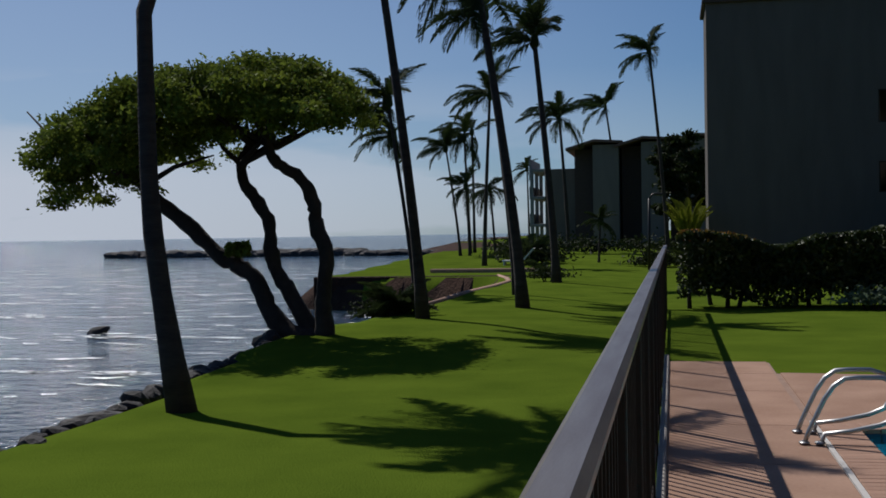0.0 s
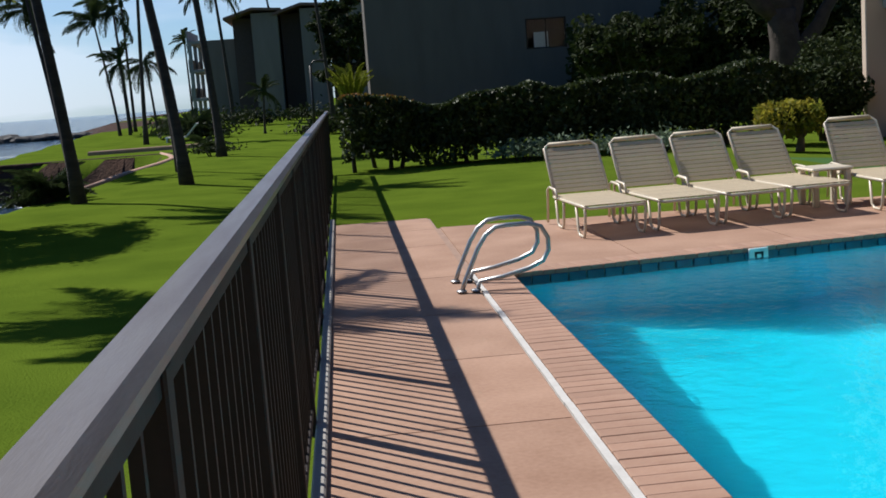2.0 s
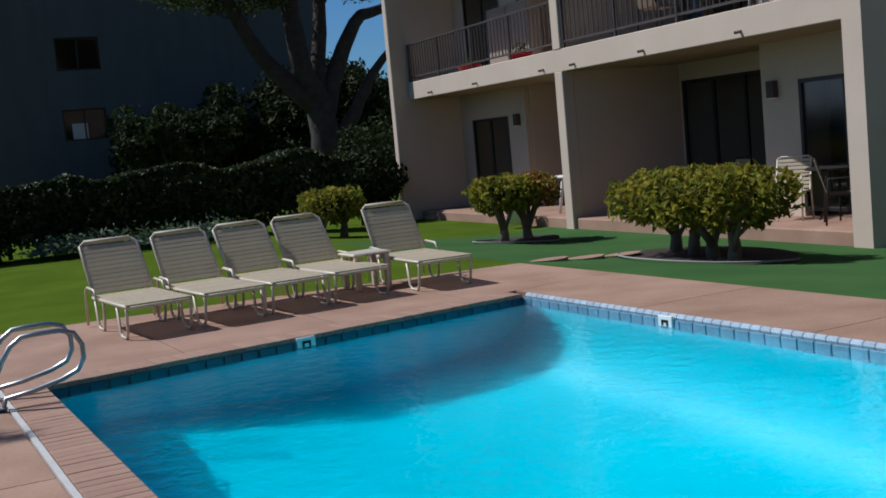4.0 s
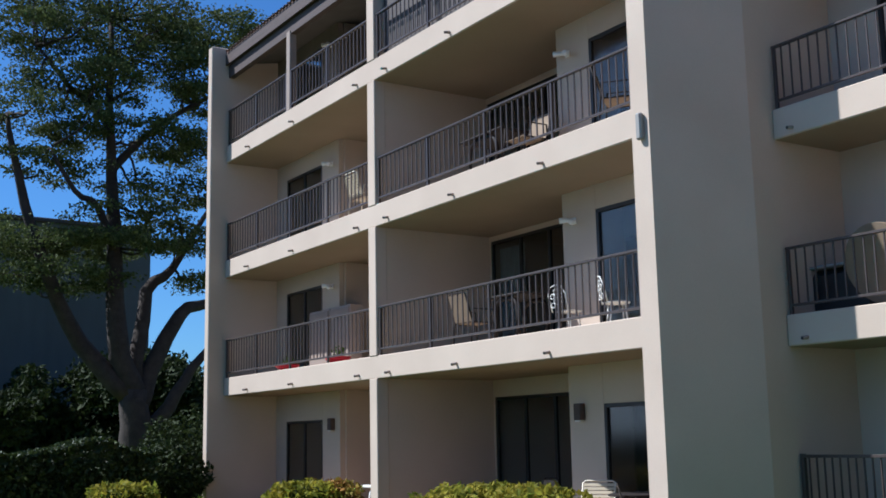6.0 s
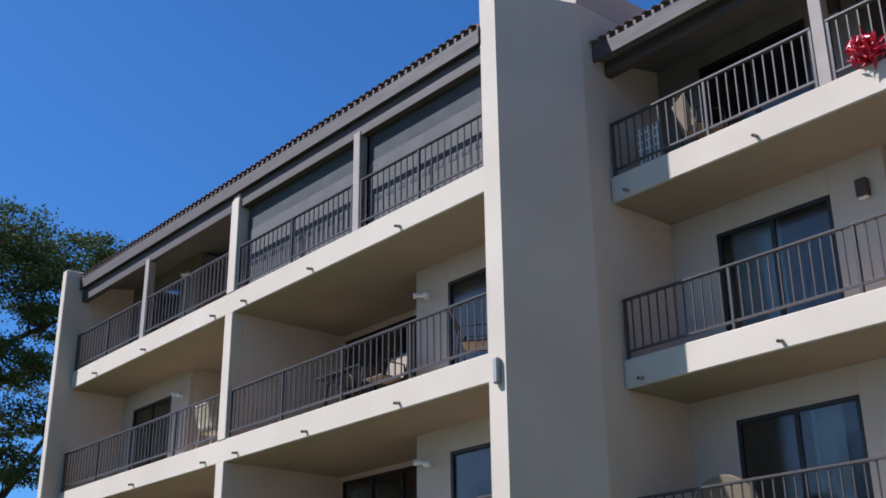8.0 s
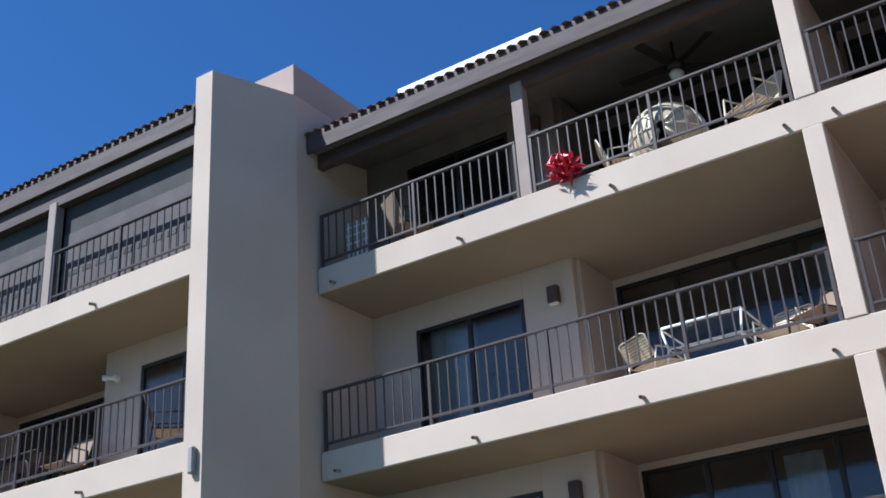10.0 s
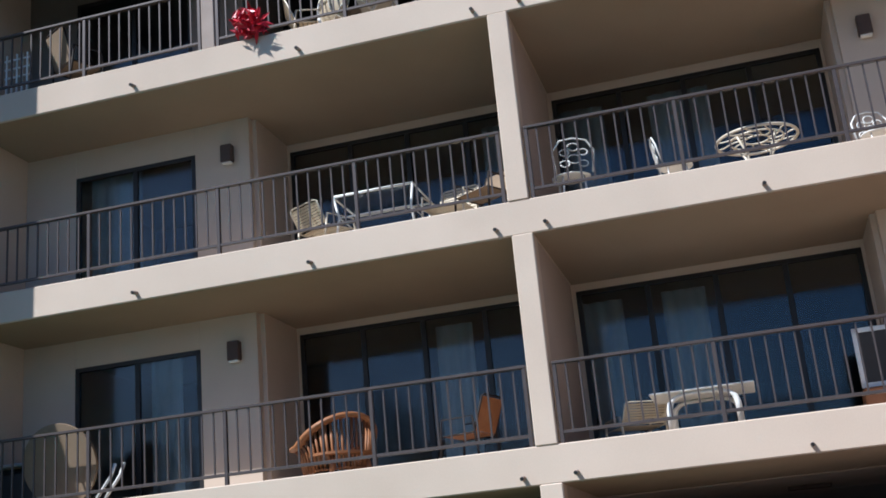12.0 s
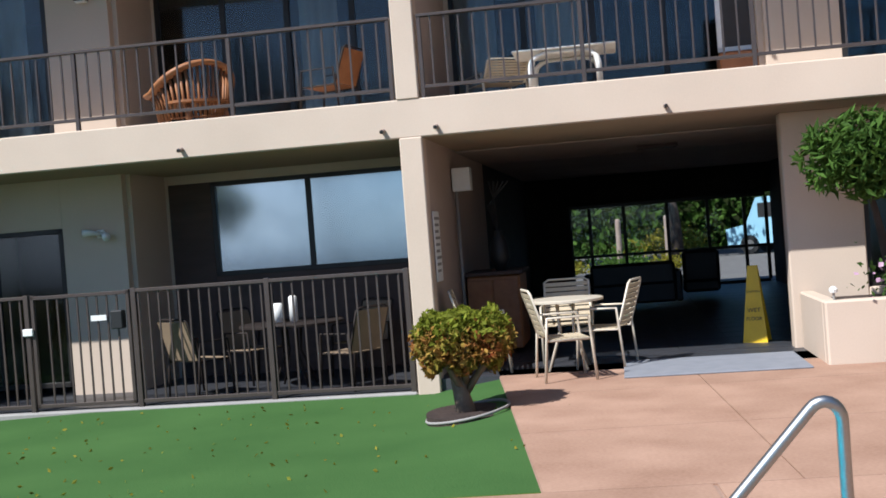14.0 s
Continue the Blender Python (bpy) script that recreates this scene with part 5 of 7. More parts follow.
def planter():
    p = thing("planter_box", "beige stucco planter box against the front wall", "planter", m=BUILD)
    part("front_wall", MB().box(11.9, 12.05, -5.8, -2.88, -0.3, 0.6, 0.02), M_STUCCO, p)
    part("end_wall", MB().box(12.05, 13.39, -3.03, -2.88, -0.3, 0.6, 0.02), M_STUCCO, p)
    part("soil", MB().box(12.05, 13.39, -5.8, -3.03, -0.2, 0.52), M_MULCH, p)
    f = thing("flowering_plant", "pink and white periwinkle flowers in the planter", "flowers", m=BUILD)
    P = RNG.normal(size=(900, 3)) * (0.14, 0.26, 0.12) + (12.3, -3.95, 0.76)
    part("foliage", MB().leaves(P, 0.07), M_LEAF, f)
    P = RNG.normal(size=(150, 3)) * (0.15, 0.26, 0.11) + (12.2, -3.95, 0.82)
    part("blossoms", MB().leaves(P, 0.06, slim=0.9), M_PINK, f)
    s = thing("garden_tap", "small white garden light on the planter edge", "garden light", m=BUILD)
    part("stem", MB().tube([(11.98, -2.98, 0.6), (11.98, -2.98, 0.68)], 0.012, 7), M_KERB, s)
    part("head", MB().lathe([(0.035, 0.67), (0.042, 0.7), (0.02, 0.73)], 10, 11.98, -2.98), M_WHITE, s)
    h = thing("hanging_shrub", "glossy green shrub crown overhanging the planter", "shrub", m=BUILD)
    P = RNG.normal(size=(3800, 3))
    P = P / np.linalg.norm(P, axis=1)[:, None] * RNG.uniform(0, 1, (3800, 1)) ** 0.45
    P = P * (0.38, 0.78, 0.44) * (1 + 0.12 * np.sin(P[:, [1]] * 7) * np.cos(P[:, [2]] * 6)) + (12.35, -3.58, 1.95)
    part("crown", MB().leaves(P, 0.15, slim=0.3, up=0.1), M_LEAF, h)
    part("stem", MB().tube([(12.75, -3.7, 0.5), (12.7, -3.6, 1.2), (12.4, -3.4, 1.9)], (0.05, 0.04, 0.02), 7), M_BARK, h, smooth=True)
    for k in range(5):
        part("twig", MB().tube([(12.45, -3.42, 1.75), (12.4 + RNG.normal(0, 0.06), -3.35 + RNG.normal(0, 0.15), 1.9), (12.35 + RNG.normal(0, 0.1), -3.35 + RNG.normal(0, 0.2), 2.05)], (0.015, 0.01, 0.005), 5), M_BARK, h)


planter()

# ---------------------------------------------------------------- balcony furniture
def cast_chair(m):
    """White cast metal chair with a scrolled openwork back."""
    p = thing("scroll_chair", "white cast metal chair with scrolled openwork back", "chair", "cast metal chairs", m=m)
    part("seat", MB().lathe([(0.19, 0.42), (0.21, 0.43), (0.21, 0.445), (0.02, 0.445)], 16), M_WHITE, p)
    part("back_frame", MB().tube([(-0.2, 0.18, 0.43), (-0.22, 0.24, 0.75), (-0.14, 0.27, 0.9), (0, 0.275, 0.93), (0.14, 0.27, 0.9), (0.22, 0.24, 0.75), (0.2, 0.18, 0.43)], 0.012, 6), M_WHITE, p, smooth=True)
    for k, (cx, cz, r) in enumerate(((0, 0.62, 0.07), (-0.1, 0.72, 0.05), (0.1, 0.72, 0.05), (0, 0.8, 0.06), (-0.1, 0.55, 0.05), (0.1, 0.55, 0.05))):
        part("scroll", MB().tube([(cx + r * math.cos(a), 0.24 + (cz - 0.6) * 0.1, cz + r * math.sin(a)) for a in np.linspace(0, 6.0, 12)], 0.008, 5), M_WHITE, p, smooth=True)
    leg = MB().tube([(0.16, 0, 0.42), (0.17, 0, 0.2), (0.21, 0, 0)], 0.011, 6).mesh("leg", M_WHITE, True)
    for k in range(4):
        part("leg", leg, None, p, m=pose(0, 0, 0, 0, 0, 45 + 90 * k))


def rattan_chair(m):
    p = thing("rattan_armchair", "round-backed rattan armchair in reddish brown cane", "chair", m=m)
    part("seat", MB().lathe([(0.24, 0.34), (0.28, 0.36), (0.28, 0.4), (0.02, 0.41)], 18), M_RATTAN, p)
    arc = [(0.33 * math.sin(a), -0.1 + 0.33 * -math.cos(a) * -1, 0.54 + 0.42 * max(0, math.cos(a))) for a in np.linspace(-2.1, 2.1, 31)]
    part("back_hoop", MB().tube(arc, 0.045, 9), M_RATTAN, p, smooth=True)
    for i in range(1, 30):
        q = arc[i]
        part("cane", MB().tube([(q[0] * 0.78, q[1] * 0.86, 0.12), (q[0] * 0.88, q[1] * 0.92, 0.42), q], 0.012, 6), M_RATTAN, p, smooth=True)
    leg = MB().tube([(0.22, 0, 0.36), (0.26, 0, 0)], 0.022, 7).mesh("leg", M_RATTAN, True)
    for k in range(4):
        part("leg", leg, None, p, m=pose(0, 0, 0, 0, 0, 45 + 90 * k))
    part("foot_ring", MB().tube([(0.24 * math.cos(a), 0.24 * math.sin(a), 0.14) for a in np.linspace(0, 6.283, 17)[:-1]], 0.012, 6, closed=True), M_RATTAN, p, smooth=True)


def resin_table(m, w=0.5, d=0.4, mat=None, label="white resin table with arched legs"):
    mat = mat or M_WHITE
    p = thing("balcony_table", label, "table", "balcony tables", m=m)
    part("tabletop", MB().box(-d, d, -w, w, 0.68, 0.72, 0.015), mat, p)
    arch = MB().tube([(0, -w * 0.66, 0), (0, -w * 0.65, 0.4), (0, -w * 0.61, 0.53), (0, -w * 0.5, 0.61), (0, -w * 0.34, 0.645), (0, 0, 0.65), (0, w * 0.34, 0.645), (0, w * 0.5, 0.61), (0, w * 0.61, 0.53), (0, w * 0.65, 0.4), (0, w * 0.66, 0)], 0.033, 8).mesh("leg_arch", mat, True)
    for x in (-d * 0.8, d * 0.8):
        part("leg_arch", arch, None, p, m=pose(x, 0, 0))


F2, F3, F4 = (z + TH for z in ZS)
# second floor
rattan_chair(lp(13.3, 3.62, F2, 140) @ Matrix.Diagonal((1.42, 1.36, 0.74, 1)))
sling_chair(lp(13.5, 2.1, F2, 166) @ Matrix.Diagonal((1, 1, 0.85, 1)), M_RATTAN, "rust-coloured cushioned balcony chair", "balcony chairs", "balcony_chair")
resin_table(lp(13.1, -0.6, F2) @ Matrix.Diagonal((1, 1, 0.6, 1)), 0.54, 0.38)
sling_chair(lp(13.6, 0.2, F2, 120) @ Matrix.Diagonal((1, 1, 0.5, 1)), M_STRAP, "low white strap chair beside the balcony table", "balcony chairs", "balcony_chair")
p = thing("window_air_conditioner", "white framed panel with a wooden base beside the glazing", "air conditioner", m=BUILD)
part("panel_frame", MB().box(14.0, 14.06, -2.72, -2.67, F2 + 0.4, F2 + 1.05).box(14.0, 14.06, -2.33, -2.28, F2 + 0.4, F2 + 1.05).box(14.0, 14.06, -2.72, -2.28, F2 + 1.0, F2 + 1.05).box(14.0, 14.06, -2.72, -2.28, F2 + 0.38, F2 + 0.43), M_WHITE, p)
part("screen", MB().box(14.02, 14.04, -2.67, -2.33, F2 + 0.43, F2 + 1.0), M_SHADE, p)
part("base", MB().box(13.9, 14.3, -2.72, -2.28, F2, F2 + 0.37, 0.02), M_RATTAN, p)
# round folded table tops leaning on the rail near the wing wall
p = thing("leaning_table", "round tan table top leaning against the railing", "table", m=BUILD)
part("tabletop", MB().tube([(12.75, 7.0, F2 + 0.52), (12.79, 7.0, F2 + 0.53)], 0.5, 30), M_TAN, p)
p = thing("leaning_tube", "white folded chair frame at the balcony edge", "chair", m=BUILD)
part("frame", MB().tube([(12.6, 6.3, F2 + 0.02), (12.7, 6.15, F2 + 0.3), (12.72, 6.1, F2 + 0.45)], 0.02, 7).tube([(12.6, 6.42, F2 + 0.02), (12.7, 6.27, F2 + 0.3), (12.72, 6.22, F2 + 0.45)], 0.02, 7), M_WHITE, p, smooth=True)
p = thing("covered_barbecue", "low barbecue under a black cover", "barbecue", m=BUILD)
part("cover", MB().box(13.0, 13.5, 7.3, 8.4, F2, F2 + 0.6, 0.08), M_BLACK, p)
part("lid_rim", MB().box(12.95, 13.5, 7.2, 8.4, F2 + 0.61, F2 + 0.65, 0.012), M_KERB, p)
# third floor
glass_table(lp(13.2, 2.82, F3), 0.5, 0.4, 0.58, "white tube balcony table with a glass top")
sling_chair(lp(13.0, 3.5, F3, 60) @ Matrix.Diagonal((1, 1, 0.58, 1)), M_STRAP, "cream strap chair on the balcony", "balcony chairs", "balcony_chair")
sling_chair(lp(13.25, 2.0, F3, -100) @ Matrix.Diagonal((1, 1, 0.78, 1)), M_STRAP, "cream strap chair on the balcony", "balcony chairs", "balcony_chair")
sling_chair(lp(12.95, 1.5, F3, -120) @ Matrix.Diagonal((1, 1, 0.78, 1)), M_TAN, "tan high-backed balcony chair", "balcony chairs", "balcony_chair")
cast_chair(lp(12.95, 0.47, F3, 110) @ Matrix.Diagonal((1.08, 1.0, 0.76, 1)))
cast_chair(lp(13.2, -0.7, F3, 8) @ Matrix.Diagonal((0.9, 0.9, 0.75, 1)))
cast_chair(lp(13.3, -2.9, F3, -80) @ Matrix.Diagonal((0.9, 0.9, 0.75, 1)))
openwork_table(lp(13.2, -1.62, F3), 0.45, 0.48, "cream cast metal openwork balcony table")
# top floor
def wicker_throne():
    p = thing("egg_chair", "hooded cream wicker chair seen from behind", "chair", m=lp(12.9, 2.88, F4, -78) @ Matrix.Diagonal((1.05, 1, 0.9, 1)))
    hoop = [(0.46 * math.sin(a), 0.12, 0.42 + 0.56 * math.cos(a)) for a in np.linspace(-2.75, 2.75, 29)]
    part("rim", MB().tube(hoop, 0.042, 8), M_WHITE, p, smooth=True)
    mb = MB()
    n, m = len(hoop), 6
    for q in hoop:
        for j in range(m):
            w = math.cos(1.45 * j / (m - 1))
            mb.v.append((q[0] * w, 0.12 - 0.5 * math.sin(1.45 * j / (m - 1)), 0.4 + (q[2] - 0.4) * w))
    mb.f = [(i * m + j, (i + 1) * m + j, (i + 1) * m + j + 1, i * m + j + 1) for i in range(n - 1) for j in range(m - 1)]
    part("shell", mb, M_STRAP, p, smooth=True)
    for i in range(2, n - 2, 4):
        part("rib", MB().tube([Vector(mb.v[i * m + j]) * 1.015 for j in range(m)], 0.014, 6), M_CREAM, p, smooth=True)
    for j in (1, 3):
        part("rib", MB().tube([Vector(mb.v[i * m + j]) * 1.015 for i in range(n)], 0.014, 6), M_CREAM, p, smooth=True)
    part("base", MB().lathe([(0.3, 0), (0.3, 0.05), (0.2, 0.1), (0.26, 0.24)], 18), M_TAN, p)


wicker_throne()
sling_chair(lp(12.95, 1.75, F4, -120), M_STRAP, "cream sling chair on the top balcony", "balcony chairs", "balcony_chair")
sling_chair(lp(13.1, 3.55, F4, 20) @ Matrix.Diagonal((1, 1, 0.72, 1)), M_STRAP, "cream sling chair on the top balcony", "balcony chairs", "balcony_chair")
sling_chair(lp(12.95, 6.9, F4, 60), M_TAN, "tan sling chair in the shaded balcony corner", "balcony chairs", "balcony_chair")
p = thing("lattice_panel", "white lattice panel leaning in the balcony corner", "lattice", m=BUILD)
for k in range(5):
    part("slat", MB().box(12.75, 12.77, 7.55 + 0.08 * k, 7.57 + 0.08 * k, F4 + 0.1, F4 + 0.75), M_WHITE, p)
    part("slat", MB().box(12.77, 12.79, 7.53, 7.93, F4 + 0.15 + 0.13 * k, F4 + 0.17 + 0.13 * k), M_WHITE, p)


def ceiling_fan(x, y, z):
    p = thing("ceiling_fan", "dark ceiling fan with a pale globe lamp under the eave", "ceiling fan", m=BUILD @ pose(x, y, z))
    part("rod", MB().tube([(0, 0, 0.5), (0, 0, 0)], 0.02, 8), M_FRAME, p)
    part("motor", MB().lathe([(0.05, 0.06), (0.13, 0.02), (0.14, -0.06), (0.08, -0.1)], 18), M_FRAME, p, smooth=True)
    bl = MB().box(0.14, 0.8, -0.07, 0.07, -0.02, -0.008, 0.004).mesh("blade", M_FRAME)
    for k in range(5):
        part("blade", bl, None, p, m=pose(0, 0, 0, 12, 0, 20 + 72 * k))
    part("globe", MB().lathe([(0.07, -0.1), (0.1, -0.15), (0.08, -0.22), (0.03, -0.25)], 16), M_LAMP_GLASS, p, smooth=True)


ceiling_fan(13.5, 2.8, 10.12)
p = thing("red_bow", "large shiny red ribbon bow tied to the railing", "bow", m=BUILD)
P = RNG.normal(size=(170, 3))
P = P / np.linalg.norm(P, axis=1)[:, None] * RNG.uniform(0.05, 0.2, (170, 1)) * (0.8, 1.3, 1.1) + (X2 - 0.08, 4.1, F4 + 0.17)
part("ribbon", MB().leaves(P, 0.19, slim=0.28), M_RED, p)
part("knot", MB().lathe([(0.03, -0.05), (0.06, 0), (0.03, 0.05)], 10, X2 - 0.03, 4.1), M_RED, p).location = (0, 0, F4 + 0.17)
p = thing("slab_light", "small bronze light fixed to the wing wall edge", "wall lamp", m=BUILD)
part("housing", MB().box(X1 - 0.1, X1 - 0.02, 8.8, 8.9, 5.15, 5.5, 0.02), M_KERB, p)
# left section balconies
for y, z in ((20.3, F2), (18.0, F2)):
    q = thing("planter_bowl", "red bowl planter with a small green plant on the balcony edge", "plant pot", "balcony bowls", m=BUILD)
    part("bowl", MB().lathe([(0.1, z), (0.24, z + 0.08), (0.26, z + 0.14), (0.2, z + 0.13)], 18, X1 + 0.35, y), M_RED, q, smooth=True)
    part("foliage", MB().leaves(RNG.normal(size=(60, 3)) * (0.08, 0.1, 0.07) + (X1 + 0.35, y, z + 0.22), 0.09), M_LEAF, q)
sling_chair(lp(11.3, 17.2, F3, 90), M_STRAP, "white strap chair on a shaded balcony", "balcony chairs", "balcony_chair")
resin_table(lp(11.6, 13.2, F3), 0.6, 0.4, M_BRONZE, "dark wicker balcony table")
sling_chair(lp(11.4, 12.2, F3, -90), M_TAN, "tan sling chair on the balcony", "balcony chairs", "balcony_chair")
sling_chair(lp(11.3, 9.9, F3, 40), M_TAN, "tan balcony chair near the wing wall", "balcony chairs", "balcony_chair")
resin_table(lp(11.5, 12.6, F2), 0.45, 0.35, M_BRONZE, "dark balcony table with a white pot")
cast_chair(lp(11.4, 11.3, F2, 90) @ Matrix.Diagonal((0.9, 0.9, 0.75, 1)))
cast_chair(lp(11.35, 10.2, F2, 60) @ Matrix.Diagonal((0.9, 0.9, 0.75, 1)))
sling_chair(lp(11.5, 13.9, F2, 90), M_TAN, "tan sling chair on the balcony", "balcony chairs", "balcony_chair")
for y0_, y1_ in ((19.2, 20.1), (20.15, 21.1)):
    q = thing("storage_cabinet", "tall pale balcony cabinet against the wall", "cabinet", "balcony cabinets", m=BUILD)
    part("body", MB().box(12.0, 12.28, y0_, y1_, F2, F2 + 1.35, 0.01), M_STUCCO_PINK, q)
    part("door", MB().box(11.975, 11.998, y0_ + 0.03, y1_ - 0.03, F2 + 0.05, F2 + 1.3, 0.006), M_TIMBER, q)
# ground floor patio of the far section
sling_chair(lp(11.5, 10.0, -0.08, 50), M_TAN, "tan sling chair on the patio", "far patio chairs")
sling_chair(lp(11.6, 11.2, -0.08, -60), M_STRAP, "cream strap chair on the patio", "far patio chairs")
round_table(lp(11.9, 10.5, -0.08), 0.45, 0.72, M_BRONZE, "dark round patio table with chairs")
resin_table(lp(12.0, 13.9, -0.08), 0.5, 0.4, M_BRONZE, "dark patio table in shade")
sling_chair(lp(11.9, 13.0, -0.08, -100), M_TAN, "tan sling chair on the patio", "far patio chairs")
p = thing("white_lounger", "white resin folding chair on the far patio", "chair", m=BUILD)
part("frame", MB().tube([(11.3, 16.6, -0.08), (11.4, 16.5, 0.5), (11.5, 16.45, 0.62)], 0.03, 8).tube([(11.3, 17.3, -0.08), (11.4, 17.3, 0.5), (11.5, 17.3, 0.62)], 0.03, 8), M_WHITE, p, smooth=True)
part("top", MB().box(11.2, 11.8, 16.4, 17.35, 0.6, 0.65, 0.015), M_WHITE, p)
# things hung on the wing wall at the ground
p = thing("hose_reel", "black hose coiled on a wall reel", "hose reel", m=BUILD)
part("hose", MB().tube([(12.0 + 0.28 * math.cos(a) , 8.66 - 0.012 * (k % 6), 1.1 + (0.32 - 0.01 * (k // 12)) * math.sin(a)) for k, a in enumerate(np.linspace(0, 25, 60))], 0.014, 6), M_BLACK, p, smooth=True)
p = thing("life_ring", "white ring buoy hanging on the wing wall", "life ring", m=BUILD)
part("ring", MB().tube([(12.75 + 0.3 * math.cos(a), 8.64, 1.3 + 0.3 * math.sin(a)) for a in np.linspace(0, 6.283, 25)[:-1]], 0.055, 8, closed=True), M_WHITE, p, smooth=True)
p = thing("potted_plant", "small plant in a white pot on the patio edge", "plant pot", m=BUILD)
part("pot", MB().lathe([(0.13, 0), (0.2, 0.32), (0.22, 0.34), (0.18, 0.33)], 16, 10.4, 17.4), M_WHITE, p, smooth=True)
part("foliage", MB().leaves(RNG.normal(size=(160, 3)) * (0.1, 0.1, 0.1) + (10.4, 17.4, 0.48), 0.12), M_LEAF_YELLOW, p)
p.matrix_basis = BUILD @ pose(0, 0, -0.2)


# ---------------------------------------------------------------- shrubs and hedges
def shrub(name, label, x, y, trunks, sx, sy, z0, z1, leaf, n, size, red=None, bed=None, top=None):
    p = thing(name, label, "shrub", "clipped shrubs")
    g = land(x, y)
    for k in range(trunks):
        u = (k - (trunks - 1) / 2) / max(1, trunks)
        bx, by = x + u * sx * 1.5 * (1 if sx > sy else 0.4), y + u * sy * 1.5 * (1 if sy >= sx else 0.4)
        st = part("stem", MB().tube([(bx, by, g - 0.05), (bx + RNG.normal(0, 0.04), by + RNG.normal(0, 0.04), g + 0.2), (bx + RNG.normal(0, 0.1), by + RNG.normal(0, 0.1), g + z0 + 0.1)], (0.095, 0.07, 0.05), 8), M_STEM, p, smooth=True)
        for j in range(4):
            a = RNG.uniform(0, 6.28)
            part("branch", MB().tube([(bx, by, g + 0.15 + 0.04 * j), (bx + 0.18 * math.cos(a), by + 0.18 * math.sin(a), g + z0 - 0.02), (bx + 0.34 * math.cos(a), by + 0.34 * math.sin(a), g + z0 + 0.2)], (0.035, 0.028, 0.015), 6), M_STEM, st, smooth=True)
    P = RNG.uniform(-1, 1, size=(n * 3, 3))
    r = (np.abs(P[:, 0]) ** 3 + np.abs(P[:, 1]) ** 3 + np.abs(P[:, 2]) ** 3) ** (1 / 3)
    P = P[(r < 1.0) & (r > 0.55)][:n]
    bump = 1 + 0.1 * np.sin(P[:, [0]] * 9 + x) * np.sin(P[:, [1]] * 8 + y)
    P = P * (sx, sy, (z1 - z0) / 2) * bump + (x, y, g + (z0 + z1) / 2)
    along = P[:, 1] - y if sy >= sx else P[:, 0] - x          # separate heads with hanging skirts
    lobe = np.sin(along / max(sx, sy) * 1.5 * math.pi + 1.57) ** 2
    low = np.clip((g + (z0 + z1) / 2 - P[:, 2]) / (z1 - z0) * 2, 0, 1)
    P[:, 2] -= low * (0.16 * lobe - 0.06) + 0.05 * (1 - lobe)
    if top:
        up = P[:, 2] + RNG.normal(0, 0.05, len(P)) > g + z0 + 0.62 * (z1 - z0)
        part("crown", MB().leaves(P[~up], size), leaf, p)
        part("crown", MB().leaves(P[up], size), top, p, "yellow-green upper leaves")
    elif red is None:
        part("crown", MB().leaves(P, size), leaf, p)
    else:
        part("crown", MB().leaves(P[P[:, 0] < x + red], size), leaf, p)
        part("crown", MB().leaves(P[P[:, 0] >= x + red], size), M_LEAF_RED, p, "reddish leaves")
    # solid dark body stands in for the shade inside the crown
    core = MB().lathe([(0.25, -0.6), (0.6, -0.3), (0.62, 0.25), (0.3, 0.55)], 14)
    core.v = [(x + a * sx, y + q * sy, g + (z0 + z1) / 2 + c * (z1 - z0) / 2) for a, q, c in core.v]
    part("shade_core", core, M_LEAF_DARK, p, smooth=True)
    if bed:
        q = thing("planting_bed", "dark mulch bed ringed by a thin grey edging", "planting bed", "planting beds")
        ring = [(x + bed[0] * math.cos(a), y + bed[1] * math.sin(a)) for a in np.linspace(0, 6.283, 33)[:-1]]
        part("mulch", MB().prism(ring, g - 0.1, g + 0.035), M_MULCH, q)
        part("edging", MB().tube([(a, c, land(a, c) + 0.03) for a, c in ring], 0.013, 6, closed=True), M_KERB, q, smooth=True)


shrub("croton_shrub", "wide clipped yellow-green croton shrub on several stems", 9.35, 8.9, 4, 0.72, 1.28, 0.45, 1.12, M_LEAF_YELLOW, 5200, 0.115, bed=(0.85, 1.3))
shrub("croton_shrub", "croton shrub half yellow half dark red in a round bed", 9.75, 13.9, 2, 0.75, 0.55, 0.58, 1.12, M_LEAF_YELLOW, 1800, 0.13, red=0.1, bed=(0.75, 0.5))
shrub("croton_shrub", "small yellow croton shrub near the hedge", 8.3, 18.1, 2, 0.62, 0.5, 0.35, 0.95, M_LEAF_YELLOW, 1400, 0.12)
wx, wy, _ = BUILD @ Vector((10.5, 0.36, 0))
shrub("croton_shrub", "round clipped red and green croton beside the lobby column", wx, wy, 1, 0.4, 0.42, 0.44, 0.93, M_LEAF_RED, 7500, 0.07, bed=(0.45, 0.36), top=M_LEAF_LIME)


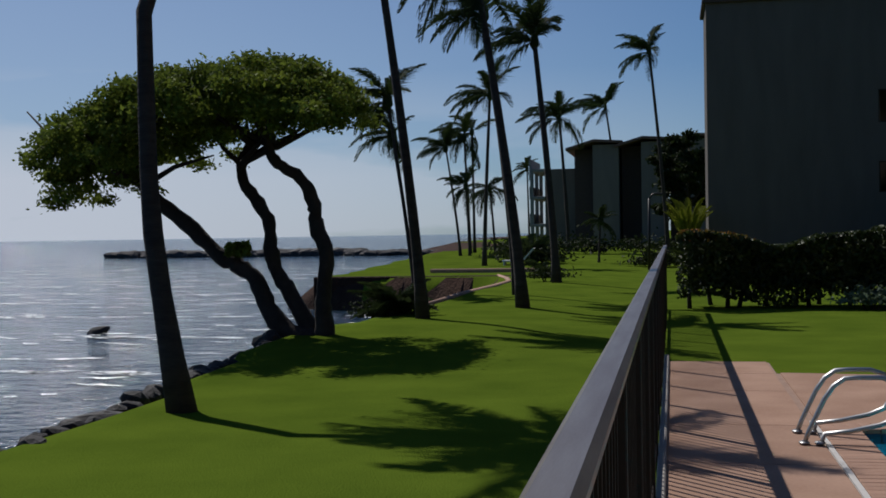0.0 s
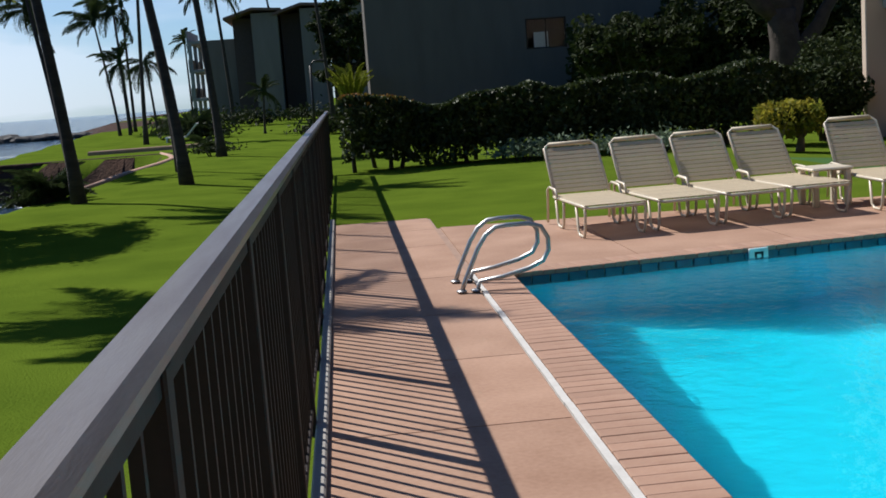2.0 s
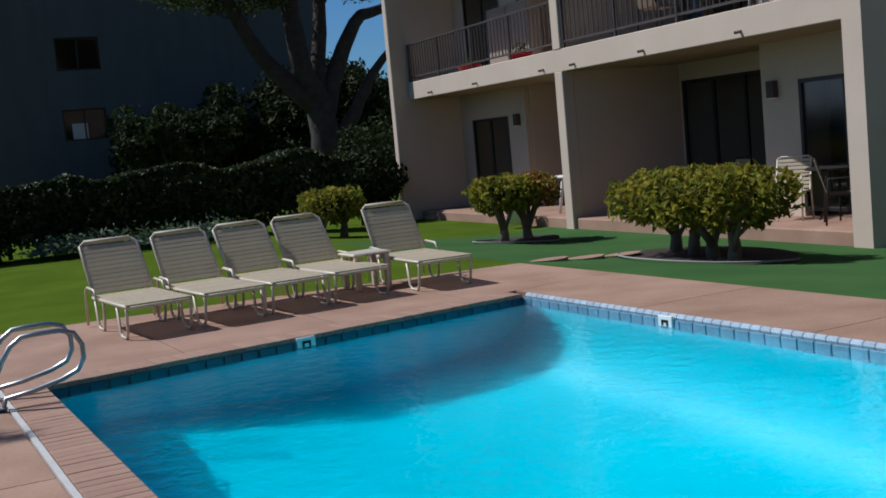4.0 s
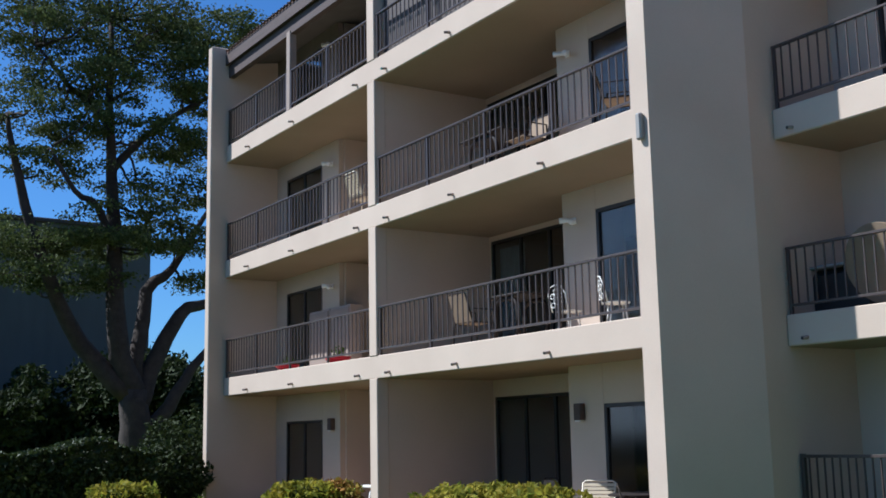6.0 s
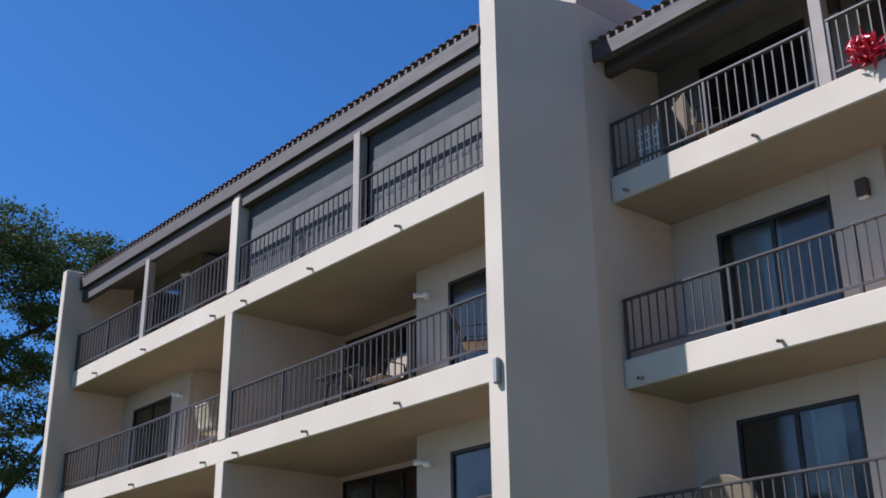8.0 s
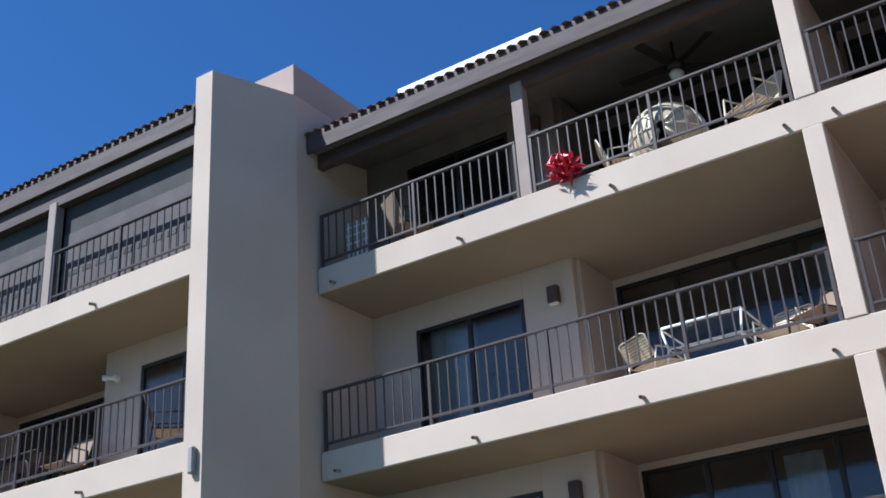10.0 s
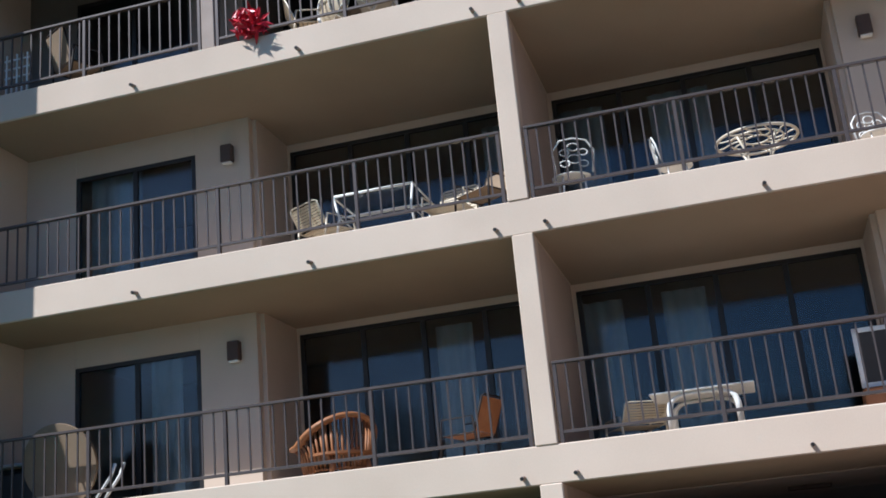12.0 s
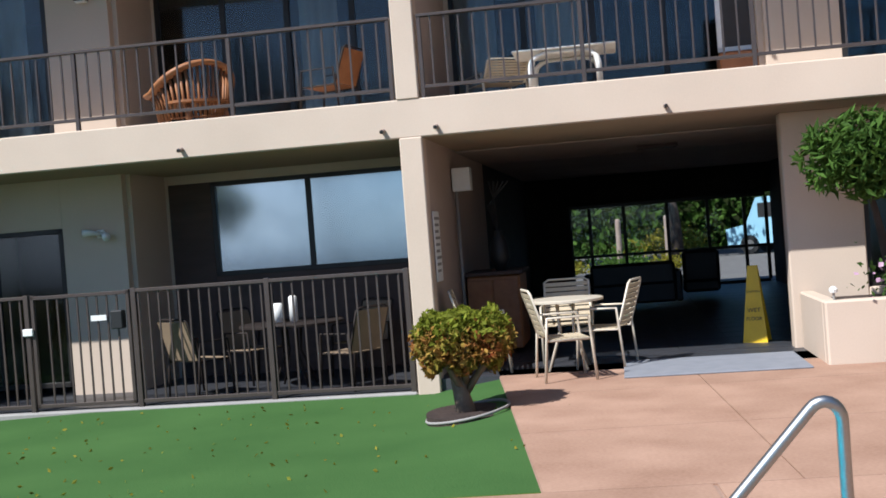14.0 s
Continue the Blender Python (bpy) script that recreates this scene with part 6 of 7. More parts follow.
def hedge():
    p = thing("hedge", "tall clipped dark green hedge with red blossoms on open stems", "hedge")
    pts = [(0.25, 20.6), (2.0, 21.0), (4.5, 21.2), (7.5, 21.4), (10.0, 21.8)]
    xs = np.array([a for a, _ in pts])
    ys = np.array([q for _, q in pts])
    n = 24000
    x = RNG.uniform(0.2, 10.2, n)
    d = RNG.uniform(-1, 1, n)
    h = RNG.uniform(0, 1, n)
    edge = RNG.uniform(size=n) < 0.6
    d = np.where(edge & (RNG.uniform(size=n) < 0.5), -1 + np.abs(RNG.normal(0, 0.12, n)), d)
    h = np.where(edge & (d > -0.9), 1 - np.abs(RNG.normal(0, 0.06, n)), h)
    top = 1.38 + 0.04 * np.sin(x * 1.7) + 0.03 * np.sin(x * 5.1) + np.where(x > 4, 0.12, 0)
    P = np.stack([x, np.interp(x, xs, ys) + d * (0.7 + 0.08 * np.sin(x * 3)), 0.14 + 0.12 * np.sin(x * 2.3) + h * (top - 0.2)], 1)
    part("foliage", MB().leaves(P, 0.12, slim=0.6), M_LEAF_HEDGE, p)
    sel = P[(P[:, 2] > 1.25) & (P[:, 0] < 2.6)][:160]
    part("blossoms", MB().leaves(sel + (0, -0.03, 0.05), 0.08, slim=0.8), M_LEAF_RED, p)
    # row of dark blocks imitates the shaded inside of the hedge
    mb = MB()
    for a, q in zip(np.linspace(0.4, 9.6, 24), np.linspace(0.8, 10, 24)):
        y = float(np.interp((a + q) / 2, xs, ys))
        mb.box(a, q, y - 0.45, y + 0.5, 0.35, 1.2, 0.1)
    part("shade_core", mb, M_LEAF_DARK, p)
    for k in range(26):
        a = 0.45 + k * 0.38 + RNG.normal(0, 0.14)
        y = float(np.interp(a, xs, ys)) + RNG.normal(0, 0.2)
        part("stem", MB().tube([(a, y, -0.1), (a + RNG.normal(0, 0.06), y, 0.3), (a + RNG.normal(0, 0.15), y + RNG.normal(0, 0.1), 0.7)], (0.05, 0.04, 0.03), 6), M_BARK, p, smooth=True)


hedge()


def low_shrub(x, y, s, n, leaf, label):
    p = thing("low_shrub", label, "shrub", "low shrubs")
    g = land(x, y)
    P = RNG.normal(size=(n, 3)) * (s, s * 0.6, s * 0.3)
    P[:, 2] = np.abs(P[:, 2]) + 0.12
    part("foliage", MB().leaves(P * (0.8, 0.8, 1.0) + (x, y, g), 0.12 if math.hypot(x, y) < 40 else 0.26, slim=0.45), leaf, p)
    for k in range(5):
        a = RNG.uniform(0, 6.28)
        part("stem", MB().tube([(x + 0.1 * math.cos(a), y + 0.1 * math.sin(a), g - 0.05), (x + s * 0.6 * math.cos(a), y + s * 0.4 * math.sin(a), g + s * 0.5)], (0.025, 0.01), 6), M_BARK, p)


for x, y, s in ((3.7, 20.0, 0.4), (4.4, 19.9, 0.5), (5.5, 19.7, 0.42), (6.3, 19.5, 0.45)):
    low_shrub(x, y, s, 600, M_LEAF_SILVER, "silvery green low shrub at the hedge foot")
low_shrub(-5.0, 18.2, 0.4, 1400, M_LEAF_DARK, "dark spiky shrub at the lawn edge")
low_shrub(-3.4, 30.5, 0.4, 500, M_LEAF_DARK, "rounded dark shrub under the palms")
low_shrub(-0.4, 44.0, 0.7, 700, M_LEAF_DARK, "dark green shrub beside the dark building")
low_shrub(1.0, 43.5, 0.7, 700, M_LEAF_DARK, "dark green shrub beside the dark building")
for x, y, s in ((-5.5, 46, 0.9), (-7.0, 52, 1.0), (-4.2, 58, 1.1), (-9, 63, 1.0), (-2.0, 62, 1.0), (0.2, 60, 1.2), (-6, 66, 1.2)):
    low_shrub(x, y, s, 500, M_LEAF_DARK, "dark green garden shrub on the far lawn")


# ---------------------------------------------------------------- trees
def frond_mesh(seed, L=1.9):
    """One feather frond: arched rib, ragged hanging leaflets."""
    mb = MB()
    r = np.random.default_rng(seed)
    pts = []
    n = 11
    sag, side = r.uniform(0.45, 0.85), r.normal(0, 0.12)
    for i in range(n):
        u = i / (n - 1)
        pts.append(Vector((L * u * (1 - 0.14 * u), L * side * u * u, L * (0.28 * u - sag * u * u))))
    mb.tube(pts, [0.024 * (1 - 0.85 * i / (n - 1)) for i in range(n)], 5)
    for i in range(70):
        u = 0.16 + 0.84 * i / 69
        k = min(int(u * (n - 1)), n - 2)
        q = pts[k].lerp(pts[k + 1], u * (n - 1) - k)
        w = L * 0.3 * math.sin(math.pi * min(1, 0.2 + 0.76 * u)) ** 0.7
        for s in (-1, 1):
            if r.uniform() < 0.12:
                continue
            l = w * r.uniform(0.55, 1.15)
            mid = q + Vector((l * 0.36, s * l * 0.42, -l * r.uniform(0.0, 0.2)))
            tip = q + Vector((l * 0.7, s * l * r.uniform(0.3, 0.62), -l * r.uniform(0.35, 0.9)))
            b_ = Vector((0.022, 0, 0))
            mb.add([q - b_, q + b_, mid + b_ * 0.8, tip, mid - b_ * 0.8], [(0, 1, 2, 4), (4, 2, 3)])
    return mb.mesh("frond", M_FROND)


FRONDS = [frond_mesh(k) for k in range(5)]


def palm(x, y, tx, ty, h, r=0.15, n=20, size=1.0, wind=0.75, bend=1.25, via=None):
    r *= 0.6
    p = thing("palm_tree", "tall leaning coconut palm with wind-blown fronds", "palm tree", "coconut palms")
    g = land(x, y)
    pts, rs = [], []
    for i in range(13):
        u = i / 12
        s = u ** bend
        z = g - 0.1 + (h - g + 0.1) * u
        if via:
            hs = [g - 0.1] + [q[2] for q in via] + [h]
            pts.append((float(np.interp(z, hs, [x] + [q[0] for q in via] + [tx])), float(np.interp(z, hs, [y] + [q[1] for q in via] + [ty])), z))
        else:
            pts.append((x + (tx - x) * s, y + (ty - y) * s, z))
        rs.append(r * (1.35 - 0.45 * min(1, u * 9) if u < 0.12 else 0.95 - 0.4 * u) * (1 + 0.04 * (i % 2)))
    part("trunk", MB().tube(pts, rs, 10), M_TRUNK, p, smooth=True)
    for k in range(n):
        a = 6.283 * k / n + RNG.normal(0, 0.2)
        el = RNG.uniform(-0.7, 1.7)
        d = Vector((math.cos(a) - wind, math.sin(a) * 0.9, el)).normalized()
        rot = d.to_track_quat("X", "Z").to_matrix().to_4x4()
        s = 0.82 * size * RNG.uniform(0.6, 1.15)
        part("frond", FRONDS[int(RNG.integers(5))], None, p, m=Matrix.Translation((tx, ty, h - 0.05)) @ rot @ Matrix.Diagonal((s, s, s, 1)))
    part("crown_heart", MB().lathe([(0.06, -0.25), (0.14, -0.1), (0.12, 0.1), (0.04, 0.3)], 8), M_FROND, p, m=Matrix.Translation((tx, ty, h)))


palm(-4.17, 7.3, -4.85, 10.4, 6.6, 0.185, 26, 1.2, 0.3, via=[(-4.4, 7.5, 0.65), (-4.66, 7.8, 1.42), (-4.85, 8.1, 2.2), (-5.08, 8.55, 3.8), (-5.05, 9.4, 5.2)])
palm(-4.1, 16.9, -5.22, 18.1, 7.5, 0.17)
palm(-2.72, 19.6, -3.85, 21.2, 7.1, 0.19, 22, 1.1)
palm(-3.07, 29.6, -3.7, 30.5, 7.0, 0.2, 18, 1.2)
palm(-5.9, 24.5, -6.7, 25.0, 4.8, 0.1, 15, 0.8)
palm(-6.1, 25.6, -6.85, 26.0, 4.05, 0.1, 14, 0.75)
palm(-3.4, 23.6, -4.15, 24.2, 6.65, 0.12, 16, 0.9)
palm(-7.65, 45.0, -7.3, 45.0, 7.3, 0.16, 17, 1.2)
palm(-0.1, 58.0, -0.95, 58.0, 10.8, 0.19, 17, 1.25)
palm(-4.0, 95.0, -5.3, 95.0, 12.0, 0.22, 16, 1.7)
palm(-5.6, 62.0, -6.05, 62.0, 7.9, 0.2, 18, 1.5, 0.3)
palm(-10.7, 85.0, -10.8, 85.0, 6.4, 0.15, 13, 1.0)
palm(-10.9, 57.0, -11.8, 58.0, 6.1, 0.13, 15, 1.15)
palm(-10.9, 60.0, -11.15, 60.0, 6.8, 0.15, 15, 1.2)
palm(-11.0, 62.0, -11.05, 62.0, 7.3, 0.15, 15, 1.2)
palm(-10.4, 57.0, -10.55, 57.0, 4.0, 0.13, 14, 1.0)
palm(-9.5, 60.0, -9.75, 60.0, 4.0, 0.13, 14, 1.1, 0.2)
palm(-3.0, 47.0, -2.9, 47.0, 2.0, 0.1, 16, 0.62, 0.15)


def fan_shrub(x, y, n, size):
    """Low stemless palm: a fountain of dark fronds."""
    p = thing("palm_shrub", "dark low palm shrub at the lawn edge", "shrub", "palm shrubs")
    for k in range(n):
        a = 6.283 * k / n + RNG.normal(0, 0.2)
        d = Vector((math.cos(a), math.sin(a), RNG.uniform(0.5, 2.6))).normalized()
        q = size * RNG.uniform(0.7, 1.1)
        part("frond", FRONDS[k % 5], None, p, m=Matrix.Translation((x, y, land(x, y) - 0.03)) @ d.to_track_quat("X", "Z").to_matrix().to_4x4() @ Matrix.Diagonal((q, q, q, 1)))
    part("stump", MB().lathe([(0.1, -0.1), (0.12, 0.05), (0.05, 0.18)], 9), M_TRUNK, p, m=Matrix.Translation((x, y, land(x, y))))


def golden_palm(x, y):
    p = thing("golden_palm", "bright yellow-green clump palm beside the dark building", "palm tree")
    me = frond_mesh(9, 1.3)
    me.materials.clear()
    me.materials.append(M_LEAF_LIME)
    for k in range(5):
        a = 1.256 * k
        part("stem", MB().tube([(x + 0.15 * math.cos(a), y + 0.15 * math.sin(a), -0.1), (x + 0.25 * math.cos(a), y + 0.25 * math.sin(a), 1.6)], (0.05, 0.04), 7), M_TRUNK, p, smooth=True)
    for k in range(20):
        a = 6.283 * k / 20
        d = Vector((math.cos(a), math.sin(a), RNG.uniform(1.2, 4.0))).normalized()
        part("frond", me, None, p, m=Matrix.Translation((x + 0.2 * math.cos(a), y + 0.2 * math.sin(a), 1.0 + RNG.uniform(0, 0.7))) @ d.to_track_quat("X", "Z").to_matrix().to_4x4() @ Matrix.Diagonal((1.15, 0.7, 0.45, 1)))


golden_palm(0.75, 43.6)
fan_shrub(-4.85, 17.9, 34, 0.5)
fan_shrub(-3.85, 34.0, 22, 0.5)
fan_shrub(-6.0, 46.5, 26, 0.9)


def heliotrope():
    p = thing("shore_tree", "umbrella-shaped shore tree with three crooked dark trunks", "tree")
    Y = 13.7
    limbs = [
        [(-4.95, 0, -0.1), (-5.42, 0.0, 0.1), (-5.74, 0.05, 0.48), (-5.92, 0.1, 0.86), (-6.18, 0.1, 1.08), (-6.46, 0.1, 1.21), (-6.93, 0.15, 1.63), (-7.48, 0.2, 2.06), (-7.75, 0.2, 2.31), (-8.12, 0.2, 2.57), (-8.8, 0.2, 2.8)],
        [(-4.95, 0.1, -0.1), (-5.14, 0.12, 0.17), (-5.5, 0.2, 0.76), (-5.66, 0.2, 1.02), (-5.73, 0.2, 1.26), (-5.77, 0.25, 1.68), (-5.95, 0.3, 2.01), (-6.18, 0.3, 2.35), (-6.18, 0.3, 2.68), (-6.0, 0.3, 2.88), (-5.85, 0.35, 3.3)],
        [(-4.85, -0.05, -0.1), (-4.85, -0.05, 0.3), (-4.85, -0.05, 0.66), (-4.78, -0.05, 1.24), (-4.96, 0, 1.65), (-4.98, 0, 1.9), (-5.05, 0, 2.15), (-5.23, -0.05, 2.41), (-5.5, -0.1, 2.57), (-5.64, -0.1, 2.83), (-5.55, -0.2, 3.3)],
    ]
    rr = [(0.3, 0.21, 0.18, 0.16, 0.15, 0.15, 0.15, 0.13, 0.11, 0.08, 0.03), (0.22, 0.17, 0.14, 0.13, 0.14, 0.12, 0.12, 0.1, 0.1, 0.08, 0.03), (0.24, 0.17, 0.14, 0.14, 0.13, 0.12, 0.12, 0.11, 0.1, 0.09, 0.03)]
    for L, r in zip(limbs, rr):
        P, R = [Vector((a, Y + q, z)) for a, q, z in L], []
        Q = []
        for i in range(len(P) - 1):                 # rounded bends, knobbly bark
            a, b_, c, d = P[max(i - 1, 0)], P[i], P[i + 1], P[min(i + 2, len(P) - 1)]
            for u in (0.0, 0.25, 0.5, 0.75):
                Q.append(0.5 * (2 * b_ + (c - a) * u + (2 * a - 5 * b_ + 4 * c - d) * u * u + (3 * b_ - a - 3 * c + d) * u ** 3) + Vector(RNG.normal(size=3) * 0.008))
                R.append((r[i] + (r[i + 1] - r[i]) * u) * 0.79 * (1 + 0.07 * RNG.normal()))
        part("trunk", MB().tube(Q + [P[-1]], R + [0.02], 12), M_BARK, p, smooth=True)
    ends = [(-8.3, 2.62), (-7.75, 2.31), (-6.0, 2.88), (-5.62, 2.83), (-6.18, 2.6), (-8.0, 2.5)]
    for k in range(34):
        e = ends[k % 6]
        a = RNG.uniform(0, 6.28)
        R = RNG.uniform(0.6, 1.5)
        b_ = (e[0] + R * math.cos(a), Y + 1.2 * R * math.sin(a), e[1] + RNG.uniform(0.35, 0.9))
        mid = ((e[0] + b_[0]) / 2, (Y + b_[1]) / 2, e[1] + 0.25)
        part("branch", MB().tube([(e[0], Y + 0.2, e[1]), mid, b_], (0.05, 0.035, 0.012), 6), M_BARK, p, smooth=True)
    # clumps of leaves under a domed top
    C = []
    top_x, top_z = [-9.3, -9.15, -8.6, -7.2, -5.6, -4.7, -4.3], [2.6, 2.75, 3.2, 3.88, 4.12, 3.9, 3.3]
    bot_z = [2.5, 2.25, 1.92, 2.5, 2.8, 2.85, 3.1]
    while len(C) < 330:
        x = RNG.uniform(-8.86, -4.4)
        y = RNG.normal(0, 0.9)
        if abs(y) > 1.8:
            continue
        t_ = float(np.interp(x, top_x, top_z)) - 0.13 * y * y
        q = float(np.interp(x, top_x, bot_z)) + 0.03 * y * y
        if t_ - q < 0.15:
            continue
        C.append((x, Y + y, q + (t_ - q) * RNG.uniform(0, 1) ** 0.45))
    C = np.array(C)
    P = np.concatenate([c + RNG.normal(size=(230, 3)) * (0.115, 0.14, 0.055) for c in C])
    part("crown", MB().leaves(P, 0.085, slim=0.5, up=0.9), M_LEAF_SHORE, p)
    part("sprout", MB().leaves(RNG.normal(size=(420, 3)).clip(-1.5, 1.5) * (0.1, 0.08, 0.06) + (-6.12, Y - 0.1, 1.34), 0.1, slim=0.5, up=0.9), M_LEAF_SHORE, p, "tuft of leaves sprouting from the trunk")


heliotrope()


def broad_tree(name, label, bx, by, h, trunk_r, clumps, per, size, spread, leaf, rot=None, flat=0.045, low=0.62):
    p = thing(name, label, "tree", "broadleaf trees", m=rot)
    g = -0.3
    fork = h * 0.3
    part("trunk", MB().tube([(bx, by, g), (bx + 0.1, by, fork * 0.5), (bx + 0.05, by + 0.1, fork)], (trunk_r * 1.3, trunk_r, trunk_r * 0.85), 12), M_BARK, p, smooth=True)
    C = []
    for k in range(9):
        a = 6.283 * k / 9 + RNG.normal(0, 0.2)
        R = spread * RNG.uniform(0.5, 0.95)
        e = Vector((bx + R * math.cos(a), by + R * math.sin(a), h * RNG.uniform(low, 0.92)))
        s = Vector((bx + 0.05, by + 0.1, fork * RNG.uniform(0.85, 1.05)))
        mid = s.lerp(e, 0.5) + Vector((0, 0, -0.05 * h))
        q = s.lerp(e, 0.25) + Vector((0, 0, 0.02 * h))
        br = part("limb", MB().tube([s, q, mid, e], (trunk_r * 0.5, trunk_r * 0.4, trunk_r * 0.3, trunk_r * 0.12), 8), M_BARK, p, smooth=True)
        for j in range(5):
            f = mid.lerp(e, RNG.uniform(0.1, 0.9))
            w = f + Vector((RNG.normal(0, 1), RNG.normal(0, 1), RNG.uniform(0.2, 1.0))) * spread * 0.2
            part("branch", MB().tube([f, f.lerp(w, 0.5) + Vector((0, 0, 0.1)), w], (trunk_r * 0.15, trunk_r * 0.1, trunk_r * 0.04), 6), M_BARK, br, smooth=True)
            C += [w, w + Vector(RNG.normal(size=3) * spread * 0.1)]
        C.append(e)
    for k in range(clumps):
        a, R = RNG.uniform(0, 6.28), spread * math.sqrt(RNG.uniform(0, 1))
        C.append(Vector((bx + R * math.cos(a), by + R * math.sin(a), h * (1 - 0.25 * (R / spread) ** 2) - abs(RNG.normal(0, 0.1)) * h)))
    P = np.concatenate([np.array(c) + RNG.normal(size=(per, 3)) * (spread * 0.09, spread * 0.09, spread * flat) for c in C])
    part("crown", MB().leaves(P, size, slim=0.5), leaf, p)


M_LEAF_MID = material("shade_tree_leaf", (0.1, 0.12, 0.036), (0.05, 0.066, 0.022), 0.7, scale=1, fine=12, bump=0, spec=0.15, island=0.35, sss=0.25)


def monkeypod():
    """Spreading shade tree: flat tiers of fine foliage with sky between them."""
    p = thing("monkeypod_tree", "big spreading shade tree with flat tiers beyond the building end", "tree", "broadleaf trees")
    bx, by = 14.4, 33.0

    def limb(pts, r0, r1, name="limb", parent=None):
        P = [Vector(q) for q in pts]
        Q = []
        for i in range(len(P) - 1):
            a, b_, c, d = P[max(i - 1, 0)], P[i], P[i + 1], P[min(i + 2, len(P) - 1)]
            for u in (0.0, 0.33, 0.67):
                Q.append(0.5 * (2 * b_ + (c - a) * u + (2 * a - 5 * b_ + 4 * c - d) * u * u + (3 * b_ - a - 3 * c + d) * u ** 3) + Vector(RNG.normal(size=3) * 0.03))
        Q.append(P[-1])
        n = len(Q)
        return part(name, MB().tube(Q, [r0 + (r1 - r0) * i / (n - 1) for i in range(n)], 9), M_BARK, parent or p, smooth=True)
    limb([(bx, by, -0.4), (bx - 0.1, by, 1.4), (bx - 0.2, by, 3.2)], 0.62, 0.42, "trunk")
    L = [limb([(bx - 0.2, by, 3.0), (13.6, by, 5.0), (13.5, by + 0.2, 8.0), (13.2, by, 11.0), (13.1, by, 15.2)], 0.4, 0.07),
         limb([(bx - 0.1, by, 2.6), (15.0, by + 0.1, 4.3), (15.7, by, 5.6), (16.8, by + 0.3, 6.2), (18.2, by, 7.0)], 0.34, 0.1),
         limb([(bx, by, 1.6), (15.2, by - 0.3, 2.6), (16.0, by - 0.4, 3.9), (17.2, by - 0.4, 5.2)], 0.3, 0.08),
         limb([(bx - 0.2, by, 3.1), (14.8, by + 0.5, 6.4), (15.6, by + 0.6, 7.2), (17.0, by + 0.8, 9.4)], 0.28, 0.07),
         limb([(bx - 0.3, by, 3.0), (12.6, by + 0.4, 4.6), (11.3, by, 6.8), (10.4, by, 9.6), (10.0, by, 11.5)], 0.34, 0.06),
         limb([(13.5, by + 0.1, 7.6), (12.7, by - 0.4, 8.8), (11.9, by - 0.6, 9.2), (11.1, by - 0.8, 10.4)], 0.15, 0.05),
         limb([(13.3, by + 0.1, 10.2), (14.4, by + 0.5, 11.4), (15.8, by + 0.4, 12.6), (17.0, by, 13.4)], 0.16, 0.05),
         limb([(13.2, by, 11.6), (12.0, by + 0.4, 12.8), (10.8, by, 13.8)], 0.13, 0.04)]
    # tiers: centre x, z; half width, depth, height; clumps
    tiers = [(12.4, 15.5, 2.9, 2.6, 0.6, 52), (15.2, 15.0, 1.2, 1.8, 0.5, 16), (10.9, 14.2, 1.8, 2.2, 0.5, 22), (14.6, 13.7, 2.3, 2.2, 0.55, 30), (17.2, 15.4, 1.6, 1.8, 0.7, 26),
             (12.4, 12.7, 1.9, 2.2, 0.5, 26), (16.6, 13.0, 1.5, 1.8, 0.6, 20), (13.6, 11.3, 2.6, 2.2, 0.5, 34), (10.3, 11.6, 1.4, 2.0, 0.6, 16), (16.4, 11.0, 1.4, 1.8, 0.6, 20),
             (15.6, 9.6, 1.6, 1.6, 0.5, 16), (16.6, 6.8, 0.9, 1.2, 0.4, 6), (12.6, 9.9, 1.8, 1.6, 0.4, 9), (10.8, 10.2, 1.0, 1.6, 0.5, 8), (13.8, 8.7, 1.8, 1.8, 0.4, 12), (14.2, 14.6, 2.6, 2.2, 0.5, 22), (10.6, 7.6, 1.6, 2.2, 0.7, 26), (13.6, 7.7, 2.0, 2.0, 0.5, 28), (16.0, 8.0, 1.2, 1.6, 0.4, 10), (11.6, 6.6, 2.2, 2.2, 0.6, 24)]
    C = []
    for cx, cz, rx, ry, rz, n in tiers:
        for k in range(2 * n):
            a, R = RNG.uniform(0, 6.283), math.sqrt(RNG.uniform(0, 1)) * 1.12
            C.append((cx + rx * R * math.cos(a), by + ry * R * math.sin(a), cz + rz * (1 - R * R) * RNG.uniform(-0.6, 1.0) + RNG.normal(0, 0.12)))
        for k in range(max(3, n // 4)):
            c = C[-1 - k]
            near = min(L, key=lambda o: min((o.data.vertices[i].co - Vector(c)).length for i in range(0, len(o.data.vertices), 9)))
            v = min((q.co for q in near.data.vertices), key=lambda q: (q - Vector(c)).length)
            limb([v, v.lerp(Vector(c), 0.5) + Vector((0, 0, -0.15)), c], 0.05, 0.015, "branch", near)
    P = np.concatenate([np.array(c) + RNG.normal(size=(105, 3)) * (0.27, 0.27, 0.08) for c in C])
    part("crown", MB().leaves(P, 0.13, slim=0.5, up=0.8), M_LEAF_MID, p)


monkeypod()
broad_tree("shade_tree", "dark dense tree between the two buildings", 17.0, 39.0, 4.6, 0.25, 120, 130, 0.24, 2.6, M_LEAF_DARK, low=0.25, flat=0.08)
broad_tree("shade_tree", "dark dense tree between the two buildings", 0.9, 66.0, 7.2, 0.25, 50, 90, 0.3, 2.0, M_LEAF_DARK, low=0.3)
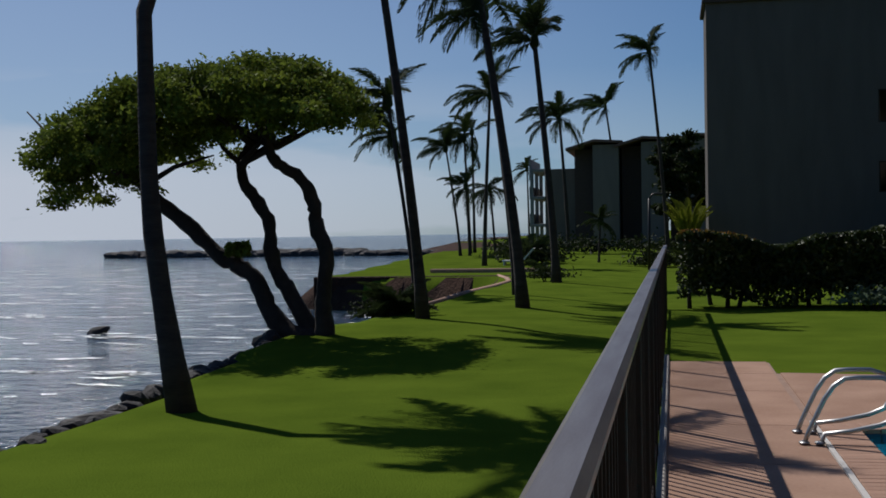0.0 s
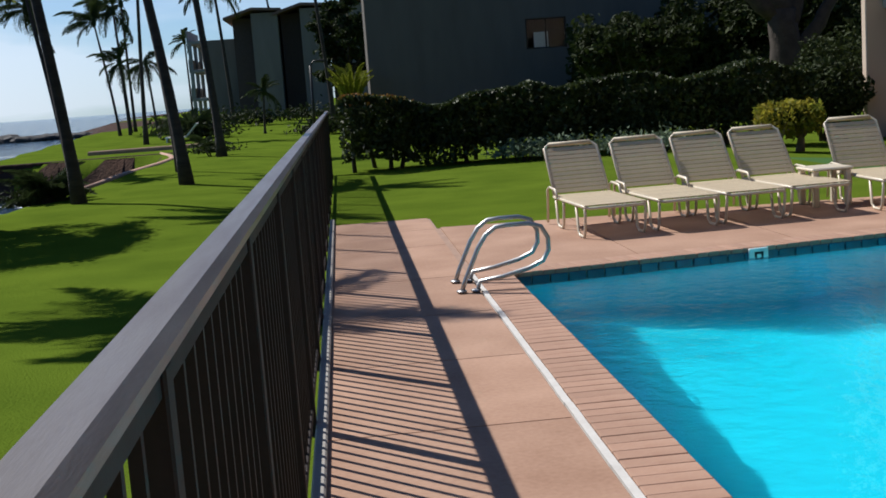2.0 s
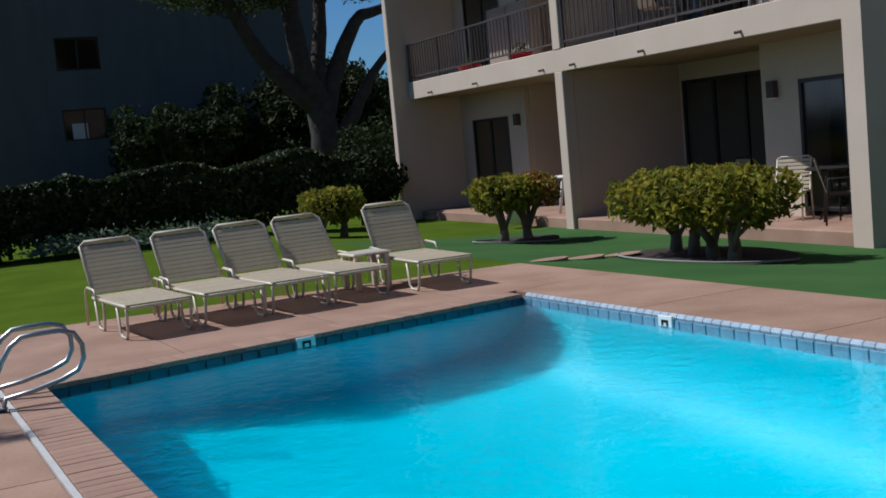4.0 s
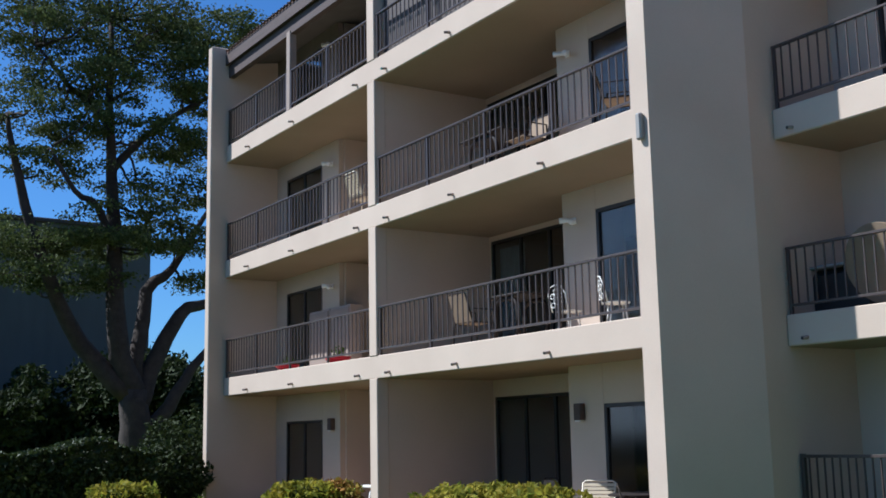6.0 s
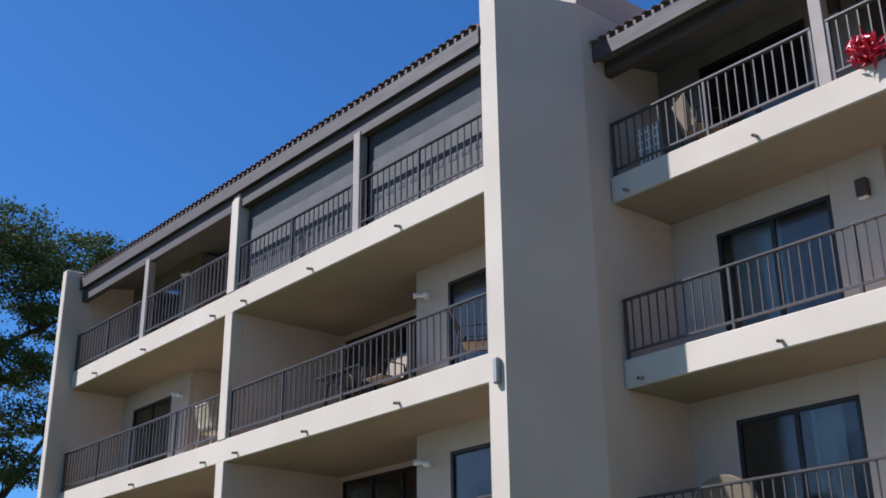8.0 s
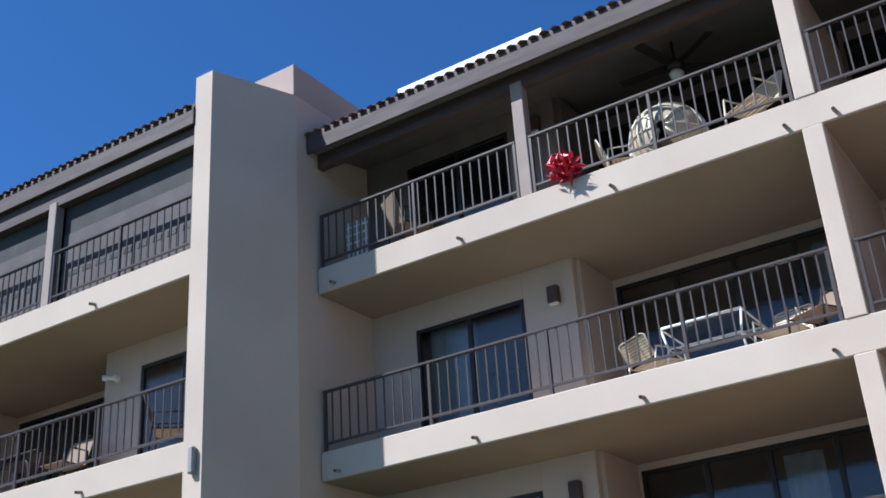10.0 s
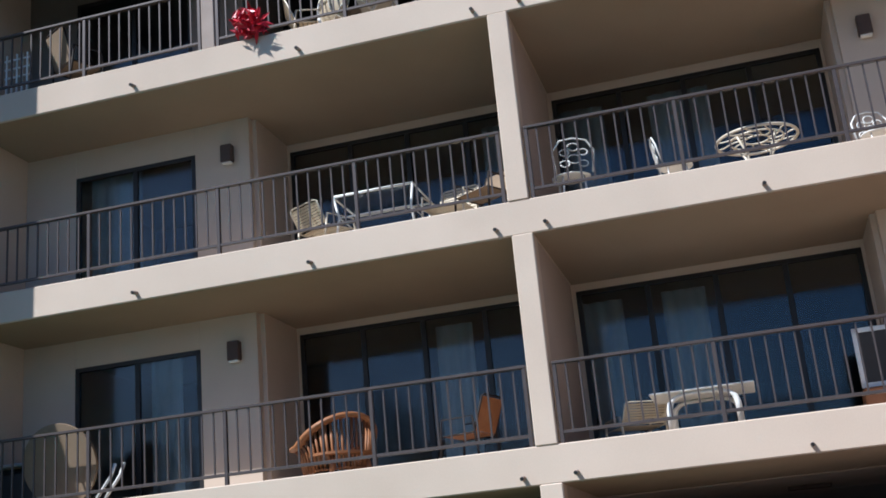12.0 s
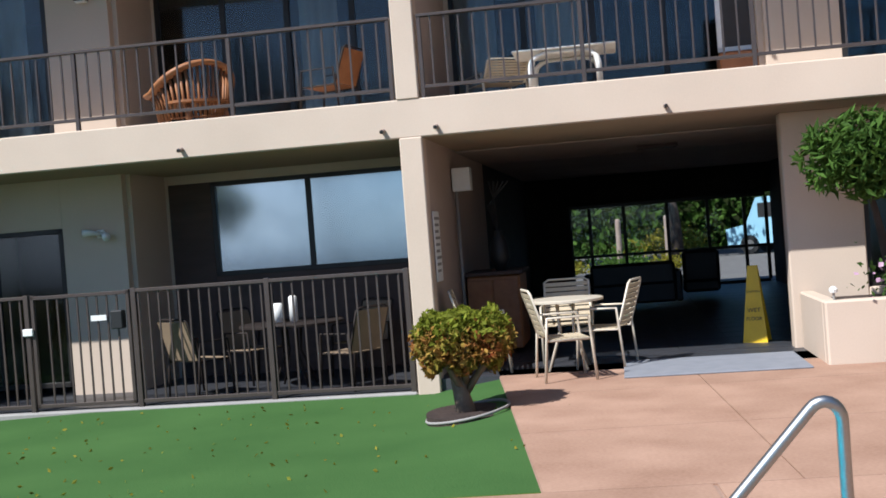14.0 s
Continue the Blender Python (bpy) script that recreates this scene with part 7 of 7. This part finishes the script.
broad_tree("magnolia_tree", "glossy dark-leaved small tree near the dark building", 8.3, 29.0, 3.1, 0.1, 40, 45, 0.2, 1.5, M_LEAF_DARK)


def thicket():
    """Shaded undergrowth that closes the gap between the buildings."""
    p = thing("thicket", "dense dark thicket of shrubs in shade between the buildings", "shrubs")
    n = 26000
    x = RNG.uniform(9.0, 27.0, n)
    y = 40.5 + RNG.uniform(-1.3, 1.0, n)
    top = 3.4 + 0.6 * np.sin(x * 1.1) + 0.5 * np.sin(x * 2.9 + 1) - 0.12 * np.maximum(0, x - 17)
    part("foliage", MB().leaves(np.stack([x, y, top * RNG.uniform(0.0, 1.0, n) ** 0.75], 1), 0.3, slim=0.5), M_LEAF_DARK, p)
    # dark blocks among the leaves give the thicket its inner shade
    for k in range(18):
        part("shade_core", MB().box(9.2 + k, 10.25 + k, 40.6, 41.4, -0.3, 2.2 + 0.4 * math.sin(k * 1.1), 0.2), M_LEAF_DARK, p)
    for k in range(14):
        a = 9.6 + k * 1.2
        part("stem", MB().tube([(a, 39.8, -0.3), (a + RNG.normal(0, 0.2), 39.9, 1.6), (a + RNG.normal(0, 0.4), 40.2, 2.6)], (0.09, 0.06, 0.03), 6), M_BARK, p, smooth=True)


thicket()
for x, y, h, w in ((11.0, 22.4, 1.5, 0.9), (12.6, 25.5, 2.3, 1.3), (14.6, 28.0, 2.0, 1.2), (15.8, 31.0, 2.2, 1.4)):
    q = thing("dark_shrub", "dark evergreen shrub in the shade beyond the hedge", "shrub", "shade shrubs")
    P = RNG.normal(size=(2600, 3))
    P = P / np.linalg.norm(P, axis=1)[:, None] * RNG.uniform(0, 1, (2600, 1)) ** 0.4 * (w, w * 0.8, h / 2)
    P *= 1 + 0.15 * np.sin(P[:, [0]] * 5 + x) * np.cos(P[:, [2]] * 6)
    part("foliage", MB().leaves(P + (x, y, h / 2 + 0.05), 0.14, slim=0.55), M_LEAF_DARK, q)
    for k in range(5):
        part("stem", MB().tube([(x + RNG.normal(0, 0.15), y + RNG.normal(0, 0.15), -0.3), (x + RNG.normal(0, 0.3), y + RNG.normal(0, 0.3), h * 0.6)], (0.05, 0.02), 6), M_BARK, q, smooth=True)


# ---------------------------------------------------------------- neighbouring buildings
def dark_block():
    p = thing("neighbour_building", "dark brown four-storey neighbouring apartment block in shade", "building")
    x0, x1, y0, y1, zt = 1.55, 19.4, 45.0, 48.5, 10.6
    wx0, wx1, wz0, wz1 = 8.1, 9.8, 2.85, 4.08
    for a, q, z0, z1 in ((x0, wx0, -0.5, zt), (wx1, x1, -0.5, zt), (wx0, wx1, -0.5, wz0), (wx0, wx1, wz1, 5.6), (wx0, wx1, 6.9, zt)):
        part("wall", MB().box(a, q, y0, y0 + 0.25, z0, z1), M_DARKWALL, p)
    for a, q, c, d in ((x0, x0 + 0.25, y0 + 0.25, y1), (x1 - 0.25, x1, y0 + 0.25, y1), (x0 + 0.25, x1 - 0.25, y1 - 0.25, y1)):
        part("wall", MB().box(a, q, c, d, -0.5, zt), M_DARKWALL, p)
    part("roof", MB().box(x0 - 0.15, x1 + 0.15, y0 - 0.15, y1 + 0.15, zt, zt + 0.18, 0.03), M_FASCIA, p)
    part("floor", MB().box(x0 + 0.25, x1 - 0.25, y0 + 0.25, y1 - 0.25, 2.4, 2.5), M_ROOM, p)
    for z0, z1 in ((wz0, wz1), (5.6, 6.9)):
        w = part("window", MB().box(wx0, wx1, y0 + 0.1, y0 + 0.16, z1 - 0.06, z1).box(wx0, wx1, y0 + 0.1, y0 + 0.16, z0, z0 + 0.06).box(wx0, wx0 + 0.06, y0 + 0.1, y0 + 0.16, z0, z1).box(wx1 - 0.06, wx1, y0 + 0.1, y0 + 0.16, z0, z1).box((wx0 + wx1) / 2 - 0.03, (wx0 + wx1) / 2 + 0.03, y0 + 0.1, y0 + 0.16, z0, z1), M_FRAME, p)
        for a, q in ((wx0 + 0.06, 8.92), (8.98, wx1 - 0.06)):
            part("pane", MB().box(a, q, y0 + 0.12, y0 + 0.13, z0 + 0.06, z1 - 0.06), M_GLASS_CLEAR, w)
    part("curtain", MB().box(wx0 + 0.35, wx0 + 0.95, y0 + 0.165, y0 + 0.18, wz0 + 0.06, wz1 - 0.55), M_WHITE, p, "pale half-drawn curtain")


dark_block()


def far_block(y, x0, gable):
    p = thing("seaside_block", "brown three-storey seaside apartment block with low tiled gables", "building", "far apartment blocks")
    for k in range(3):
        a = x0 + k * 3.35
        zt = 7.6 + 0.12 * k
        part("wall", MB().box(a, a + 1.75, y + 1.6, y + 9, -0.2, zt - 0.25), M_FASCIA, p, "recessed dark wall")
        part("wall", MB().box(a + 1.4, a + 3.2, y, y + 9, -0.2, zt - 0.05, 0.02), M_FARWALL, p)
        part("roof", MB().add([(a - 0.45, y - 0.4, zt - 0.25), (a + 1.5, y - 0.4, zt + 0.32), (a + 3.5, y - 0.4, zt + 0.18), (a - 0.45, y + 9, zt - 0.25), (a + 1.5, y + 9, zt + 0.32), (a + 3.5, y + 9, zt + 0.18),
                               (a - 0.45, y - 0.4, zt - 0.42), (a + 1.5, y - 0.4, zt + 0.15), (a + 3.5, y - 0.4, zt + 0.0), (a - 0.45, y + 9, zt - 0.42), (a + 1.5, y + 9, zt + 0.15), (a + 3.5, y + 9, zt + 0.0)],
                              [(0, 1, 4, 3), (1, 2, 5, 4), (6, 9, 10, 7), (7, 10, 11, 8), (0, 6, 7, 1), (1, 7, 8, 2), (0, 3, 9, 6), (2, 8, 11, 5)]), M_ROOF, p)
    part("wall", MB().box(x0 - 2.3, x0 - 0.01, y + 3, y + 9, -0.2, 6.1), M_FARWALL, p)
    for z in (1.9, 3.9, 5.9):
        b_ = part("balcony", MB().box(x0 - 3.4, x0 - 2.3, y + 2.6, y + 9, z, z + 0.22, 0.02), M_KERB, p)
        part("parapet", MB().box(x0 - 3.4, x0 - 3.3, y + 2.6, y + 9, z + 0.22, z + 0.95), M_KERB, b_)
    for y_ in (2.62, 5.6, 8.6):
        part("pillar", MB().box(x0 - 3.35, x0 - 3.1, y + y_, y + y_ + 0.25, -0.2, 6.0), M_KERB, p)


far_block(78.0, -6.7, True)
p = thing("street_lamp", "slim dark garden lamp post on the far lawn", "street lamp")
part("pole", MB().tube([(-0.75, 41, -0.1), (-0.72, 41, 2.7)], (0.06, 0.045), 8), M_FRAME, p, smooth=True)
part("arm", MB().tube([(-0.72, 41, 2.7), (-0.6, 41, 2.85), (-0.4, 41, 2.86)], 0.03, 7), M_FRAME, p, smooth=True)
part("lamp_head", MB().box(-0.55, -0.2, 40.9, 41.1, 2.8, 2.9, 0.02), M_FRAME, p)
for x0, x1, y in ((-8.6, -4.2, 38.5), (-10.5, -6, 52)):
    q = thing("low_kerb_wall", "low tan stone kerb across the lawn", "garden wall", "low kerb walls")
    part("wall", MB().box(x0, x1, y, y + 0.3, -0.1, 0.22, 0.03), M_COPING, q)
p = thing("lawn_chair", "white reclining beach chair on the far lawn", "chair")
part("seat", MB().box(-6.9, -6.1, 45.0, 45.6, 0.28, 0.36, 0.02), M_WHITE, p)
part("backrest", MB().add([(-6.1, 45.0, 0.3), (-6.1, 45.6, 0.3), (-5.6, 45.6, 0.85), (-5.6, 45.0, 0.85), (-6.05, 45.0, 0.28), (-6.05, 45.6, 0.28), (-5.55, 45.6, 0.83), (-5.55, 45.0, 0.83)], [(0, 1, 2, 3), (7, 6, 5, 4), (0, 4, 5, 1), (1, 5, 6, 2), (2, 6, 7, 3), (3, 7, 4, 0)]), M_WHITE, p)
part("leg", MB().box(-6.85, -6.8, 45.0, 45.6, 0.0, 0.3), M_WHITE, p)

# ---------------------------------------------------------------- behind the lobby: drive, shrubs and a van
tagged(part("road", MB().box(25.8, 60, -30, 20, -0.06, 0.0), M_ASPHALT, m=BUILD), "grey asphalt drive behind the building", "road", kind="structure")


def van(m):
    p = thing("delivery_van", "pale blue van parked behind the building", "van", m=m)
    body = MB().prism([(-2.2, 0.35), (2.2, 0.35), (2.25, 0.9), (1.5, 1.05), (1.1, 1.95), (-2.1, 2.0), (-2.25, 0.9)], -0.85, 0.85)
    bo = part("body", body, M_VAN, p)
    bo.matrix_basis = pose(0, 0, 0, 90)
    for x0, x1 in ((-1.9, -0.75), (-0.65, 0.35), (0.45, 1.05)):
        for s in (-1, 1):
            part("window", MB().box(x0, x1, s * 0.855 - 0.006, s * 0.855 + 0.006, 1.25, 1.75, 0.004), M_BLACK, p)
    part("rear_window", MB().box(-2.2, -2.16, -0.6, 0.6, 1.25, 1.75), M_BLACK, p)
    part("bumper", MB().box(-2.35, -2.2, -0.85, 0.85, 0.35, 0.52, 0.02), M_STEEL, p)
    for x in (-1.4, 1.4):
        for s in (-1, 1):
            w = part("wheel", MB().tube([(x, s * 0.7, 0.33), (x, s * 0.9, 0.33)], 0.33, 18), M_BLACK, p, smooth=False)
            part("rim", MB().tube([(x, s * 0.89, 0.33), (x, s * 0.91, 0.33)], 0.17, 14), M_STEEL, w)


van(BUILD @ pose(41.5, -7.1, 0.0, 0, 0, 62))
for k, (x, y, s) in enumerate(((33, 0.5, 0.5), (34, -1.2, 0.5), (33, -2.3, 0.5), (36, -1.0, 1.0), (47, -3.0, 1.3), (40, 1.5, 1.4), (37, 3.5, 1.2))):
    w_ = BUILD @ Vector((x, y, 0))
    low_shrub(w_.x, w_.y, s, 900, M_LEAF if k % 2 else M_LEAF_YELLOW, "bright green roadside shrub beyond the lobby glass")
q = thing("roadside_hedge", "tall dark green hedge across the drive", "hedge")
q.matrix_basis = BUILD
P = RNG.uniform(-1, 1, size=(9000, 3)) * (0.9, 14, 1.9) + (50, -4, 1.6)
P[:, 2] += 0.5 * np.sin(P[:, 1] * 1.3)
part("foliage", MB().leaves(P, 0.35), M_LEAF, q)
# dark block behind the leaves, in place of the hedge's inner shade
part("shade_core", MB().box(50.2, 51, -18, 10, -0.2, 2.6, 0.2), M_LEAF_DARK, q)
broad_tree("roadside_tree", "tree with dense foliage across the drive", 42, -3, 7.5, 0.22, 60, 90, 0.28, 4.0, M_LEAF_MID, BUILD)
broad_tree("roadside_tree", "tree with dense foliage across the drive", 40, 4, 7.0, 0.22, 60, 90, 0.28, 4.0, M_LEAF_MID, BUILD)
broad_tree("roadside_tree", "tree with dense foliage across the drive", 44, -10, 8.0, 0.22, 60, 90, 0.28, 4.5, M_LEAF_MID, BUILD)
for y in (-1.0, -2.4):
    q = thing("bollard", "pale concrete post beside the drive", "bollard", "drive bollards", m=BUILD)
    part("post", MB().lathe([(0.09, 0), (0.08, 1.5), (0.05, 1.56)], 14, 34.5, y), M_TIMBER, q)

# small fallen leaves on the lawn before the patio
P = np.stack([RNG.uniform(7.6, 12.2, 170), RNG.uniform(-0.6, 5.0, 170), np.zeros(170)], 1)
P = np.array([(*(BUILD @ Vector(q))[:2], 0.0) for q in P.tolist() if q[1] > 0.3 or RNG.uniform() < 0.5])
P[:, 2] = [land(a, q) + 0.012 for a, q, _ in P.tolist()]
tagged(part("fallen_leaves", MB().leaves(P, 0.045, up=2.0), M_LEAF_YELLOW), "tiny yellow fallen leaves scattered on the lawn", "leaves", kind="stuff")
